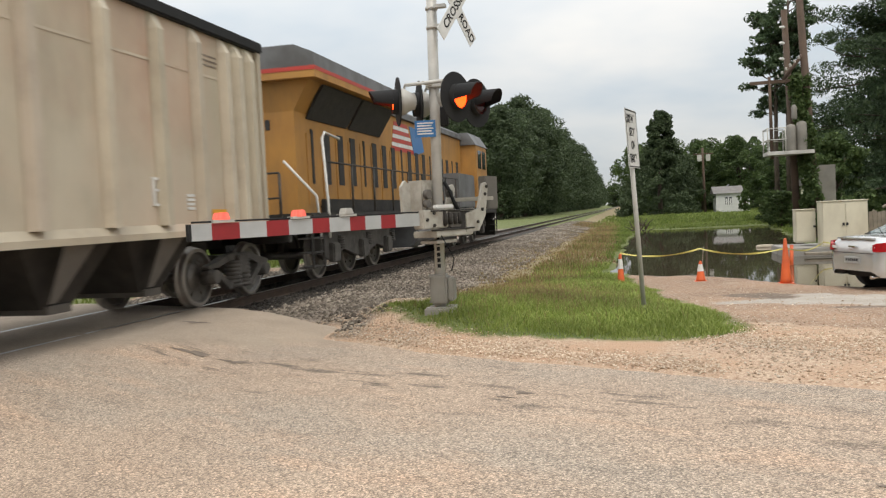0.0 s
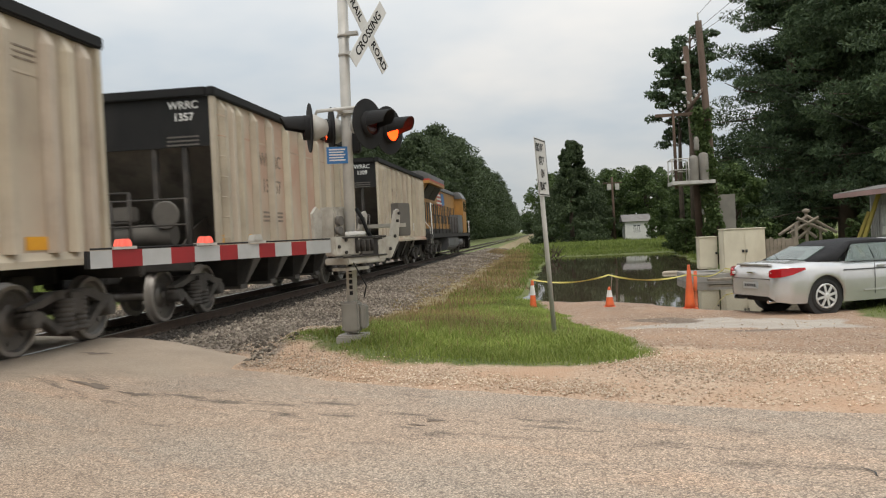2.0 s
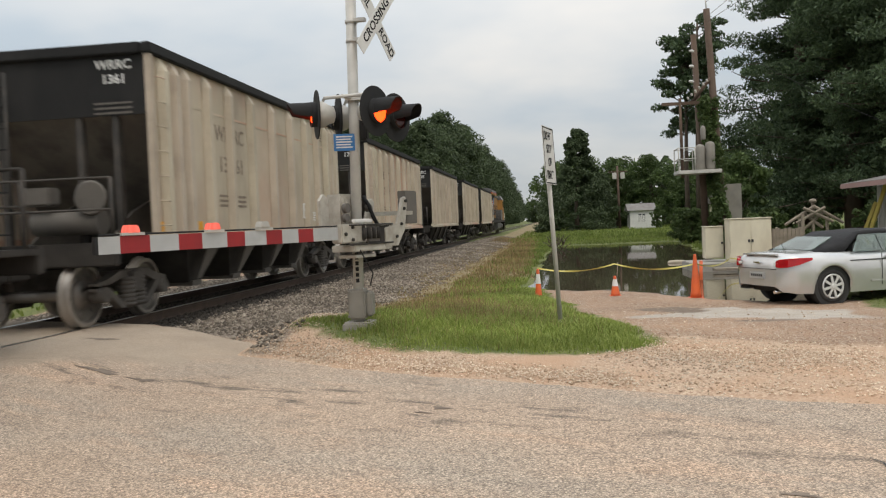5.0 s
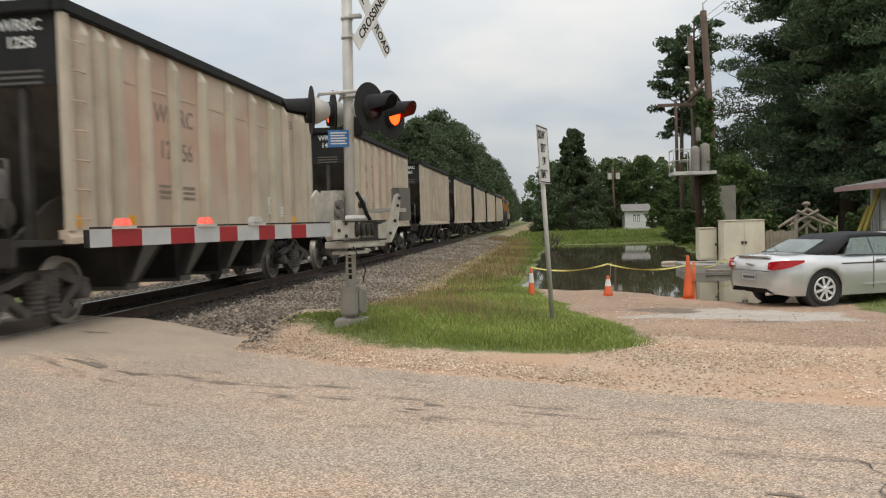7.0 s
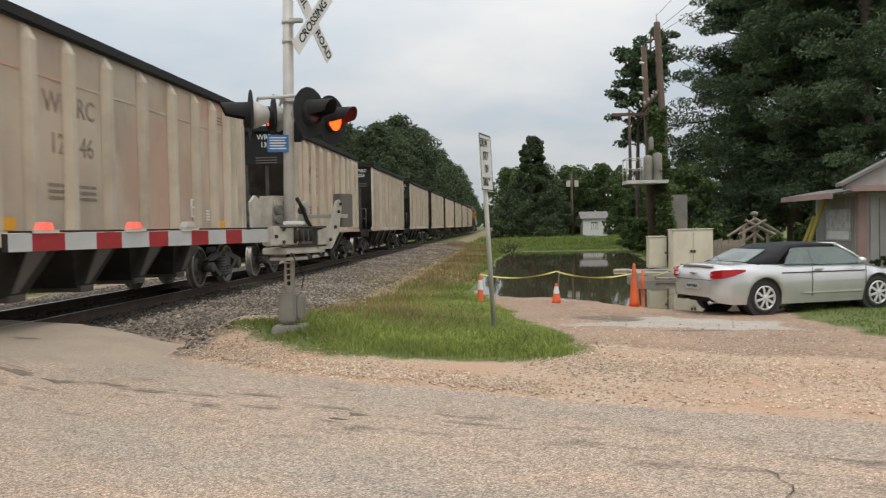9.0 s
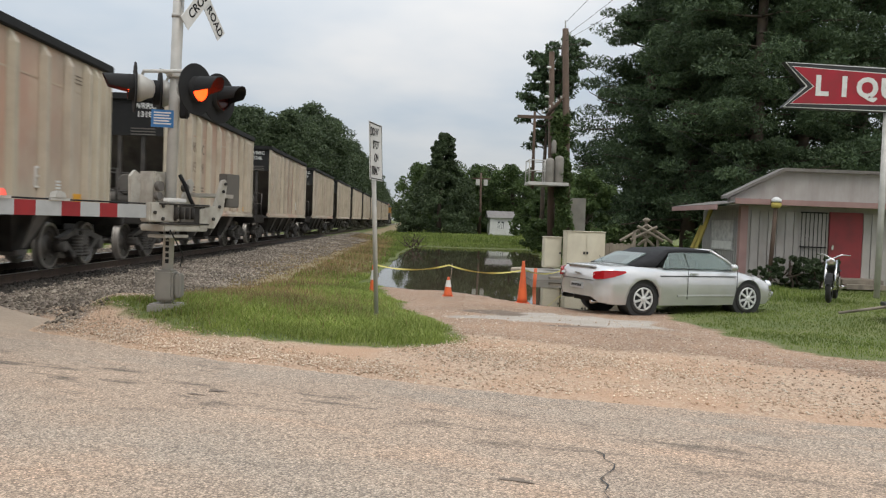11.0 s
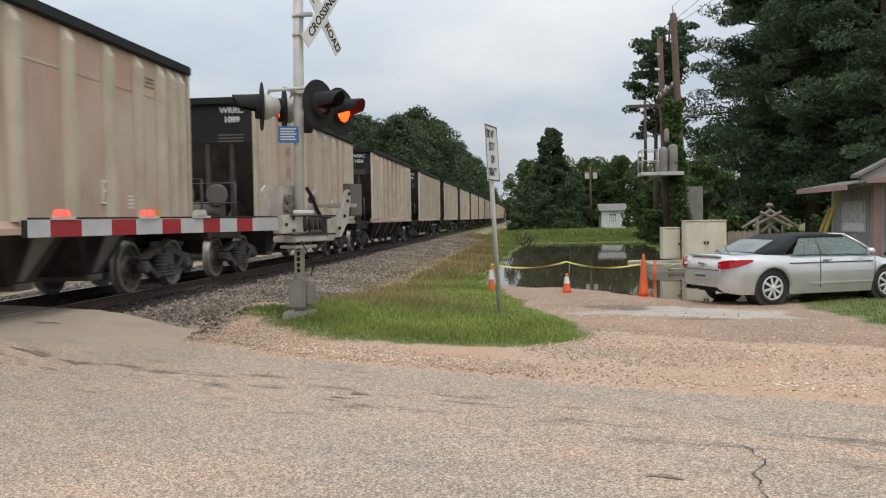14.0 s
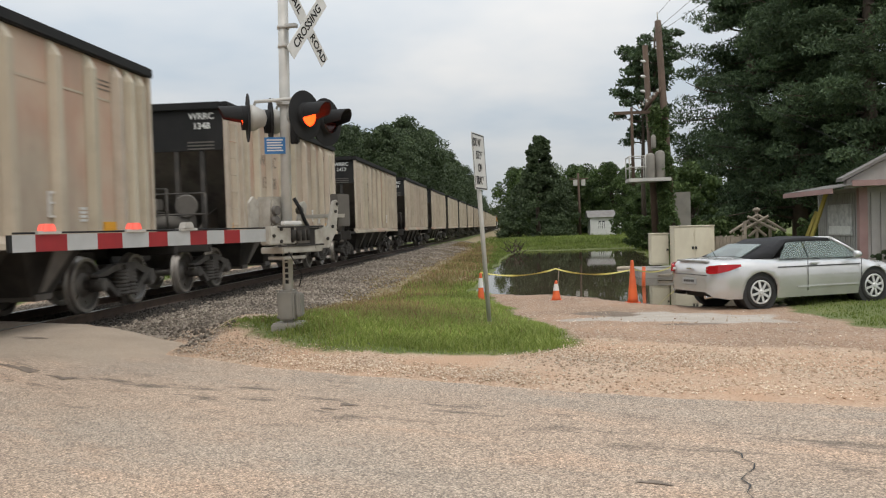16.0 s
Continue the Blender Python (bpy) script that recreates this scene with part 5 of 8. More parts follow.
M["seat"] = surf("grey_seat_cloth", (0.10, 0.10, 0.10), (0.14, 0.14, 0.135), 5, 0.9)


def bend(x, table):
    for (a, p), (b, q) in zip(table, table[1:]):
        if x <= b:
            t = max(0.0, (x - a) / (b - a))
            t = t * t * (3 - 2 * t) if abs(q - p) > 0.03 else t
            return p + (q - p) * t
    return table[-1][1]


def car_wheel(parent, x, y, r=0.335):
    s = 1 if y > 0 else -1
    bm = bmesh.new()
    lathe(bm, (x, y - s * 0.2, r), (0, s, 0), [(0, 0.23), (0.0, r - 0.04), (0.03, r - 0.005), (0.1, r), (0.17, r - 0.005), (0.205, r - 0.04), (0.21, 0.245), (0.18, 0.235)], n=32)
    wheel = part("wheel", bm, M["tyre"], parent, "black tyre on an alloy rim")
    bm = bmesh.new()
    lathe(bm, (x, y - s * 0.02, r), (0, s, 0), [(0, 0.235), (0.035, 0.238), (0.04, 0.215), (0.012, 0.205)], n=32, caps=False)
    for k in range(8):
        a = 2 * math.pi * (k + 0.3) / 8
        u, v = Vector((math.cos(a), 0, math.sin(a))), Vector((-math.sin(a), 0, math.cos(a)))
        c = Vector((x, y + s * 0.012, r))
        pts = [c + u * 0.03 + v * 0.022, c + u * 0.03 - v * 0.022, c + u * 0.22 - v * 0.024, c + u * 0.22 + v * 0.024]
        loft(bm, [[p for p in pts], [p + Vector((0, s * 0.016, 0)) for p in pts]])
    lathe(bm, (x, y, r), (0, s, 0), [(0, 0.06), (0.03, 0.055), (0.036, 0.03)], n=16)
    part("rim", bm, M["rim"], wheel, "eight-spoke alloy rim")
    bm = bmesh.new()
    lathe(bm, (x, y - s * 0.03, r), (0, s, 0), [(0, 0.225), (0.01, 0.225)], n=24)
    part("brake_disc", bm, M["car_dark"], wheel)


def build_car():
    """Local x forward, y to its left, z up from the road; wheels at x = -1.38 and 1.38."""
    ang = math.degrees(math.atan2(1.05, 2.557))
    c = thing("car", pose(6.415, 17.06, -0.262, 0, 0, ang) @ Matrix.Scale(0.955, 4), "silver two-door convertible with a closed black soft top", "car")
    R, WX = 0.395, 1.38
    x0, x1 = -2.40, 2.38
    top = [(-2.40, 0.66), (-2.37, 0.90), (-2.2, 0.975), (-1.6, 1.0), (-0.7, 0.965), (0.6, 0.95), (1.0, 0.93), (1.7, 0.83), (2.15, 0.70), (2.32, 0.58), (2.38, 0.48)]
    low = [(-2.40, 0.36), (-2.33, 0.26), (-2.05, 0.22), (-1.0, 0.2), (1.0, 0.2), (1.9, 0.2), (2.25, 0.24), (2.38, 0.32)]
    wid = [(-2.40, 0.56), (-2.34, 0.72), (-2.1, 0.85), (-1.4, 0.905), (0.5, 0.905), (1.4, 0.89), (2.0, 0.80), (2.28, 0.64), (2.38, 0.48)]
    xs = sorted(set([round(x0 + k * 0.07, 3) for k in range(71)] + [-WX + R * math.cos(math.pi * k / 12) for k in range(13)] + [WX + R * math.cos(math.pi * k / 12) for k in range(13)] + [x1]))
    rings = []
    for x in xs:
        zt, zl, w = bend(x, top), bend(x, low), bend(x, wid)
        arch = zl
        for wx in (-WX, WX):
            if abs(x - wx) < R - 1e-6:
                arch = max(arch, 0.33 + math.sqrt(R * R - (x - wx) ** 2))
        flare = 0.012 if arch > zl + 0.02 else 0.0
        h = zt - zl
        half = [(w - 0.05 + flare, arch), (w - 0.005 + flare, max(arch + 0.01, zl + 0.22 * h)), (w + 0.012, max(arch + 0.02, zl + 0.55 * h)), (w - 0.012, max(arch + 0.03, zl + 0.78 * h)), (w - 0.06, max(arch + 0.035, zt - 0.055)), (w - 0.15, max(arch + 0.04, zt - 0.012)), (w * 0.5, zt + 0.012), (0.0, zt + 0.022)]
        rings.append([(x, -y, z) for y, z in half] + [(x, y, z) for y, z in half[-2::-1]])
    bm = bmesh.new()
    vs = loft(bm, rings, closed=False, caps=False, smooth=True)
    for end in (vs[0], vs[-1]):
        bm.faces.new(end)
    part("body", bm, M["silver"], c, "silver painted body")
    bm = bmesh.new()
    box(bm, (-2.0, -0.7, 0.21), (2.0, 0.7, 0.55))
    part("underbody", bm, M["car_dark"], c)
    for wx in (-WX, WX):
        for s in (-1, 1):
            car_wheel(c, wx, s * 0.86)
            bm = bmesh.new()
            lathe(bm, (wx, s * 0.5, 0.335), (0, s, 0), [(0, R + 0.01), (0.345, R + 0.005)], n=28)
            part("wheel_housing", bm, M["car_dark"], c)
    # soft top: sections across the car
    prof = [(-1.62, 0.99, 0.995, 0.70), (-1.35, 1.0, 1.11, 0.69), (-1.0, 0.99, 1.25, 0.67), (-0.6, 0.97, 1.335, 0.64), (-0.1, 0.97, 1.37, 0.62), (0.35, 0.97, 1.36, 0.60), (0.52, 0.97, 1.34, 0.59)]
    # side rails start above the side glass; the rear quarter is cloth down to the deck
    bm = bmesh.new()
    rings = []
    for x, zb, zt, w in prof:
        side = 1.27 if x > -0.75 else zb
        zr = min(side, zt - 0.06)
        rings.append([(x, -w - 0.10 * (1.30 - zr) / 0.4, zr), (x, -w + 0.0, (zr + zt) / 2 + 0.035), (x, -w * 0.72, zt - 0.004), (x, -w * 0.3, zt + 0.016), (x, w * 0.3, zt + 0.016), (x, w * 0.72, zt - 0.004), (x, w, (zr + zt) / 2 + 0.035), (x, w + 0.10 * (1.30 - zr) / 0.4, zr)])
    loft(bm, rings, closed=False, smooth=True)
    ob = part("soft_top", bm, M["soft_top"], c, "closed black canvas top")
    md = ob.modifiers.new("thick", "SOLIDIFY"); md.thickness = 0.02
    # rear window, set into the top
    bm = bmesh.new()
    v = [bm.verts.new(p) for p in ((-1.60, -0.58, 1.012), (-1.60, 0.58, 1.012), (-1.08, 0.50, 1.24), (-1.08, -0.50, 1.24))]
    bm.faces.new(v)
    ob = part("rear_window", bm, M["car_glass"], c, "clear rear window")
    ob.modifiers.new("thick", "SOLIDIFY").thickness = 0.02
    # side glass
    for s in (-1, 1):
        bm = bmesh.new()
        v = [bm.verts.new((x, s * y, z)) for x, y, z in ((-0.92, 0.85, 0.97), (-0.25, 0.855, 0.965), (-0.25, 0.665, 1.285), (-0.62, 0.665, 1.275))]
        bm.faces.new(v)
        ob = part("quarter_window", bm, M["car_glass"], c)
        ob.modifiers.new("thick", "SOLIDIFY").thickness = 0.006
        bm = bmesh.new()
        v = [bm.verts.new((x, s * y, z)) for x, y, z in ((-0.22, 0.855, 0.965), (1.02, 0.84, 0.945), (0.58, 0.66, 1.275), (-0.22, 0.665, 1.29))]
        bm.faces.new(v)
        ob = part("door_window", bm, M["car_glass"], c)
        ob.modifiers.new("thick", "SOLIDIFY").thickness = 0.006
        bm = bmesh.new()
        tube(bm, [(1.12, s * 0.80, 0.95), (0.85, s * 0.73, 1.14), (0.52, s * 0.64, 1.325)], 0.028, 8)
        part("windscreen_pillar", bm, M["silver"], c)
        bm = bmesh.new()
        lathe(bm, (0.86, s * 0.98, 1.0), (1, 0, 0), [(-0.08, 0.03), (-0.06, 0.07), (0.02, 0.075), (0.09, 0.04)], n=12)
        rod(bm, (0.86, s * 0.86, 0.97), (0.86, s * 0.96, 0.985), 0.025, n=8)
        part("wing_mirror", bm, M["silver"], c)
        for z, zz in ((0.62, 0.022), (0.40, 0.028)):
            bm = bmesh.new()
            prism(bm, [(-0.55, z - zz / 2), (0.95, z - zz / 2), (0.95, z + zz / 2), (-0.55, z + zz / 2)], 1, s * 0.908 - 0.012, s * 0.908 + 0.016)
            part("side_moulding", bm, M["silver"], c, bevel=0.005)
        bm = bmesh.new()
        prism(bm, [(-1.0, 0.80), (1.0, 0.795), (1.0, 0.812), (-1.0, 0.818)], 1, s * 0.899, s * 0.912)
        part("shoulder_groove", bm, M["car_dark"], c)
        for x in (-0.30, 1.02):
            bm = bmesh.new()
            for k in range(5):
                z = 0.32 + k * 0.12
                y = 0.9 + 0.019 * math.sin((z - 0.25) / 0.7 * math.pi)
                box(bm, (x - 0.0025, s * y - 0.008, z), (x + 0.0025, s * y + 0.006, z + 0.121))
            part("door_gap", bm, M["car_dark"], c)
        bm = bmesh.new()
        box(bm, (-0.22, s * 0.905 - 0.02, 0.845), (-0.02, s * 0.905 + 0.028, 0.872))
        part("door_handle", bm, M["silver"], c, bevel=0.008)
        bm = bmesh.new()
        lathe(bm, (2.12, s * 0.62, 0.60), (0.8, s * 0.5, 0.15), [(0, 0.12), (0.08, 0.11), (0.12, 0.06)], n=14)
        part("headlight", bm, M["chrome"], c, "clear headlight")
        # tail light wraps the corner
        bm = bmesh.new()
        loft(bm, [[(-2.385, s * 0.58, 0.735), (-2.38, s * 0.58, 0.85)], [(-2.375, s * 0.64, 0.72), (-2.36, s * 0.64, 0.875)], [(-2.29, s * 0.775, 0.73), (-2.27, s * 0.765, 0.895)], [(-2.12, s * 0.855, 0.77), (-2.11, s * 0.84, 0.90)], [(-1.86, s * 0.893, 0.855), (-1.86, s * 0.885, 0.895)]], closed=False)
        ob = part("tail_light", bm, M["tail_red"], c, "red wrap-around tail light")
        md = ob.modifiers.new("thick", "SOLIDIFY"); md.thickness = 0.05; md.offset = 0.6
        bm = bmesh.new()
        box(bm, (-2.41, s * 0.58 - 0.05, 0.77), (-2.36, s * 0.58 + 0.05, 0.82))
        part("reversing_light", bm, M["white"], c)
    bm = bmesh.new()
    v = [bm.verts.new(p) for p in ((1.10, -0.78, 0.955), (1.10, 0.78, 0.955), (0.53, 0.62, 1.33), (0.53, -0.62, 1.33))]
    bm.faces.new(v)
    ob = part("windscreen", bm, M["car_glass"], c)
    ob.modifiers.new("thick", "SOLIDIFY").thickness = 0.006
    bm = bmesh.new()
    tube(bm, [(0.52, -0.64, 1.335), (0.52, 0.64, 1.335)], 0.03, 8)
    part("header_rail", bm, M["silver"], c)
    # bumper crease, boot lid, plate bars, mark, aerial, seats
    bm = bmesh.new()
    prism(bm, [(-0.55, 0.688), (0.55, 0.688), (0.55, 0.698), (-0.55, 0.698)], 0, -2.402, -2.3)
    part("bumper_gap", bm, M["car_dark"], c)
    bm = bmesh.new()
    box(bm, (-2.42, -0.22, 0.50), (-2.36, 0.22, 0.62))
    plate = part("number_plate", bm, M["gate_grey"], c, "pale number plate")
    bm = bmesh.new()
    for k in range(6):
        box(bm, (-2.424, -0.17 + k * 0.06, 0.54), (-2.421, -0.13 + k * 0.06, 0.59))
    part("plate_bars", bm, M["car_dark"], plate)
    bm = bmesh.new()
    box(bm, (-2.415, -0.09, 0.80), (-2.36, 0.09, 0.825))
    part("boot_badge", bm, M["chrome"], c)
    bm = bmesh.new()
    box(bm, (-2.36, -0.5, 0.945), (-2.27, 0.5, 0.975))
    part("boot_lip", bm, M["silver"], c, bevel=0.006)
    bm = bmesh.new()
    tube(bm, [(-2.0, -0.35, 1.0), (-2.12, -0.35, 1.18)], 0.006, 6)
    part("aerial", bm, M["car_dark"], c)
    for s in (-1, 1):
        for x in (-0.55, 0.25):
            bm = bmesh.new()
            box(bm, (x - 0.12, s * 0.38 - 0.22, 0.5), (x + 0.02, s * 0.38 + 0.22, 1.12))
            box(bm, (x - 0.10, s * 0.38 - 0.12, 1.12), (x - 0.02, s * 0.38 + 0.12, 1.22))
            part("car_seat", bm, M["seat"], c, bevel=0.03)
    bm = bmesh.new()
    box(bm, (0.75, -0.72, 0.7), (1.15, 0.72, 0.94))
    part("dashboard", bm, M["car_dark"], c, bevel=0.04)
    bm = bmesh.new()
    rod(bm, (-2.36, -0.45, 0.25), (-2.1, -0.45, 0.26), 0.035, n=10)
    part("exhaust", bm, M["chrome"], c)


build_car()


# ---- cones, tape ----
M["cone_orange"] = surf("orange_cone_plastic", (0.72, 0.13, 0.03), (0.6, 0.10, 0.03), 5, 0.55, dirt=(0.35, 0.12, 0.06), dirt_scale=4, dirt_amount=0.4)
M["tape"] = surf("yellow_tape", (0.62, 0.54, 0.14), (0.52, 0.46, 0.12), 5, 0.45)


def build_cone(x, y, z, h, r, collar, label):
    c = thing("traffic_cone", pose(x, y, z), label, "traffic cone", "traffic cones by the flood")
    bm = bmesh.new()
    box(bm, (-r * 1.25, -r * 1.25, 0), (r * 1.25, r * 1.25, 0.035))
    part("base", bm, M["cone_orange"], c, bevel=0.01)
    bm = bmesh.new()
    lathe(bm, (0, 0, 0.03), (0, 0, 1), [(0, r), (h * 0.1, r * 0.86), (h - 0.06, 0.03), (h - 0.03, 0.024)], n=20)
    part("cone", bm, M["cone_orange"], c, "orange plastic cone")
    if collar:
        bm = bmesh.new()
        def rad(q):
            return r * 0.86 + (0.03 - r * 0.86) * (q - h * 0.1) / (h * 0.9 - 0.06) + 0.004
        lathe(bm, (0, 0, 0.03), (0, 0, 1), [(h * 0.45, rad(h * 0.45)), (h * 0.78, rad(h * 0.78))], n=20, caps=False)
        ob = part("collar", bm, M["white"], c, "white reflective collar")
    return c


build_cone(0.17, 18.2, float(ground_z(0.17, 18.2)) - 0.01, 0.64, 0.085, True, "slim orange traffic cone with a white collar on grass")
build_cone(1.84, 18.55, -0.285, 0.46, 0.11, True, "small orange traffic cone with a white collar")
build_cone(3.40, 17.6, -0.285, 0.92, 0.12, False, "tall plain orange traffic cone")


def build_stake():
    bm = bmesh.new()
    rod(bm, (4.35, 22.6, -0.6), (4.38, 22.6, 0.22), 0.055, 0.045, n=10)
    tagged(part("marker_post", bm, M["cone_orange"]), "slim orange plastic marker standing in the flood water", "marker post")


build_stake()


def build_flood_litter():
    """A floating log, a tangle of drift branches, a low plank and a stick that holds the tape."""
    bm = bmesh.new()
    loft(bm, [ring((x, 30.9 + 0.05 * math.sin(x * 9), WATER_Z + 0.02), (1, 0, 0), r, 9) for x, r in ((4.62, 0.04), (4.68, 0.075), (4.95, 0.085), (5.2, 0.075), (5.26, 0.03))], smooth=True)
    tagged(part("log", bm, M["wood_pale"]), "short pale log floating in the flood water", "log")
    bm = bmesh.new()
    box(bm, (5.2, 25.15, -0.24), (7.0, 25.5, -0.17))
    tagged(part("plank", bm, M["wood_grey"], bevel=0.01), "grey weathered plank lying before the cabinets", "plank")
    bm = bmesh.new()
    rod(bm, (1.86, 18.6, -0.2), (1.92, 18.62, 0.47), 0.009, n=6)
    tagged(part("stake", bm, M["wood_grey"]), "thin stake behind a cone holding up the tape", "stake")
    rng = np.random.default_rng(14)
    heap = thing("drift_branches", pose(0.75, 49.5, -0.35), "dark tangle of dead branches at the water's edge", "branches")
    for k in range(22):
        a = rng.uniform(0, 2 * math.pi)
        p = Vector((rng.uniform(-0.5, 0.5), rng.uniform(-0.3, 0.3), rng.uniform(0, 0.5)))
        q = p + Vector((0.5 * math.cos(a), 0.3 * math.sin(a), rng.uniform(0.2, 0.7)))
        bm = bmesh.new()
        limb(bm, p, q, 0.035, 0.012, 5, 0.06, rng)
        part("branch", bm, M["bark"], heap)


def build_tape():
    t = thing("caution_tape", pose(0, 0, 0), "yellow barrier tape strung between cones and cabinets", "barrier tape")
    pts = [(0.17, 18.2, 0.42), (1.84, 18.55, 0.44), (3.42, 17.65, 0.44), (5.75, 25.6, 0.10), (7.2, 25.4, 0.12)]
    for p, q in zip(pts, pts[1:]):
        p, q = Vector(p), Vector(q)
        bm = bmesh.new()
        rings = []
        for k in range(17):
            f = k / 16
            c = p.lerp(q, f) - Vector((0, 0, 0.13 * 4 * f * (1 - f) * min(1.0, (q - p).length / 2)))
            tw = 0.9 * math.sin(7 * f + p.x)
            off = Vector((0, 0.018 * math.sin(tw), 0.018 * math.cos(tw)))
            rings.append([c - off, c + off, c + off + Vector((0, 0.003, 0)), c - off + Vector((0, 0.003, 0))])
        loft(bm, rings)
        part("tape_span", bm, M["tape"], t)


build_tape()

# ---- cabinets, fence, lattice ----
M["cream"] = surf("cream_cabinet_paint", (0.68, 0.63, 0.49), (0.60, 0.55, 0.43), 1.4, 0.55, dirt=(0.38, 0.32, 0.24), dirt_scale=1.6, dirt_amount=0.45, stretch=(1, 1, 0.4))
M["wood_grey"] = surf("weathered_wood", (0.30, 0.255, 0.20), (0.2, 0.17, 0.135), 4, 0.9, bump=0.3, bump_scale=25, dirt=(0.11, 0.09, 0.07), dirt_scale=4, stretch=(1, 1, 0.3))
M["wood_pale"] = surf("bare_pale_wood", (0.46, 0.40, 0.31), (0.36, 0.31, 0.24), 5, 0.85, bump=0.2, bump_scale=30)
M["wood_yellow"] = surf("yellow_plank", (0.52, 0.42, 0.10), (0.42, 0.33, 0.09), 3, 0.8)
M["pole_wood"] = surf("creosoted_pole", (0.115, 0.075, 0.052), (0.075, 0.05, 0.037), 2, 0.9, bump=0.3, bump_scale=18, dirt=(0.18, 0.14, 0.11), dirt_scale=2, stretch=(1, 1, 0.15))


def build_cabinet(x, y, z, w, d, h, doors, label):
    c = thing("utility_cabinet", pose(x, y, z), label, "utility cabinet", "utility cabinets")
    bm = bmesh.new()
    box(bm, (0, 0, 0.04), (w, d, h))
    part("body", bm, M["cream"], c, bevel=0.015)
    bm = bmesh.new()
    box(bm, (-0.02, -0.03, h), (w + 0.02, d + 0.02, h + 0.03))
    part("lid", bm, M["cream"], c, bevel=0.008)
    for k in range(doors):
        bm = bmesh.new()
        box(bm, (0.02 + k * w / doors, -0.018, 0.09), ((k + 1) * w / doors - 0.02, -0.002, h - 0.04))
        dr = part("door", bm, M["cream"], c, bevel=0.006)
        bm = bmesh.new()
        xx = w / doors * (k + (0.92 if k == 0 else 0.08))
        box(bm, (xx - 0.03, -0.04, h * 0.48), (xx + 0.03, -0.016, h * 0.54))
        part("latch", bm, M["car_dark"], dr)
    return c


build_cabinet(5.80, 25.9, -0.10, 1.22, 0.7, 1.34, 2, "large cream two-door utility cabinet on a concrete pad")
build_cabinet(5.22, 26.7, 0.0, 0.56, 0.5, 1.02, 1, "small cream utility cabinet beside a larger one")
bm = bmesh.new()
box(bm, (4.7, 25.7, -0.6), (8.4, 28.0, -0.06))
tagged(part("concrete_pad", bm, M["concrete"], bevel=0.02), "low concrete pad at the edge of the flood", "concrete pad", kind="structure")


def build_fence():
    f = thing("panel_fence", pose(7.1, 26.6, -0.05), "short grey weathered board fence", "fence")
    for k in range(9):
        bm = bmesh.new()
        box(bm, (k * 0.115, 0, 0), (k * 0.115 + 0.105, 0.02, 0.93 + 0.02 * (k % 3)))
        part("board", bm, M["wood_grey"], f)
    for x in (0.0, 1.0):
        bm = bmesh.new()
        box(bm, (x, 0.02, 0), (x + 0.08, 0.1, 1.1 + 0.3 * x))
        part("fence_post", bm, M["wood_grey"], f)


build_fence()


def build_lattice():
    """A crossed-timber garden frame."""
    f = thing("timber_frame", pose(9.35, 29.6, -0.2), "weathered crossed-timber yard ornament", "yard ornament")
    for p, q in (((-0.95, 0, 1.15), (0.0, 0, 1.75)), ((0.95, 0, 1.15), (0.0, 0, 1.75)), ((-0.6, -0.06, 1.2), (0.35, -0.06, 1.7)), ((0.6, -0.06, 1.2), (-0.35, -0.06, 1.7)), ((-0.35, 0.06, 1.55), (0.3, 0.06, 1.0)), ((0.35, 0.06, 1.55), (-0.3, 0.06, 1.0)), ((0, 0.1, 0), (0, 0.1, 1.9)), ((-0.45, 0.1, 0), (-0.45, 0.1, 1.4)), ((0.45, 0.1, 0), (0.45, 0.1, 1.4))):
        bm = bmesh.new()
        rod(bm, p, q, 0.055, n=6, smooth=False)
        part("timber", bm, M["wood_grey"], f)
    bm = bmesh.new()
    lathe(bm, (0, 0.1, 1.85), (0, 0, 1), [(0, 0.05), (0.05, 0.14), (0.12, 0.12), (0.16, 0.04)], n=10)
    part("finial", bm, M["wood_grey"], f)


build_lattice()


# ---- utility poles ----
def wire(name, pts, r=0.008):
    bm = bmesh.new()
    tube(bm, pts, r, 5)
    return tagged(part(name, bm, M["black_enamel"]), "thin overhead cable between poles", "cable", "overhead cables")


def sag(p, q, s, n=14):
    p, q = Vector(p), Vector(q)
    return [p.lerp(q, k / n) - Vector((0, 0, s * 4 * (k / n) * (1 - k / n))) for k in range(n + 1)]


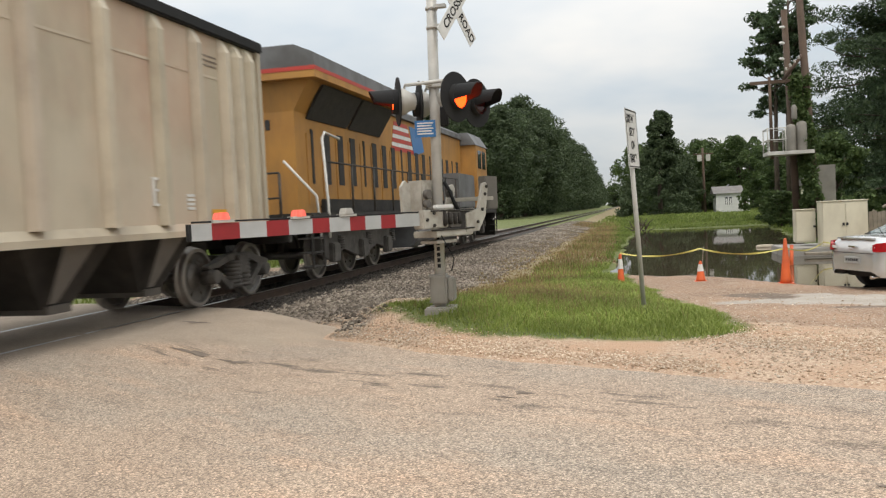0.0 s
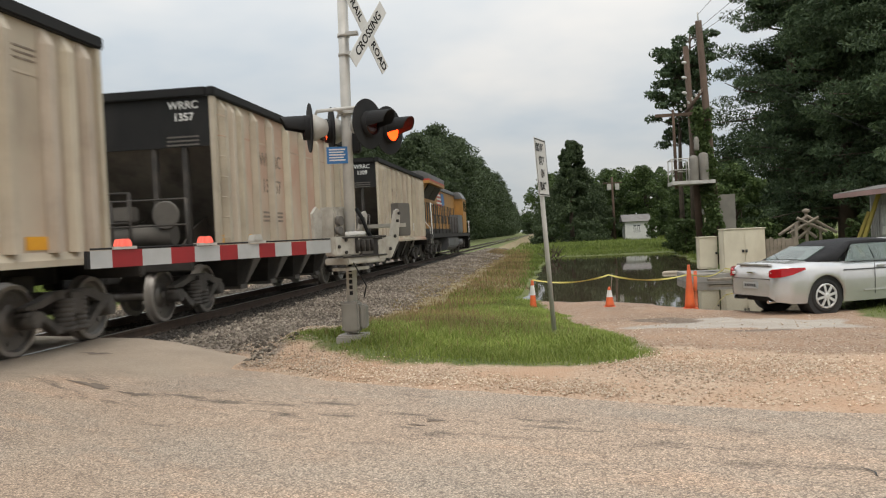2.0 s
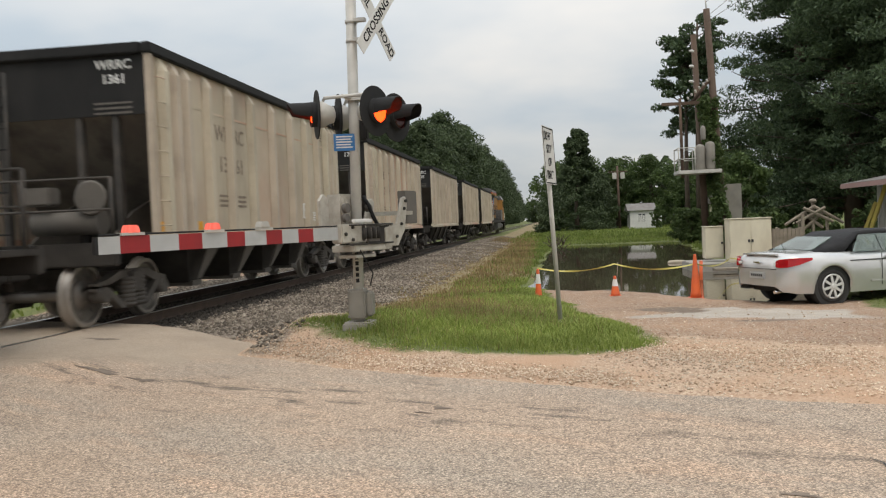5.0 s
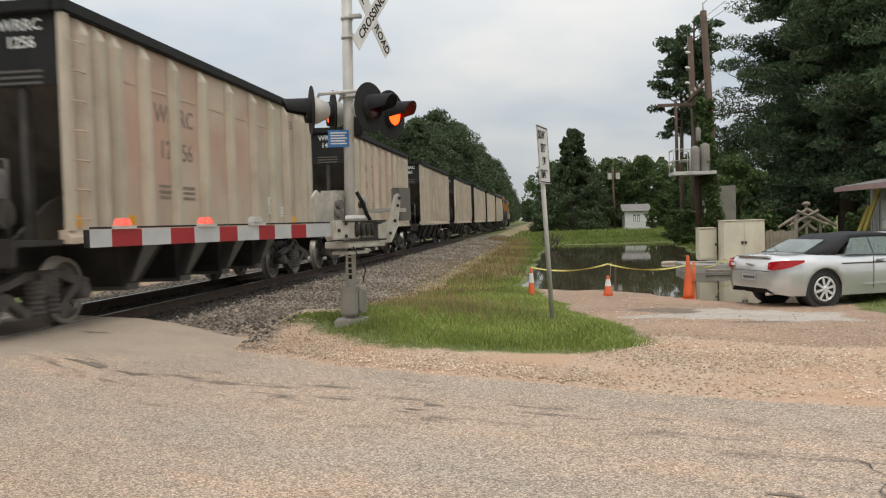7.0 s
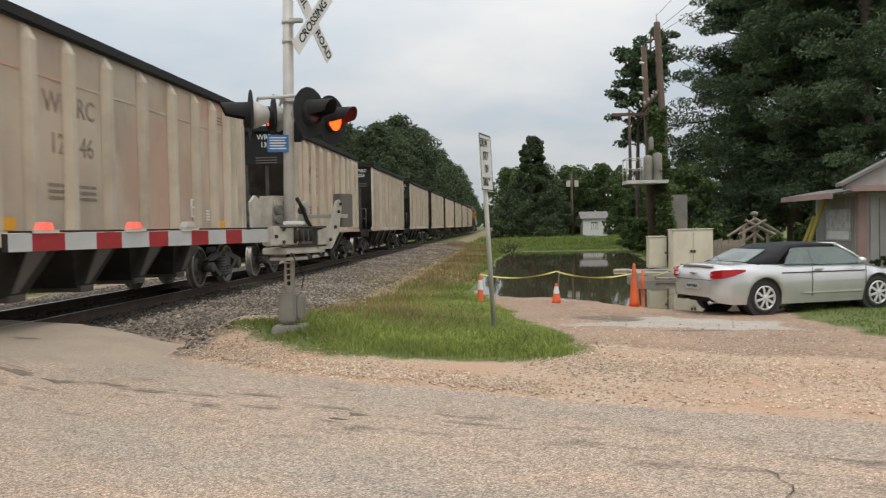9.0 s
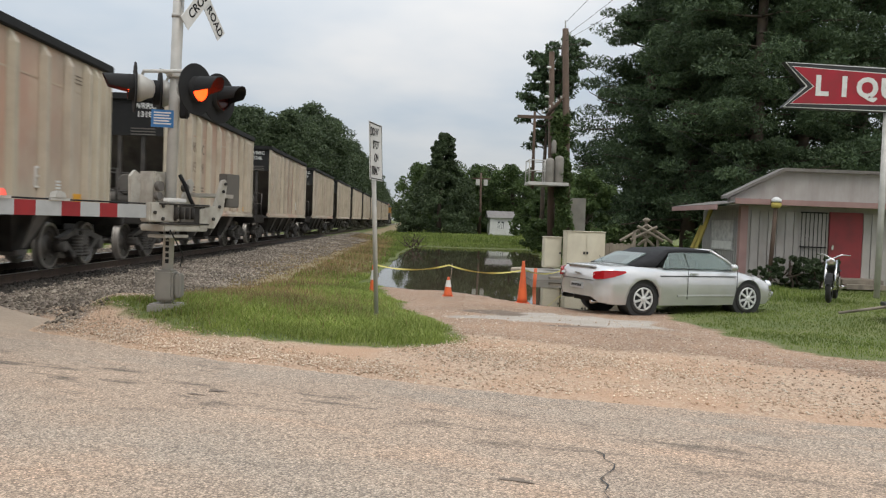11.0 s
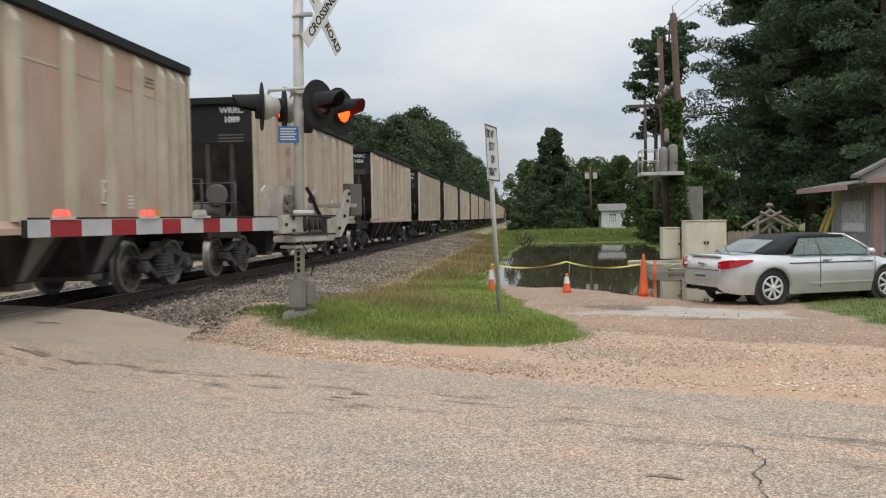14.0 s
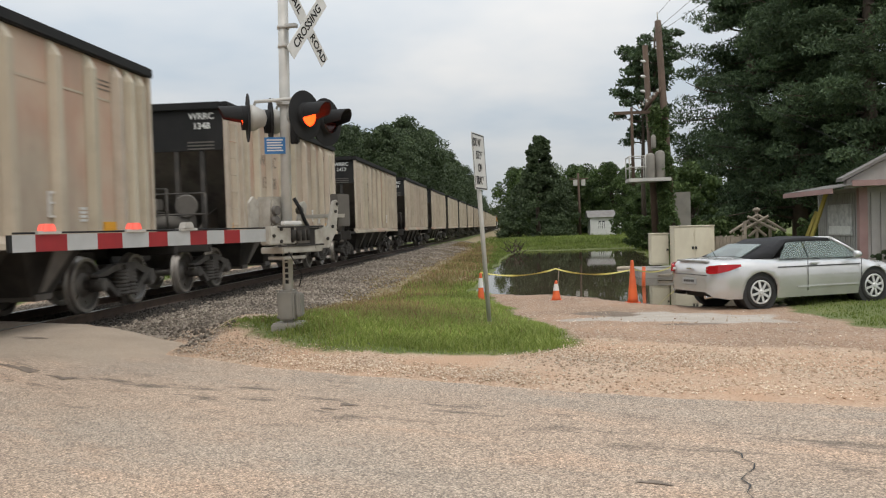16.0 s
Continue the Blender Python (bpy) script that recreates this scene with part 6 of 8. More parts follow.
def build_transformer_poles():
    p = thing("transformer_pole", pose(0, 0, 0), "wooden utility pole structure carrying a platform with grey transformers", "utility pole")
    for a, b, r in (((7.30, 34, -0.3), (6.84, 34, 9.5), 0.17), ((6.66, 34.3, -0.3), (6.36, 34.3, 8.6), 0.15), ((5.72, 33.9, 2.9), (5.70, 33.9, 6.05), 0.07)):
        bm = bmesh.new()
        rod(bm, a, b, r, r * 0.75, n=12)
        part("pole", bm, M["pole_wood"], p)
    bm = bmesh.new()
    box(bm, (5.0, 33.85, 5.78), (6.5, 33.97, 5.9))
    part("cross_arm", bm, M["pole_wood"], p)
    bm = bmesh.new()
    rod(bm, (6.2, 33.95, 5.9), (7.0, 33.95, 6.9), 0.07, n=8)
    part("brace", bm, M["pole_wood"], p)
    bm = bmesh.new()
    box(bm, (5.45, 33.2, 3.02), (7.1, 34.4, 3.16))
    plat = part("platform", bm, M["galv"], p, "grey service platform", bevel=0.01)
    for x, y in ((5.48, 33.23), (6.1, 33.23), (5.48, 34.35), (6.2, 34.35)):
        bm = bmesh.new()
        rod(bm, (x, y, 3.16), (x, y, 4.05), 0.025, n=6)
        part("guard_post", bm, M["galv"], plat)
    for z in (3.6, 4.03):
        bm = bmesh.new()
        tube(bm, [(6.15, 33.23, z), (5.48, 33.23, z), (5.48, 34.35, z), (6.2, 34.35, z)], 0.022, 6)
        part("guard_rail", bm, M["galv"], plat)
    for x, z, r, h in ((6.36, 3.17, 0.19, 0.95), (6.74, 3.17, 0.19, 1.05), (6.5, 4.35, 0.1, 0.5)):
        bm = bmesh.new()
        lathe(bm, (x, 33.6, z), (0, 0, 1), [(0, r * 0.9), (0.04, r), (h - 0.08, r), (h, r * 0.8), (h + 0.05, r * 0.2)], n=16)
        part("transformer", bm, M["alu_paint"], p, "grey transformer can")
    for k in range(6):
        bm = bmesh.new()
        lathe(bm, (6.0 + 0.15 * k, 33.7, 5.95 + 0.13 * k), (-0.3, 0, 1), [(0, 0.02), (0.03, 0.05), (0.06, 0.025), (0.09, 0.05), (0.12, 0.02)], n=8)
        part("insulator", bm, M["galv"], p)
    for k in range(3):
        bm = bmesh.new()
        lathe(bm, (6.3 + 0.02 * k, 34.1, 6.7 + 0.6 * k), (-1, 0, 0.2), [(0, 0.02), (0.05, 0.06), (0.16, 0.05), (0.2, 0.02)], n=8)
        part("insulator", bm, M["white"], p)
    bm = bmesh.new()
    box(bm, (7.25, 34.6, 1.0), (8.1, 34.75, 2.6))
    part("meter_board", bm, M["alu_paint"], p)
    bm = bmesh.new()
    rod(bm, (6.84, 34, 9.5), (6.82, 34, 9.85), 0.025, n=6)
    part("pin", bm, M["galv"], p)


build_transformer_poles()


def build_far_pole():
    p = thing("utility_pole", pose(8.05, 95, -0.05), "distant wooden utility pole with two pale boxes", "utility pole")
    bm = bmesh.new()
    rod(bm, (0, 0, 0), (-0.1, 0, 7.2), 0.16, 0.12, n=8)
    part("pole", bm, M["pole_wood"], p)
    for x in (-0.68, 0.22):
        bm = bmesh.new()
        box(bm, (x, -0.4, 5.75), (x + 0.45, -0.05, 6.45))
        part("pole_box", bm, M["galv"], p, bevel=0.03)
    bm = bmesh.new()
    box(bm, (-1.1, -0.1, 6.5), (1.0, 0.05, 6.62))
    part("cross_arm", bm, M["pole_wood"], p)


build_far_pole()
wire("overhead_cable", sag((6.82, 34, 9.75), (9.0, -8, 11.2), 0.5))
wire("overhead_cable", sag((6.84, 34, 9.2), (11.0, -8, 10.8), 0.6))
wire("overhead_cable", sag((6.84, 34, 9.0), (13.5, -8, 10.4), 0.6))
wire("overhead_cable", sag((6.84, 34, 8.6), (12.5, 26.3, 3.0), 0.3))

# ---- the roadside building ----
M["siding"] = surf("pale_weathered_siding", (0.43, 0.405, 0.38), (0.35, 0.33, 0.305), 1.5, 0.8, dirt=(0.27, 0.24, 0.21), dirt_scale=1.5, dirt_amount=0.55, stretch=(1.5, 1.5, 0.3), vary=0.06)
M["metal_siding"] = surf("grey_ribbed_metal", (0.40, 0.39, 0.385), (0.33, 0.32, 0.315), 1.5, 0.6, 0.2, dirt=(0.22, 0.2, 0.18), dirt_scale=1.5, dirt_amount=0.5, stretch=(1.5, 1.5, 0.3))
M["pink_trim"] = surf("faded_pink_trim", (0.36, 0.225, 0.21), (0.30, 0.18, 0.17), 2, 0.7, dirt=(0.3, 0.22, 0.2), dirt_scale=3)
M["red_door"] = surf("dark_red_paint", (0.27, 0.035, 0.04), (0.22, 0.03, 0.035), 2, 0.6, dirt=(0.15, 0.04, 0.04), dirt_scale=2)
M["roof_metal"] = surf("pale_roof_metal", (0.22, 0.205, 0.19), (0.15, 0.14, 0.13), 2, 0.6, 0.3, dirt=(0.15, 0.11, 0.09), dirt_scale=1.5)
M["poster"] = surf("faded_poster", (0.55, 0.54, 0.52), (0.42, 0.43, 0.44), 5, 0.6, dirt=(0.25, 0.22, 0.2), dirt_scale=5, dirt_amount=0.6)


def build_building():
    b = thing("roadside_shop", pose(0, 0, -0.2), "low pale weathered shop building with pink trim and metal roof", "building")
    x0, x1, y0, y1 = 11.4, 24.0, 26.0, 29.8
    bm = bmesh.new()
    box(bm, (x0 + 0.1, y0 + 0.06, 0), (x1, y1, 2.5))
    part("wall", bm, M["siding"], b)
    # upper storey set back under the main roof
    bm = bmesh.new()
    prism(bm, [(12.8, 2.5), (x1, 2.5), (x1, 3.62), (12.8, 3.62), (11.1, 2.72), (11.1, 2.5)], 1, y0 + 0.3, y0 + 0.55)
    part("upper_wall", bm, M["siding"], b)
    bm = bmesh.new()
    prism(bm, [(12.75, 3.62), (x1, 3.62), (x1, 3.72), (12.75, 3.72), (10.9, 2.78), (10.9, 2.68)], 1, y0 + 0.1, y0 + 0.6)
    part("main_roof", bm, M["roof_metal"], b, "pale metal roof")
    bm = bmesh.new()
    loft(bm, [[(12.0, y0 + 0.6, 2.5), (x1, y0 + 0.6, 2.5), (x1, y0 + 0.6, 3.6), (12.0, y0 + 0.6, 2.7)], [(12.0, y1, 2.4), (x1, y1, 2.4), (x1, y1, 2.6), (12.0, y1, 2.5)]])
    part("rear_roof", bm, M["roof_metal"], b)
    # front boards
    x = x0
    while x < x1 - 0.3:
        w = 0.28
        if not (14.15 < x + 0.15 < 15.35):
            bm = bmesh.new()
            box(bm, (x + 0.015, y0 + 0.02, 0.05), (x + w - 0.015, y0 + 0.07, 2.32))
            part("board", bm, M["siding"], b)
        x += w
    # ribbed metal on the west wall
    y = y0
    while y < y1 - 0.2:
        bm = bmesh.new()
        box(bm, (x0 + 0.05, y + 0.02, 0.05), (x0 + 0.11, y + 0.17, 2.35))
        part("metal_rib", bm, M["metal_siding"], b)
        y += 0.2
    bm = bmesh.new()
    box(bm, (x0 + 0.08, y0, 0), (x0 + 0.1, y1, 2.4))
    part("west_cladding", bm, M["metal_siding"], b)
    # lean-to roof on the west and the fascia on the front
    bm = bmesh.new()
    loft(bm, [[(10.35, y0 - 0.6, 2.44), (11.7, y0 - 0.6, 2.66), (11.7, y1 + 0.1, 2.66), (10.35, y1 + 0.1, 2.44)], [(10.35, y0 - 0.6, 2.465), (11.7, y0 - 0.6, 2.685), (11.7, y1 + 0.1, 2.685), (10.35, y1 + 0.1, 2.465)]])
    part("porch_roof", bm, M["roof_metal"], b, "corrugated porch roof")
    bm = bmesh.new()
    box(bm, (10.32, y0 - 0.62, 2.30), (10.36, y1 + 0.1, 2.45))
    part("eave_board", bm, M["pink_trim"], b)
    bm = bmesh.new()
    box(bm, (10.9, y0 - 0.66, 2.50), (x1, y0 - 0.6, 2.67))
    part("fascia", bm, M["pink_trim"], b, "faded pink fascia board")
    bm = bmesh.new()
    box(bm, (11.0, y0 - 0.6, 2.5), (x1, y0 + 0.1, 2.56))
    part("soffit", bm, M["siding"], b)
    bm = bmesh.new()
    box(bm, (11.32, y0 - 0.06, 0), (11.56, y0 + 0.14, 2.47))
    part("corner_board", bm, M["pink_trim"], b)
    # doors
    bm = bmesh.new()
    box(bm, (14.22, y0 - 0.02, 0.1), (15.3, y0 + 0.06, 2.36))
    d = part("red_door", bm, M["red_door"], b, "dark red door", bevel=0.01)
    bm = bmesh.new()
    box(bm, (14.3, y0 - 0.05, 1.15), (14.36, y0 - 0.02, 1.3))
    part("door_handle", bm, M["chrome"], d)
    bm = bmesh.new()
    box(bm, (13.25, y0 - 0.0, 0.1), (14.12, y0 + 0.045, 2.34))
    g = part("barred_door", bm, M["siding"], b, "pale door behind black bars")
    for k in range(7):
        bm = bmesh.new()
        rod(bm, (13.29 + k * 0.132, y0 - 0.06, 0.12), (13.29 + k * 0.132, y0 - 0.06, 2.34), 0.014, n=6)
        part("door_bar", bm, M["black_enamel"], g)
    for z in (0.15, 1.2, 2.3):
        bm = bmesh.new()
        box(bm, (13.25, y0 - 0.075, z), (14.12, y0 - 0.045, z + 0.04))
        part("door_bar", bm, M["black_enamel"], g)
    bm = bmesh.new()
    box(bm, (14.2, y0 - 1.0, 0), (15.5, y0, 0.28))
    box(bm, (14.2, y0 - 1.3, 0), (15.5, y0 - 1.0, 0.14))
    part("door_step", bm, M["wood_grey"], b)
    # posters on the west wall
    bm = bmesh.new()
    box(bm, (x0 - 0.0, 26.75, 1.0), (x0 + 0.045, 28.7, 2.0))
    win = part("poster_board", bm, M["poster"], b, "board of faded posters")
    for k, (a, c, z0, z1) in enumerate(((26.85, 28.6, 1.05, 1.3), (26.9, 27.7, 1.36, 1.9), (27.8, 28.6, 1.4, 1.92))):
        bm = bmesh.new()
        box(bm, (x0 - 0.012, a, z0), (x0 - 0.002, c, z1))
        part("poster", bm, (M["white"], M["poster"], M["poster"])[k], win)
    # yellow planks leaning on the wall
    return b


build_building()
for k, (xa, ya, xb, yb, zt) in enumerate(((10.7, 29.2, 11.3, 28.5, 2.25), (10.65, 29.7, 11.25, 29.3, 1.6))):
    bm = bmesh.new()
    rod(bm, (xa, ya, -0.25), (xb, yb, zt), 0.075, n=4, smooth=False)
    tagged(part("plank", bm, M["wood_yellow"]), "yellow-painted plank leaning on a wall", "plank", "leaning planks")


def build_yard_lamp():
    p = thing("yard_lamp", pose(12.05, 25.3, -0.2), "dark wooden post with a small yellow lamp", "lamp post")
    bm = bmesh.new()
    rod(bm, (0, 0, 0), (0.1, 0, 2.45), 0.075, 0.065, n=8)
    part("post", bm, M["pole_wood"], p)
    bm = bmesh.new()
    lathe(bm, (0.1, -0.02, 2.4), (0, 0, 1), [(0, 0.11), (0.05, 0.15), (0.15, 0.155), (0.18, 0.09)], n=14)
    part("shade", bm, M["wood_yellow"], p, "yellow lamp shade")
    bm = bmesh.new()
    lathe(bm, (0.1, -0.02, 2.58), (0, 0, 1), [(0, 0.16), (0.09, 0.15), (0.16, 0.05)], n=12)
    part("lamp_cap", bm, M["white"], p)


build_yard_lamp()


# ---- arrow sign over the yard ----
M["sign_red"] = surf("deep_red_sign_enamel", (0.36, 0.010, 0.026), (0.29, 0.010, 0.022), 3, 0.6, dirt=(0.2, 0.03, 0.03), dirt_scale=3, dirt_amount=0.4)
def build_arrow_sign():
    s = thing("arrow_sign", pose(0, 0, 0), "red arrow-shaped shop sign with white letters and rim", "shop sign")
    tilt = Matrix.Translation((12.9, 22.0, 5.36)) @ Matrix.Rotation(radians(0.5), 4, "Y")
    def outline(g):
        return [(-2.2 + g, -0.6 + 0.55 * g), (2.7, -0.58 + g), (2.7, -0.85 + g), (3.85 - g * 1.6, 0.0), (2.7, 0.85 - g), (2.7, 0.58 - g), (-2.2 + g, 0.62 - 0.55 * g), (-1.6 + g, 0.0)]
    def plate(name, g, y0, y1, mat, parent=None, label=""):
        bm = bmesh.new()
        prism(bm, outline(g), 1, y0, y1)
        for v in bm.verts:
            v.co = tilt @ v.co
        return part(name, bm, mat, parent or s, label)
    back = plate("sign_case", 0.0, -0.1, 0.1, M["car_dark"], label="dark sign case")
    for side in (-1, 1):
        y0, y1 = sorted((side * 0.1, side * 0.125))
        rim = plate("sign_rim", 0.02, y0, y1, M["white"], label="white rim")
        y0, y1 = sorted((side * 0.1, side * 0.13))
        plate("sign_gap", 0.05, y0, y1, M["car_dark"])
        y0, y1 = sorted((side * 0.1, side * 0.135))
        plate("sign_rim", 0.20, y0, y1, M["white"])
        y0, y1 = sorted((side * 0.1, side * 0.14))
        face = plate("sign_face", 0.23, y0, y1, M["sign_red"], label="red face")
        for k, ch in enumerate("LIQUOR"):
            m = tilt @ pose(-side * (-1.18 + 0.62 * k) if side > 0 else -1.18 + 0.62 * k, side * 0.145, 0.0, 90, 0, 0 if side < 0 else 180)
            if side > 0:
                m = tilt @ pose(2.0 - 0.62 * k, 0.145, 0.0, 90, 0, 180)
            letters("lettering", ch, 0.72, M["white"], face, m, 0.006, 0.03)
    for x in (13.6, 15.4):
        bm = bmesh.new()
        rod(bm, (x, 22.0, -0.3), (x, 22.0, 5.0), 0.08, n=10)
        part("sign_post", bm, M["galv"], s)


build_arrow_sign()


# ---- motorcycle ----
def build_motorcycle():
    m = thing("motorcycle", pose(11.45, 20.2, -0.2, 0, 0, 238), "black cruiser motorcycle with chrome forks on grass", "motorcycle")
    for x, r in ((-0.75, 0.31), (0.82, 0.33)):
        bm = bmesh.new()
        lathe(bm, (x, -0.06, r), (0, 1, 0), [(0, r - 0.12), (0.0, r - 0.04), (0.03, r), (0.09, r), (0.12, r - 0.04), (0.12, r - 0.12)], n=28, caps=False)
        w = part("wheel", bm, M["tyre"], m)
        bm = bmesh.new()
        for k in range(8):
            a = math.pi * k / 4
            rod(bm, (x, 0, r), (x + (r - 0.1) * math.cos(a), 0, r + (r - 0.1) * math.sin(a)), 0.012, n=5)
        lathe(bm, (x, -0.06, r), (0, 1, 0), [(0, 0.06), (0.12, 0.06)], n=12)
        part("rim", bm, M["chrome"], w)
    bm = bmesh.new()
    lathe(bm, (-0.1, 0, 0.82), (1, 0, 0.12), [(0, 0.05), (0.08, 0.14), (0.3, 0.16), (0.45, 0.1), (0.5, 0.03)], n=14)
    part("fuel_tank", bm, M["black_enamel"], m)
    bm = bmesh.new()
    box(bm, (-0.75, -0.14, 0.68), (-0.1, 0.14, 0.78))
    part("saddle", bm, M["soft_top"], m, bevel=0.04)
    bm = bmesh.new()
    box(bm, (-0.25, -0.16, 0.28), (0.3, 0.16, 0.66))
    part("engine", bm, M["chrome"], m, bevel=0.05)
    for s in (-1, 1):
        bm = bmesh.new()
        rod(bm, (0.82, s * 0.11, 0.33), (0.5, s * 0.11, 1.02), 0.028, n=8)
        part("fork", bm, M["chrome"], m)
        bm = bmesh.new()
        tube(bm, [(0.48, 0, 1.05), (0.42, s * 0.2, 1.15), (0.2, s * 0.38, 1.14)], 0.016, 6)
        part("handlebar", bm, M["chrome"], m)
        bm = bmesh.new()
        rod(bm, (0.1, s * 0.2, 0.35), (-0.95, s * 0.2, 0.32), 0.045, n=8)
        part("exhaust_pipe", bm, M["chrome"], m)
    bm = bmesh.new()
    lathe(bm, (0.58, 0, 0.98), (1, 0, 0), [(-0.08, 0.04), (0, 0.09), (0.07, 0.095), (0.08, 0.06)], n=14)
    part("headlamp", bm, M["chrome"], m)
    for x in (-0.75, 0.82):
        bm = bmesh.new()
        rows = []
        for k in range(9):
            a = math.radians(20 + 150 * k / 8)
            rows.append([(x + 0.37 * math.cos(a), -0.08, 0.33 + 0.37 * math.sin(a)), (x + 0.39 * math.cos(a), 0, 0.33 + 0.39 * math.sin(a)), (x + 0.37 * math.cos(a), 0.08, 0.33 + 0.37 * math.sin(a)), (x + 0.36 * math.cos(a), 0, 0.33 + 0.36 * math.sin(a))])
        loft(bm, rows)
        part("mudguard", bm, M["black_enamel"], m)


build_motorcycle()


def build_trailer():
    """Low flat trailer at the yard's edge."""
    t = thing("flat_trailer", pose(9.9, 15.5, -0.25, 0, 0, -20), "low dark flat trailer with a pale tongue", "trailer")
    bm = bmesh.new()
    box(bm, (0.3, 0, 0.28), (2.6, 1.3, 0.36))
    part("bed", bm, M["car_dark"], t, bevel=0.01)
    for y in (0.05, 1.1):
        bm = bmesh.new()
        lathe(bm, (1.5, y, 0.2), (0, 1, 0), [(0, 0.2), (0.14, 0.2)], n=16)
        part("wheel", bm, M["tyre"], t)
    bm = bmesh.new()
    tube(bm, [(0.3, 0.65, 0.3), (-0.55, 0.65, 0.12)], 0.03, 6)
    part("tongue", bm, M["wood_grey"], t)


build_trailer()


# ---- far houses ----
def build_far_house(x, y, w, d, h, roof, label, wall, windows):
    b = thing("distant_house", pose(x, y, -0.05), label, "house", "distant houses")
    bm = bmesh.new()
    box(bm, (0, 0, 0), (w, d, h))
    part("wall", bm, wall, b)
    bm = bmesh.new()
    prism(bm, [(-0.3, h), (d + 0.3, h), (d / 2, h + roof)], 0, -0.3, w + 0.3)
    part("roof", bm, M["roof_metal"], b)
    for k in range(windows):
        bm = bmesh.new()
        xx = w * (k + 0.5) / windows
        box(bm, (xx - 0.4, -0.03, h * 0.4), (xx + 0.4, 0.02, h * 0.8))
        win = part("window", bm, M["glass_dark"], b)
        bm = bmesh.new()
        box(bm, (xx - 0.45, -0.06, h * 0.37), (xx + 0.45, -0.02, h * 0.4))
        part("sill", bm, M["white"], win)


build_far_house(9.1, 94, 2.6, 3.5, 2.1, 0.8, "small distant white shed behind the flooded field", M["sign_white"], 1)
build_far_house(12.6, 62, 5.5, 4, 2.2, 0.7, "cream mobile home half hidden by trees", M["cream"], 3)


def build_picket():
    f = thing("white_fence", pose(9.3, 90, -0.02), "white board fence beside a distant shed", "fence")
    for k in range(14):
        bm = bmesh.new()
        box(bm, (k * 0.2, 0, 0), (k * 0.2 + 0.15, 0.05, 1.5 + 0.1 * (k % 2)))
        part("board", bm, M["sign_white"], f)


build_picket()


# ---- water ----
def water_material():
    m = bpy.data.materials.new("murky_flood_water")
    m.use_nodes = True
    nt = m.node_tree
    n, ln = nt.nodes.new, nt.links.new
    b = nt.nodes["Principled BSDF"]
    b.inputs["Base Color"].default_value = (0.065, 0.052, 0.034, 1)
    b.inputs["Roughness"].default_value = 0.025
    b.inputs["IOR"].default_value = 1.33
    tc = n("ShaderNodeTexCoord")
    w = n("ShaderNodeTexNoise"); w.inputs["Scale"].default_value = 1.6; w.inputs["Detail"].default_value = 3
    ln(tc.outputs["Object"], w.inputs["Vector"])
    bp = n("ShaderNodeBump"); bp.inputs["Strength"].default_value = 0.035; bp.inputs["Distance"].default_value = 0.03
    ln(w.outputs["Fac"], bp.inputs["Height"]); ln(bp.outputs[0], b.inputs["Normal"])
    return m


M["water"] = water_material()
bm = bmesh.new()
box(bm, (-1.6, 16.0, -0.9), (9.6, 58.0, WATER_Z))
tagged(part("water", bm, M["water"]), "still brown flood water covering the low ground", "water", kind="structure")


# ---- foliage ----
def leaf_material(name, c1, c2, c3, rough=0.6):
    m = bpy.data.materials.new(name)
    m.use_nodes = True
    nt = m.node_tree
    n, ln = nt.nodes.new, nt.links.new
    b = nt.nodes["Principled BSDF"]
    b.inputs["Roughness"].default_value = rough
    b.inputs["Specular IOR Level"].default_value = 0.25
    geo = n("ShaderNodeNewGeometry")
    ramp = n("ShaderNodeValToRGB")
    e = ramp.color_ramp.elements
    e[0].position, e[0].color = 0.0, (*c1, 1)
    e[1].position, e[1].color = 1.0, (*c3, 1)
    k = e.new(0.55); k.color = (*c2, 1)
    ln(geo.outputs["Random Per Island"], ramp.inputs[0])
    tc = n("ShaderNodeTexCoord")
    no = n("ShaderNodeTexNoise"); no.inputs["Scale"].default_value = 0.45
    ln(tc.outputs["Object"], no.inputs["Vector"])
    mr = n("ShaderNodeMapRange"); mr.inputs["From Min"].default_value, mr.inputs["From Max"].default_value = 0.3, 0.7
    mr.inputs["To Min"].default_value, mr.inputs["To Max"].default_value = 0.7, 1.3
    ln(no.outputs["Fac"], mr.inputs["Value"])
    sc = n("ShaderNodeVectorMath"); sc.operation = "SCALE"
    ln(ramp.outputs[0], sc.inputs[0]); ln(mr.outputs[0], sc.inputs["Scale"])
    ln(sc.outputs[0], b.inputs["Base Color"])
    tr = n("ShaderNodeBsdfTranslucent")
    ln(sc.outputs[0], tr.inputs["Color"])
    mx = n("ShaderNodeMixShader"); mx.inputs[0].default_value = 0.25
    out = nt.nodes["Material Output"]
    ln(b.outputs[0], mx.inputs[1]); ln(tr.outputs[0], mx.inputs[2]); ln(mx.outputs[0], out.inputs["Surface"])
    return m


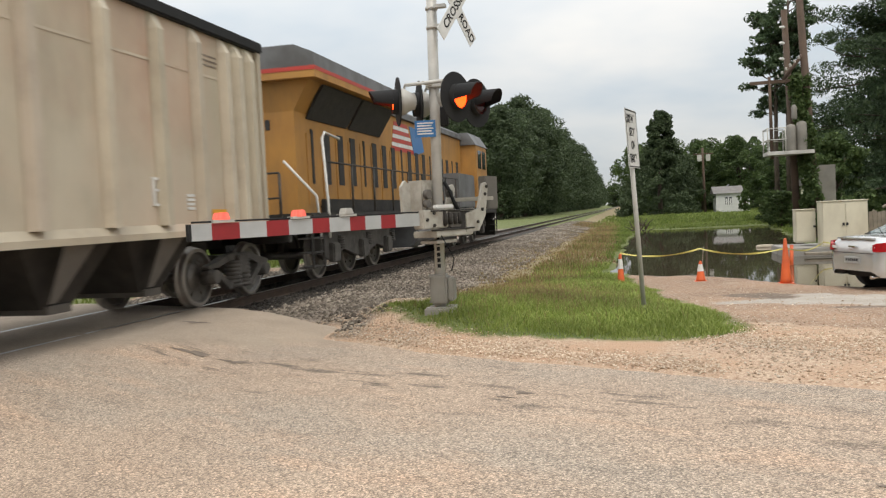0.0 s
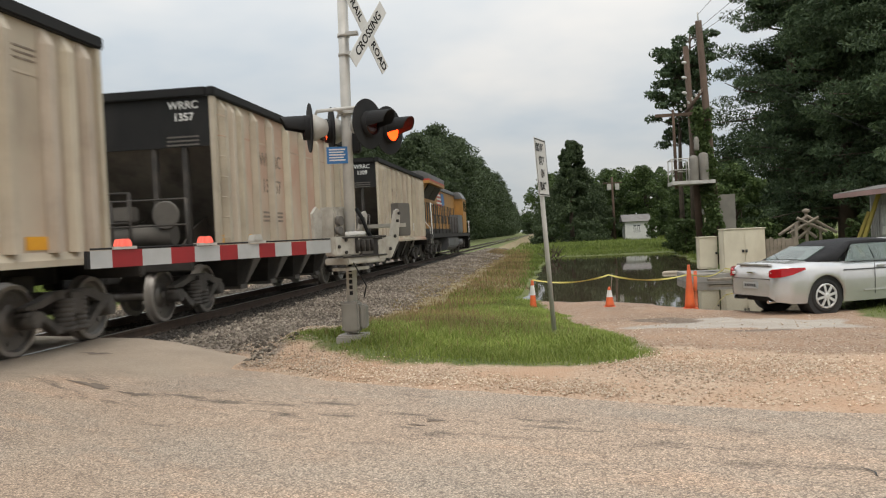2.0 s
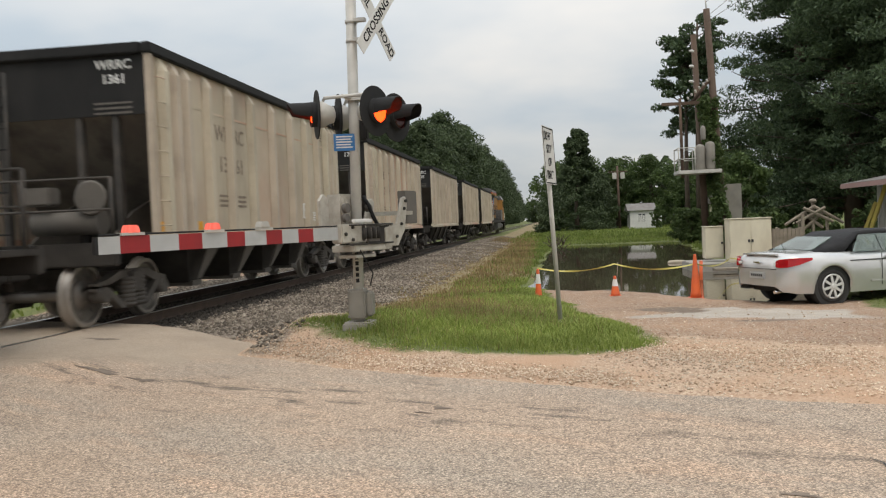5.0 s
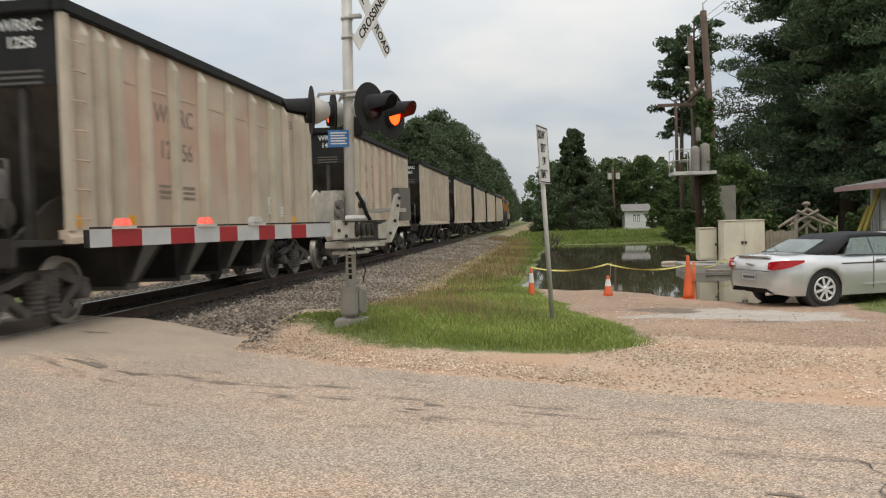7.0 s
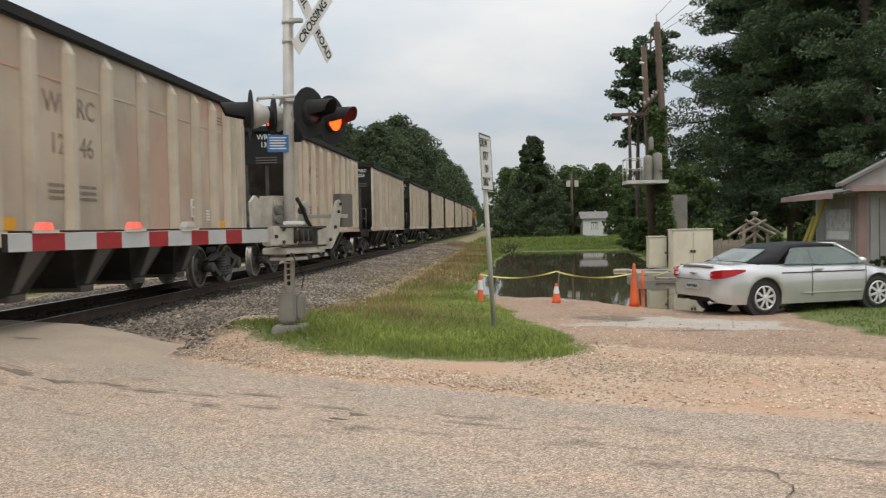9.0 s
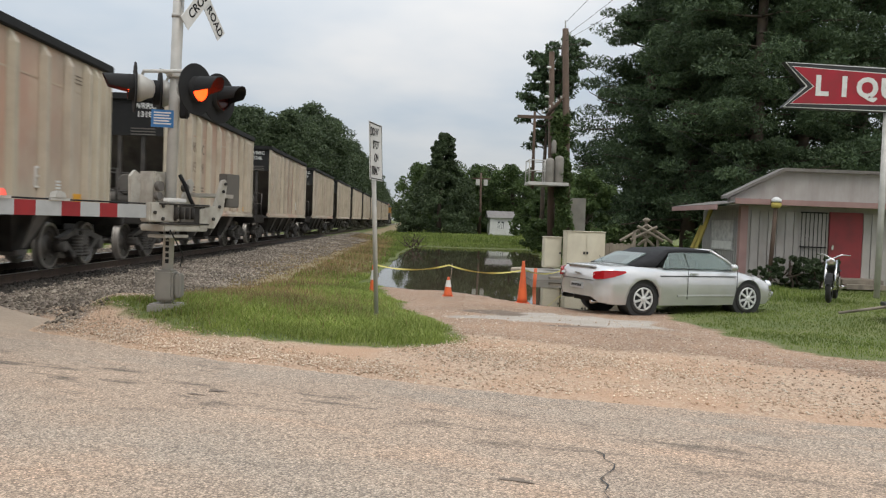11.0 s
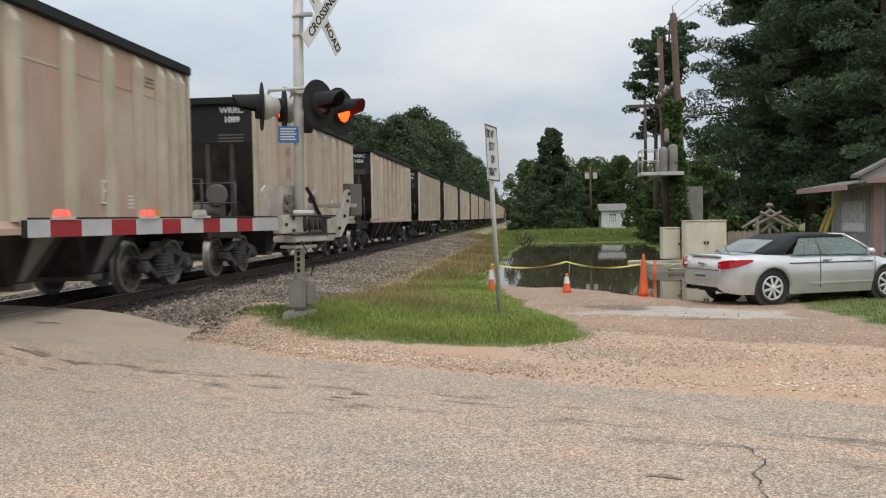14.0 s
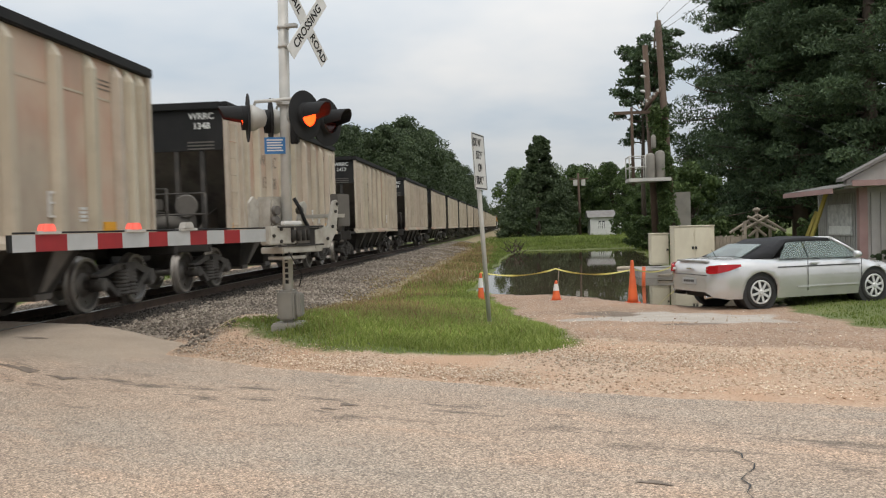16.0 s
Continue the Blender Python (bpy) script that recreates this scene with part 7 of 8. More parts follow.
M["pine_leaf"] = leaf_material("pine_needles", (0.045, 0.072, 0.038), (0.07, 0.106, 0.053), (0.10, 0.142, 0.066))
M["leaf"] = leaf_material("broad_leaves", (0.05, 0.072, 0.037), (0.068, 0.095, 0.047), (0.095, 0.125, 0.062))
M["leaf_light"] = leaf_material("fresh_leaves", (0.05, 0.08, 0.028), (0.075, 0.115, 0.038), (0.115, 0.16, 0.055))
M["grass_blade"] = leaf_material("grass_blades", (0.165, 0.22, 0.045), (0.25, 0.315, 0.07), (0.36, 0.39, 0.13), 0.55)
M["rough_grass"] = leaf_material("rough_grass_blades", (0.11, 0.155, 0.034), (0.165, 0.215, 0.05), (0.23, 0.27, 0.085), 0.55)
M["straw_blade"] = leaf_material("dry_grass", (0.22, 0.145, 0.075), (0.32, 0.225, 0.12), (0.28, 0.26, 0.10), 0.7)
M["bark"] = surf("tree_bark", (0.10, 0.075, 0.055), (0.065, 0.05, 0.04), 3, 0.95, bump=0.5, bump_scale=12)


def leaf_cards(rng, centres, radii, per, size, slim=0.6):
    """Small leaf quads scattered in ellipsoid clumps. centres (n,3), radii (n,3)."""
    n = len(centres)
    d = rng.normal(size=(n, per, 3))
    d /= np.linalg.norm(d, axis=2, keepdims=True)
    d *= rng.uniform(0.35, 1.0, (n, per, 1)) ** 0.5
    c = (centres[:, None] + d * radii[:, None]).reshape(-1, 3)
    k = len(c)
    a = rng.normal(size=(k, 3)); a /= np.linalg.norm(a, axis=1, keepdims=True)
    b = np.cross(a, rng.normal(size=(k, 3))); b /= np.linalg.norm(b, axis=1, keepdims=True)
    s = size * rng.uniform(0.6, 1.3, (k, 1))
    a, b = a * s, b * s * slim
    v = np.stack([c - a, c - b * 0.9, c + a, c + b], 1).reshape(-1, 3)
    f = np.arange(4 * k).reshape(-1, 4)
    return v, f


def limb(bm, p, q, r0, r1, n=6, kink=0.0, rng=None):
    p, q = Vector(p), Vector(q)
    pts = [p.lerp(q, t) for t in (0, 0.35, 0.7, 1)]
    if rng is not None:
        for k in (1, 2):
            pts[k] += Vector(rng.normal(size=3)) * kink
    d = q - p
    loft(bm, [ring(x, d, r0 + (r1 - r0) * t, n) for x, t in zip(pts, (0, 0.35, 0.7, 1))], smooth=True)


def tree(name, seed, spec, label, leaf_mat, category="tree", group=""):
    """spec: a function that fills the trunk's bmesh and returns clump centres, radii, leaves a clump, leaf size and slimness."""
    rng = np.random.default_rng(seed)
    t = thing(name, pose(0, 0, 0), label, category, group)
    bm = bmesh.new()
    c, r, per, size, slim = spec(bm, rng)
    part("trunk", bm, M["bark"], t)
    v, f = leaf_cards(rng, np.array(c, float), np.array(r, float), per, size, slim)
    ob = new("crown", mesh_np("crown", v, f, leaf_mat))
    ob.parent = t
    return t


def pine_spec(H, R, z0, per=70, size=0.2, bare=0.0, density=1.0):
    def spec(bm, rng):
        c, r = [], []
        limb(bm, (0, 0, -0.3), (0.2, 0.1, H), 0.024 * H, 0.04, 8, 0.15, rng)
        z = z0
        while z < H:
            f = (z - z0) / (H - z0)
            reach = R * (0.55 + 0.45 * math.sin(math.pi * min(1, f * 1.15 + 0.22))) * (1 - 0.72 * f ** 2.2)
            for k in range(max(3, int(5 * density))):
                a = rng.uniform(0, 2 * math.pi)
                L = reach * rng.uniform(0.6, 1.12)
                tip = (L * math.cos(a), L * math.sin(a), z + L * rng.uniform(-0.12, 0.22))
                limb(bm, (0, 0, z), tip, 0.05 + 0.006 * L, 0.015, 5, 0.1, rng)
                for q in (1.0, 0.8, 0.58, 0.36):
                    if L * q < 0.5:
                        continue
                    for j in range(2):
                        off = rng.normal(size=3) * np.array((0.35, 0.35, 0.16)) * (0.5 + 0.2 * L)
                        c.append((tip[0] * q + off[0], tip[1] * q + off[1], z + (tip[2] - z) * q + off[2] + 0.15))
                        s = rng.uniform(0.55, 1.0) * (0.55 + 0.1 * L)
                        r.append((s, s, s * 0.5))
            z += rng.uniform(0.55, 0.85) * (H / 18)
        return c, r, per, size, 0.3
    return spec


def crown_spec(H, W, z0, clumps=120, per=80, size=0.2, cone=False, lumps=7):
    def spec(bm, rng):
        limb(bm, (0, 0, -0.3), (0, 0, H * 0.75), 0.028 * H, 0.06, 8, 0.15, rng)
        c, r = [], []
        blobs = []
        for k in range(lumps):
            f = (k + 0.5) / lumps
            a = k * 2.4 + rng.uniform(-0.4, 0.4)
            w = W / 2 * ((1 - 0.85 * f) if cone else math.sqrt(max(0.05, 1 - (2 * f - 0.85) ** 2 * 0.85)))
            off = w * (0.42 if cone else 0.55) * rng.uniform(0.5, 1)
            z = z0 + (H - z0) * (f * 0.92 + 0.05)
            rad = max(0.6, w * rng.uniform(0.55, 0.8))
            blobs.append(((off * math.cos(a), off * math.sin(a), z), rad))
            limb(bm, (0, 0, max(0.5, z * 0.6)), (off * math.cos(a), off * math.sin(a), z), 0.05 + 0.004 * H, 0.02, 5, 0.1, rng)
        for k in range(clumps):
            p, rad = blobs[rng.integers(len(blobs))]
            d = rng.normal(size=3); d /= np.linalg.norm(d)
            d[2] *= 0.85
            q = np.array(p) + d * rad * rng.uniform(0.6, 1.08)
            q[2] = min(max(q[2], z0), H)
            s = rng.uniform(0.14, 0.26) * min(W, H) * 0.5
            c.append(q); r.append((s, s, s * 0.75))
        return c, r, per, size, 0.62
    return spec


def plant(proto, spots):
    """The first spot takes the tree itself, the others copies. A spot: x, y, turn, scale."""
    for k, (x, y, a, s) in enumerate(spots):
        m = pose(x, y, float(ground_z(x, y)) - 0.05, 0, 0, a) @ Matrix.Scale(s, 4)
        if k == 0:
            proto.matrix_basis = m
        else:
            copy_thing(proto, m)


rngp = np.random.default_rng(5)
big_a = tree("pine_tree", 11, pine_spec(21, 5.0, 1.6, 125, 0.125), "tall dark green pine with dense layered branches", M["pine_leaf"], group="tall pines behind the shop")
big_b = tree("pine_tree", 12, pine_spec(23, 4.6, 2.2, 125, 0.125), "tall dark green pine with dense layered branches", M["pine_leaf"], group="tall pines behind the shop")
plant(big_a, [(15.8, 44.5, 20, 1.0), (14.9, 50, 190, 1.04), (21.2, 43, 140, 1.05), (30.5, 45, 80, 1.0), (18.5, 51, 250, 1.1)])
plant(big_b, [(17.8, 41, 0, 0.98), (25.5, 45, 100, 1.0), (36.5, 48, 300, 1.0)])


def thin_pine(bm, rng):
    c, r = [], []
    for x, top in ((-0.5, 13.6), (0.7, 15.2)):
        limb(bm, (x * 0.6, 0, -0.3), (x, 0, top), 0.2, 0.06, 8, 0.12, rng)
        for k in range(40):
            z = rng.uniform(7.4, top)
            a = rng.uniform(0, 2 * math.pi)
            L = rng.uniform(0.7, 2.0) * (1 if z > 9 else 0.55)
            tip = (x + L * math.cos(a), L * math.sin(a), z + rng.uniform(-0.2, 0.5))
            limb(bm, (x, 0, z - 0.3), tip, 0.05, 0.015, 5)
            for q in (1.0, 0.75):
                c.append((x + (tip[0] - x) * q, tip[1] * q, tip[2]))
                s = rng.uniform(0.35, 0.65)
                r.append((s, s, s * 0.6))
    return c, r, 75, 0.17, 0.4


tp = tree("pine_tree", 21, thin_pine, "slender pine with bare lower trunks and tufted crown", M["pine_leaf"])
plant(tp, [(10.35, 60, 0, 1.0)])

west_a = tree("broadleaf_tree", 31, crown_spec(18, 12, 1.0, 330, 78, 0.2, lumps=14), "tall full green tree beside the railway", M["leaf"], group="trees west of the track")
west_b = tree("broadleaf_tree", 32, crown_spec(17, 11, 0.8, 310, 78, 0.2, lumps=13), "tall full green tree beside the railway", M["leaf"], group="trees west of the track")
sa, sb = [], []
y = 118.0
k = 0
while y < 430:
    for x in ((-19.5, -27) if y < 150 else (-19.0,)):
        (sa if (k % 2) else sb).append((x + rngp.uniform(-1.5, 1.5), y + rngp.uniform(-2, 2), rngp.uniform(0, 360), rngp.uniform(0.92, 1.1) * (1.2 if 128 < y < 330 else 1.0)))
        k += 1
    y += 9.5 if y < 180 else 14.0
plant(west_a, sa)
plant(west_b, sb)

def spire_spec(bm, rng):
    """A wide skirt under a narrow leaning spire."""
    limb(bm, (0, 0, -0.3), (0.2, 0, 9), 0.3, 0.06, 8, 0.1, rng)
    c, r = [], []
    for k in range(420):
        z = 11.4 * rng.uniform(0.01, 1) ** 1.1
        w = float(np.interp(z, (0, 1.5, 3.5, 5.0, 6.5, 8.0, 10.0, 10.8, 11.5), (4.6, 4.9, 4.3, 3.2, 2.1, 1.5, 1.15, 0.95, 0.45)))
        a = rng.uniform(0, 2 * math.pi)
        q = w * rng.uniform(0.55, 1.0) * (1 + 0.14 * math.sin(5 * a + z * 1.1))
        c.append((q * math.cos(a) + 0.05 * (z - 4), q * math.sin(a), z))
        s = rng.uniform(0.35, 0.7) * (0.5 + 0.14 * w)
        r.append((s, s, s * 0.8))
    return c, r, 85, 0.15, 0.6


cone_tree = tree("vine_covered_tree", 41, spire_spec, "conical tree smothered in green creeper", M["leaf"])
plant(cone_tree, [(3.3, 95, 0, 1.0)])
mid_a = tree("broadleaf_tree", 42, crown_spec(9.5, 7.5, 0.5, 170, 110, 0.15, lumps=10), "medium green tree behind the flooded field", M["leaf_light"], group="trees behind the flood")
mid_b = tree("broadleaf_tree", 43, crown_spec(9.0, 7.0, 0.4, 160, 110, 0.15, lumps=9), "medium green tree behind the flooded field", M["leaf"], group="trees behind the flood")
plant(mid_a, [(8.8, 108, 0, 0.95), (12.6, 104, 90, 0.98), (17.5, 99, 40, 0.95), (1.0, 122, 10, 1.1), (24, 110, 190, 1.1), (6, 140, 30, 1.3), (2.5, 190, 30, 1.5), (8, 260, 0, 1.7)])
plant(mid_b, [(6.0, 103, 120, 0.8), (15.2, 112, 200, 1.05), (20.5, 118, 20, 1.15), (5.2, 118, 300, 1.1), (30, 105, 80, 1.2), (12, 132, 60, 1.3), (3, 155, 60, 1.4), (5, 225, 80, 1.6), (-3, 440, 80, 1.7), (-10, 446, 10, 1.7), (2, 330, 10, 1.7), (8, 400, 50, 1.8)])
bush = tree("bush", 51, crown_spec(3.2, 4.0, 0.1, 70, 90, 0.13, lumps=6), "dense green bush at the yard edge", M["leaf_light"], "bush", "bushes at the yard edge")
plant(bush, [(8.3, 48, 0, 0.6), (9.4, 45, 60, 0.95), (10.8, 41, 200, 0.9), (8.6, 53, 20, 1.0), (12.2, 38.5, 90, 0.8), (14.2, 37, 290, 0.9), (10.5, 35.5, 30, 0.55)])
bush_b = tree("bush", 52, crown_spec(6.0, 4.2, 0.3, 90, 90, 0.15, lumps=7), "tall loose green shrub beside a pole", M["leaf_light"], "bush", "bushes at the yard edge")
plant(bush_b, [(9.1, 39, 0, 0.7), (11.4, 88, 0, 0.55), (10.4, 64, 200, 0.85), (13.2, 58, 90, 1.1), (16, 57, 10, 1.2)])
low = tree("bush", 53, crown_spec(1.1, 1.6, 0.02, 34, 80, 0.07, lumps=5), "low dark shrub against the shop wall", M["leaf"], "bush", "shrubs by the shop")
plant(low, [(12.7, 25.2, 0, 0.9), (13.5, 25.1, 100, 1.0), (11.9, 25.0, 200, 0.7)])


def vine(bm, rng):
    c, r = [], []
    limb(bm, (0.55, 0.1, 0), (0.05, 0.1, 5.9), 0.03, 0.02, 5)
    for k in range(170):
        z = rng.uniform(0.5, 6.2)
        x = 0.5 - 0.08 * z
        s = rng.uniform(0.1, 0.22)
        a = rng.uniform(0, 6.3)
        w = 0.16 + 0.14 * math.sin(z * 1.3) ** 2
        c.append((x + w * math.cos(a), w * math.sin(a), z))
        r.append((s, s, s * 1.3))
    return c, r, 60, 0.075, 0.7


v = tree("climbing_vine", 61, vine, "green climbing vine covering a utility pole", M["leaf_light"], "vine")
v.matrix_basis = pose(6.72, 33.9, -0.2)


build_flood_litter()


# ---- far woods that close the view ----
def far_woods():
    rng = np.random.default_rng(77)
    c, r = [], []
    for k in range(900):
        a = rng.uniform(-1.25, 1.45)
        d = rng.uniform(470, 560) if -0.12 < a < 0.1 else rng.uniform(210, 300)
        x, y = d * math.sin(a), d * math.cos(a)
        if -16 < x < 4 and y < 455:
            continue
        c.append((x, y, rng.uniform(0.5, 13)))
        s = rng.uniform(4, 7)
        r.append((s, s, s * 0.6))
    v, f = leaf_cards(rng, np.array(c), np.array(r), 34, 1.3, 0.7)
    tagged(new("far_woods", mesh_np("far_woods", v, f, M["leaf"])), "distant dark green woods on the horizon", "woods", kind="stuff")


far_woods()


# ---- grass and stones ----
def grass_patch(name, label, n, region, height, width, mat, seed, pick, lean=0.5):
    rng = np.random.default_rng(seed)
    x = rng.uniform(region[0], region[1], n)
    y = rng.uniform(region[2], region[3], n)
    ok = pick(x, y, rng)
    x, y = x[ok], y[ok]
    z = ground_z(x, y)
    k = len(x)
    a = rng.uniform(0, 2 * np.pi, k)
    h = height * (0.35 + 0.65 * step(0.55, 1.0, cover(x, y)[0])) * rng.uniform(0.45, 1.25, k) * (0.8 + 0.35 * wobble(x, y, 1.4, 2.0))
    dx, dy = np.cos(a), np.sin(a)
    l = lean * h * rng.uniform(0.1, 1, k)
    b = rng.uniform(0, 2 * np.pi, k)
    wx, wy = np.cos(b) * width, np.sin(b) * width
    p = [np.stack([x - wx, y - wy, z - 0.01], 1), np.stack([x + wx, y + wy, z - 0.01], 1), np.stack([x + wx * 0.7 + dx * l * 0.35, y + wy * 0.7 + dy * l * 0.35, z + h * 0.6], 1), np.stack([x - wx * 0.7 + dx * l * 0.35, y - wy * 0.7 + dy * l * 0.35, z + h * 0.6], 1), np.stack([x + dx * l, y + dy * l, z + h], 1)]
    v = np.stack(p, 1).reshape(-1, 3)
    i = np.arange(k)[:, None] * 5
    me = bpy.data.meshes.new(name)
    me.from_pydata(v.tolist(), [], (i + np.array([[0, 1, 2, 3]])).tolist() + (i + np.array([[3, 2, 4]])).tolist())
    me.materials.append(mat)
    tagged(new(name, me), label, "grass", kind="stuff")


def on_grass(x, y, rng):
    g = cover(x, y)
    return (g[0] > rng.uniform(0.45, 0.95, len(x))) & (wet(x, y) < 0.05) & (g[3] < rng.uniform(0.35, 1.25, len(x)))


def on_straw(x, y, rng):
    d = 1.3 * np.exp(-(((x + 1.15) / 1.25) ** 2 + ((y - 13.2) / 2.1) ** 2)) * (0.6 + 0.4 * wobble(x, y, 2.4, 0.7))
    return (cover(x, y)[0] > 0.5) & (rng.uniform(0, 1, len(x)) < d)


def on_strip(x, y, rng):
    g = cover(x, y)
    return (g[3] > rng.uniform(0.3, 0.9, len(x)))


grass_patch("grass", "lush uncut green grass round the signal", 170000, (-3.4, 2.3, 8.4, 24), 0.12, 0.0055, M["grass_blade"], 1, on_grass, 1.1)
grass_patch("dry_grass", "brown seeding grass stems among green", 34000, (-3.2, 2.0, 9, 18), 0.21, 0.004, M["straw_blade"], 2, on_straw, 0.7)
grass_patch("dry_grass_strip", "brown dry grass along the ballast edge", 26000, (-4.2, 0.5, 15, 75), 0.2, 0.012, M["straw_blade"], 3, on_strip)
grass_patch("grass_bank", "green grass strip and bank round the flood", 60000, (-2.6, 12, 20, 70), 0.15, 0.02, M["rough_grass"], 4, on_grass)
grass_patch("grass_yard", "short green yard grass by the shop", 52000, (5.8, 15, 9, 26), 0.05, 0.007, M["rough_grass"], 5, on_grass)
grass_patch("grass_far", "tall green grass beyond the flood", 26000, (-3, 22, 60, 112), 0.3, 0.05, M["rough_grass"], 6, on_grass)
grass_patch("grass_west", "green grass beyond the railway", 26000, (-26, -10.5, 8, 60), 0.28, 0.03, M["rough_grass"], 7, on_grass)


def stone_material(name, c1, c2, c3):
    return leaf_material(name, c1, c2, c3, 0.9)


M["limestone"] = stone_material("limestone_chips", (0.38, 0.26, 0.175), (0.58, 0.45, 0.335), (0.76, 0.66, 0.54))
M["ballast"] = stone_material("ballast_stones", (0.10, 0.083, 0.067), (0.225, 0.188, 0.152), (0.42, 0.365, 0.30))


def stones(name, label, n, region, lo, hi, mat, seed, pick):
    rng = np.random.default_rng(seed)
    x = rng.uniform(region[0], region[1], n)
    y = rng.uniform(region[2], region[3], n)
    ok = pick(x, y, rng)
    x, y = x[ok], y[ok]
    k = len(x)
    s = lo + (hi - lo) * rng.uniform(0, 1, k) ** 2
    z = ground_z(x, y) + s * 0.25
    base = np.array([(1, 0, 0), (0, 1, 0), (-1, 0, 0), (0, -1, 0), (0, 0, 1), (0, 0, -1)], float)
    tri = np.array([(0, 1, 4), (1, 2, 4), (2, 3, 4), (3, 0, 4), (1, 0, 5), (2, 1, 5), (3, 2, 5), (0, 3, 5)])
    v = base[None] * (s[:, None, None] * rng.uniform(0.6, 1.2, (k, 6, 1)))
    v[:, :, 2] *= 0.7
    a = rng.uniform(0, 2 * np.pi, k)
    ca, sa_ = np.cos(a)[:, None], np.sin(a)[:, None]
    vx, vy = v[:, :, 0] * ca - v[:, :, 1] * sa_, v[:, :, 0] * sa_ + v[:, :, 1] * ca
    v = np.stack([vx + x[:, None], vy + y[:, None], v[:, :, 2] + z[:, None]], 2).reshape(-1, 3)
    f = (np.arange(k)[:, None, None] * 6 + tri[None]).reshape(-1, 3)
    me = bpy.data.meshes.new(name)
    me.from_pydata(v.tolist(), [], f.tolist())
    me.materials.append(mat)
    tagged(new(name, me), label, "stones", kind="stuff")


def on_gravel(x, y, rng):
    u, v = road_uv(x, y)
    ve = v - road_edge(u)
    d = np.exp(-((ve - 0.3) / 0.3) ** 2) * np.where(x > 1.2, 0.22, 1.0) + 0.8 * np.exp(-((v - 1.65) / 0.75) ** 2) * step(0.6, 1.6, x) * step(5.2, 3.2, x) * (0.55 + 0.45 * wobble(x, y, 2.0, 1.0)) + 0.05 * np.exp(-((v - 1.6) / 1.0) ** 2) * (x > 1)
    d = np.maximum(d, 1.3 * np.exp(-((x + 2.92) ** 2 / 0.16 + (y - 11.3) ** 2 / 0.9)))
    return (rng.uniform(0, 1, len(x)) < d) & (ve > -0.1) & (cover(x, y)[0] < 0.75)


def on_ballast(x, y, rng):
    return (cover(x, y)[2] > rng.uniform(0.4, 0.8, len(x))) & (np.abs(x - TRACK_X) > 1.45 + 0.3 * rng.uniform(0, 1, len(x)))


def on_drive(x, y, rng):
    g = cover(x, y)
    u, v = road_uv(x, y)
    return (g[0] < 0.4) & (v > 0.2) & (wet(x, y) < 0) & (rng.uniform(0, 1, len(x)) < np.exp(-np.maximum(v - 1, 0) / 3))


stones("limestone_chips", "pale limestone chips along the road edge", 190000, (-3.9, 6, 4.8, 13), 0.006, 0.021, M["limestone"], 8, on_gravel)
stones("ballast_stones", "grey crushed ballast stones beside the track", 60000, (-11.5, -2.2, 10, 34), 0.022, 0.05, M["ballast"], 9, on_ballast)
stones("ballast_stones_far", "grey crushed ballast stones beside the track", 26000, (-6.2, -2.2, 34, 80), 0.04, 0.07, M["ballast"], 10, on_ballast)
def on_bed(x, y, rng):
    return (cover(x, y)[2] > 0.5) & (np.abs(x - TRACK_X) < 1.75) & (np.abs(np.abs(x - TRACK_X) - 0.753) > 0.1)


# grease and the shade under the wagons are both in this stone colour
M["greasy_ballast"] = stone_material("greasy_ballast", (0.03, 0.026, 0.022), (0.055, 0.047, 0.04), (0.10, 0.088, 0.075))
stones("track_bed_stones", "oily stones of the track bed, coloured darker for the train's shade", 26000, (-8.9, -5.1, 10, 40), 0.022, 0.05, M["greasy_ballast"], 12, on_bed)
stones("driveway_pebbles", "small pale pebbles scattered over the dirt driveway", 9000, (1.0, 9, 6, 17), 0.008, 0.022, M["limestone"], 11, on_drive)


# ---- stains and cracks in the road ----
M["tar"] = surf("dark_tar_stain", (0.15, 0.115, 0.09), (0.21, 0.165, 0.13), 9, 0.9)


def stain(x, y, w, d, ang, seed, name="tar_stain", label="dark worn patch in the asphalt"):
    rng = np.random.default_rng(seed)
    bm = bmesh.new()
    n = 26
    pts = []
    for k in range(n):
        a = 2 * math.pi * k / n
        q = 1 + 0.35 * math.sin(3 * a + seed) + 0.25 * math.sin(7 * a + 2 * seed) + rng.uniform(-0.2, 0.2)
        u, v = w / 2 * q * math.cos(a), d / 2 * q * math.sin(a)
        p = (x + u * math.cos(ang) - v * math.sin(ang), y + u * math.sin(ang) + v * math.cos(ang))
        zz = 0.165 * float(step(-3.2, -5.2, p[0]) * step(-11.2, -8.9, p[0])) + 0.006 * wobble(p[0], p[1], 0.8)
        pts.append((p[0], p[1], float(zz) + 0.017))
    bm.faces.new([bm.verts.new(p) for p in pts])
    tagged(part(name, bm, M["tar"]), label, "road stain", "stains in the road", "structure")


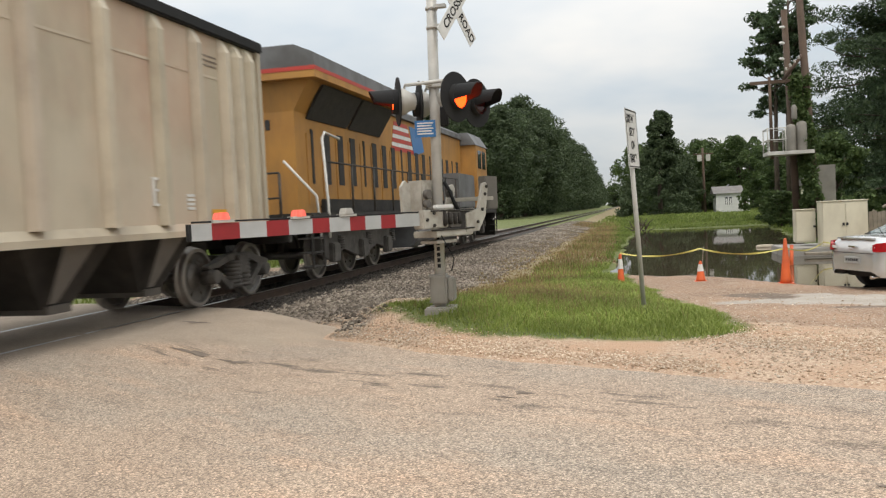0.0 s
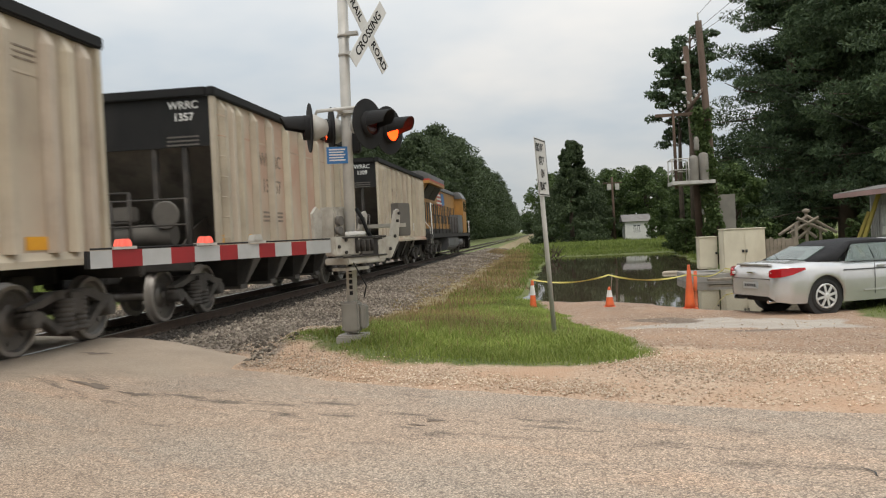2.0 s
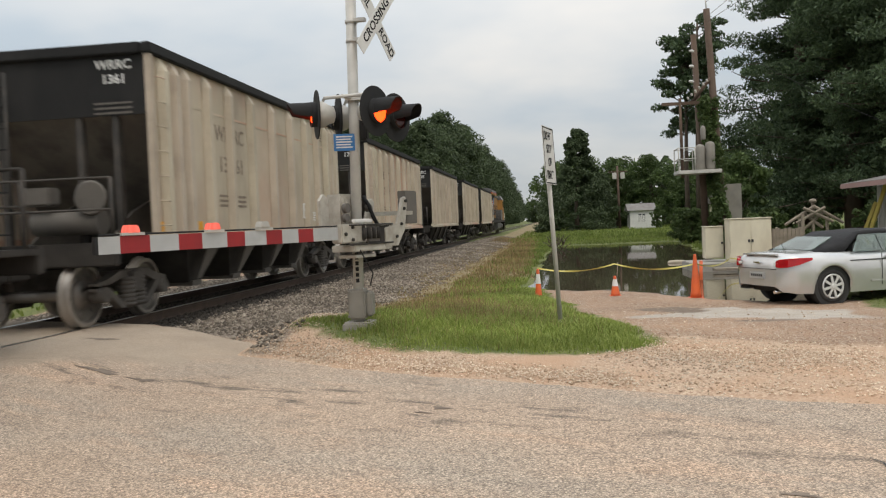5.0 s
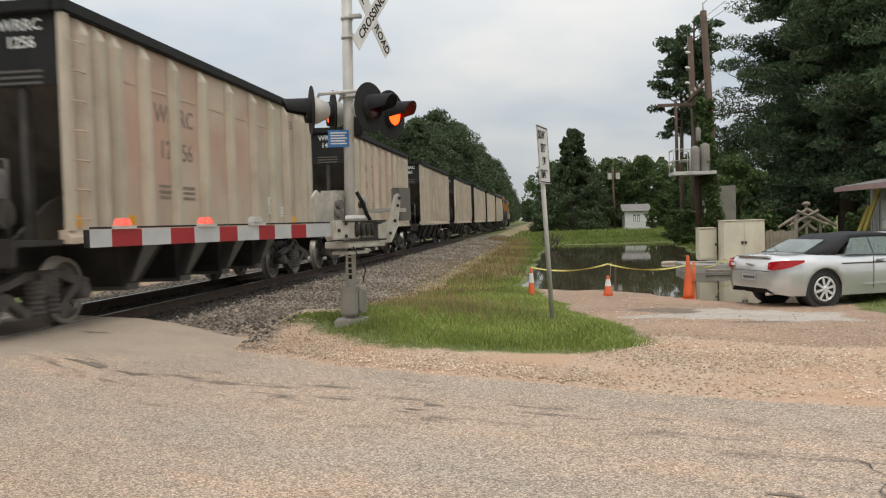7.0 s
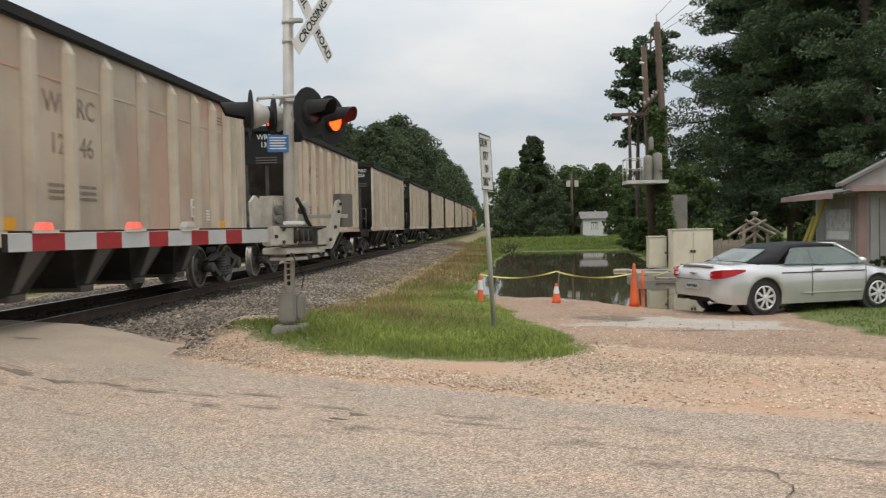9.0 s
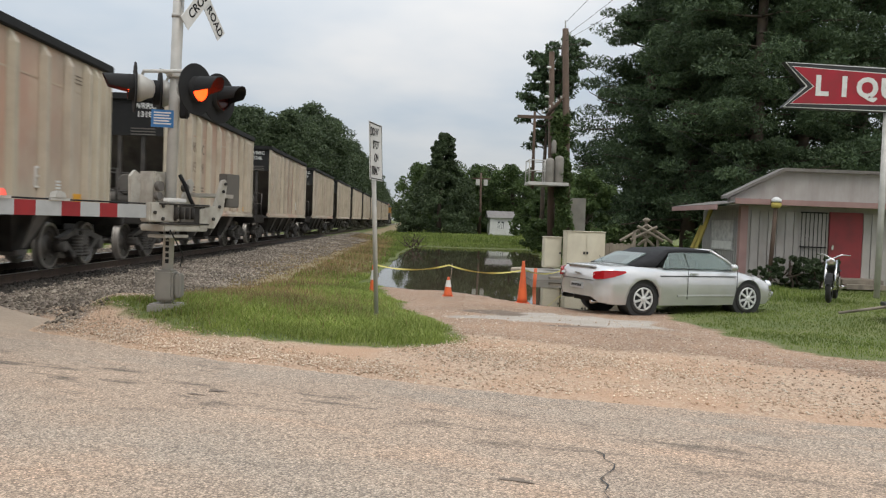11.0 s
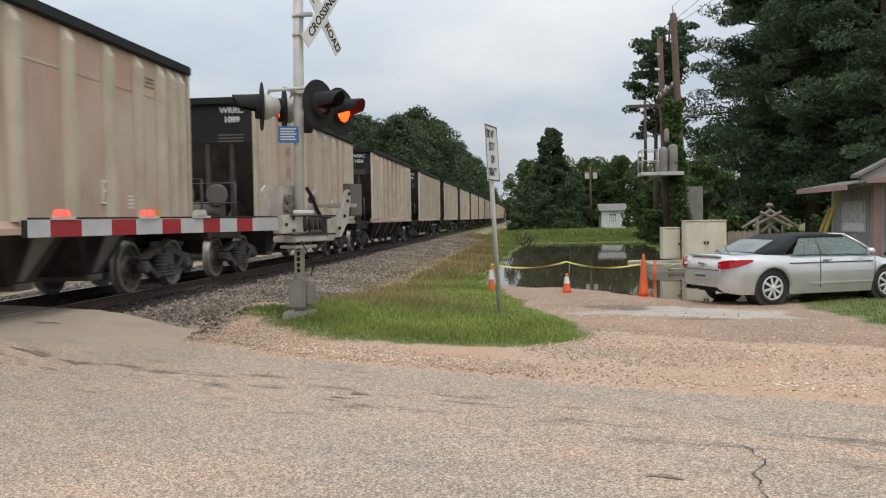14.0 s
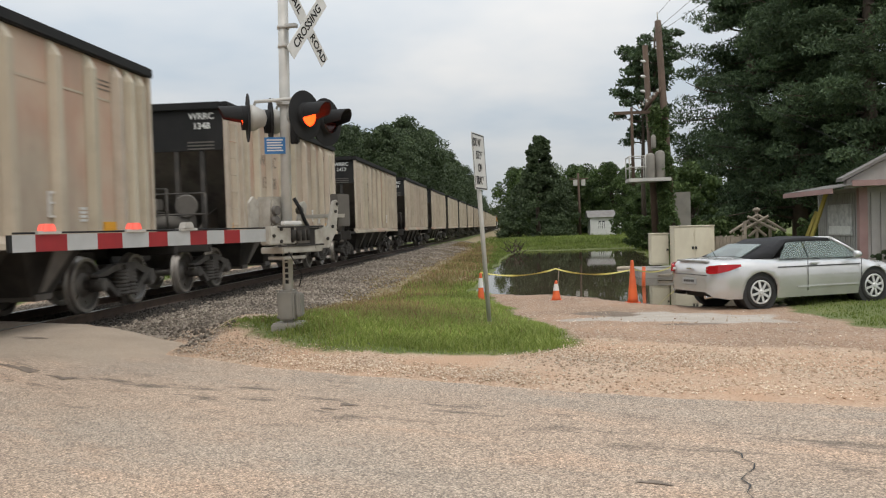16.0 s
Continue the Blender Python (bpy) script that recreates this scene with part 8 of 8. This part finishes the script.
for k, (x, y, w, d) in enumerate(((-0.40, 6.62, 0.15, 0.08), (-0.52, 6.47, 0.17, 0.035), (1.75, 4.56, 0.16, 0.06), (-4.2, 8.16, 0.5, 0.13), (-3.62, 7.93, 0.28, 0.1), (-5.25, 10.02, 0.45, 0.13))):
    stain(x, y, w, d, -0.35, k + 1)


def build_crack():
    bm = bmesh.new()
    rng = np.random.default_rng(4)
    pts = [(2.31, 5.2), (2.35, 5.1), (2.33, 5.0), (2.37, 4.9), (2.34, 4.8), (2.27, 4.7), (2.22, 4.61), (2.24, 4.5), (2.19, 4.38), (2.2, 4.2), (2.1, 4.0)]
    rows = []
    for k, (x, y) in enumerate(pts):
        w = 0.004 + 0.0025 * math.sin(k * 2.1)
        rows.append([(x - w, y, 0.019), (x + w, y, 0.019)])
    loft(bm, rows, closed=False)
    tagged(part("road_crack", bm, M["car_dark"]), "jagged dark crack in the asphalt", "road crack", kind="structure")


build_crack()


# ---- what moves ----
def travelled(t):
    """Distance run at t seconds."""
    for (a, p), (b, q) in zip(TRAVEL, TRAVEL[1:]):
        if t <= b:
            return p + (q - p) * (t - a) / (b - a)
    return TRAVEL[-1][1]


def motions():
    ticks = [k / FPS for k in range(0, 16 * FPS + 1)]
    for w, y in TRAIN:
        walk(w, [(t, pose(TRACK_X, y + d, RAIL_Z)) for t, d in TRAVEL])
        for ob in w.children:
            if ob.name.startswith("wheelset"):
                yy, zz = ob.location.y, ob.location.z
                walk(ob, [(t, pose(0, yy, zz, -math.degrees(travelled(t) / zz))) for t in ticks])
    # the two sides of the signal flash in turn
    half, first = 0.5945, 0.62
    changes = [first + half * k for k in range(26)]
    changes[4], changes[20], changes[21], changes[25] = 2.92, 12.58, 13.2, 15.42
    for lamp, phase in LAMPS:
        p = lamp.location.copy()
        turn = 180.0 * phase
        rows = [(0.0, pose(p.x, p.y, p.z, 0, turn, 0))]
        for c in changes:
            for dt, a in ((-0.05, 0), (-0.0167, 60), (0.0167, 120), (0.05, 180)):
                rows.append((c + dt, pose(p.x, p.y, p.z, 0, turn + a, 0)))
            turn += 180
        rows.append((16.0, pose(p.x, p.y, p.z, 0, turn, 0)))
        walk(lamp, [r for r in rows if r[0] <= 16.0])


motions()
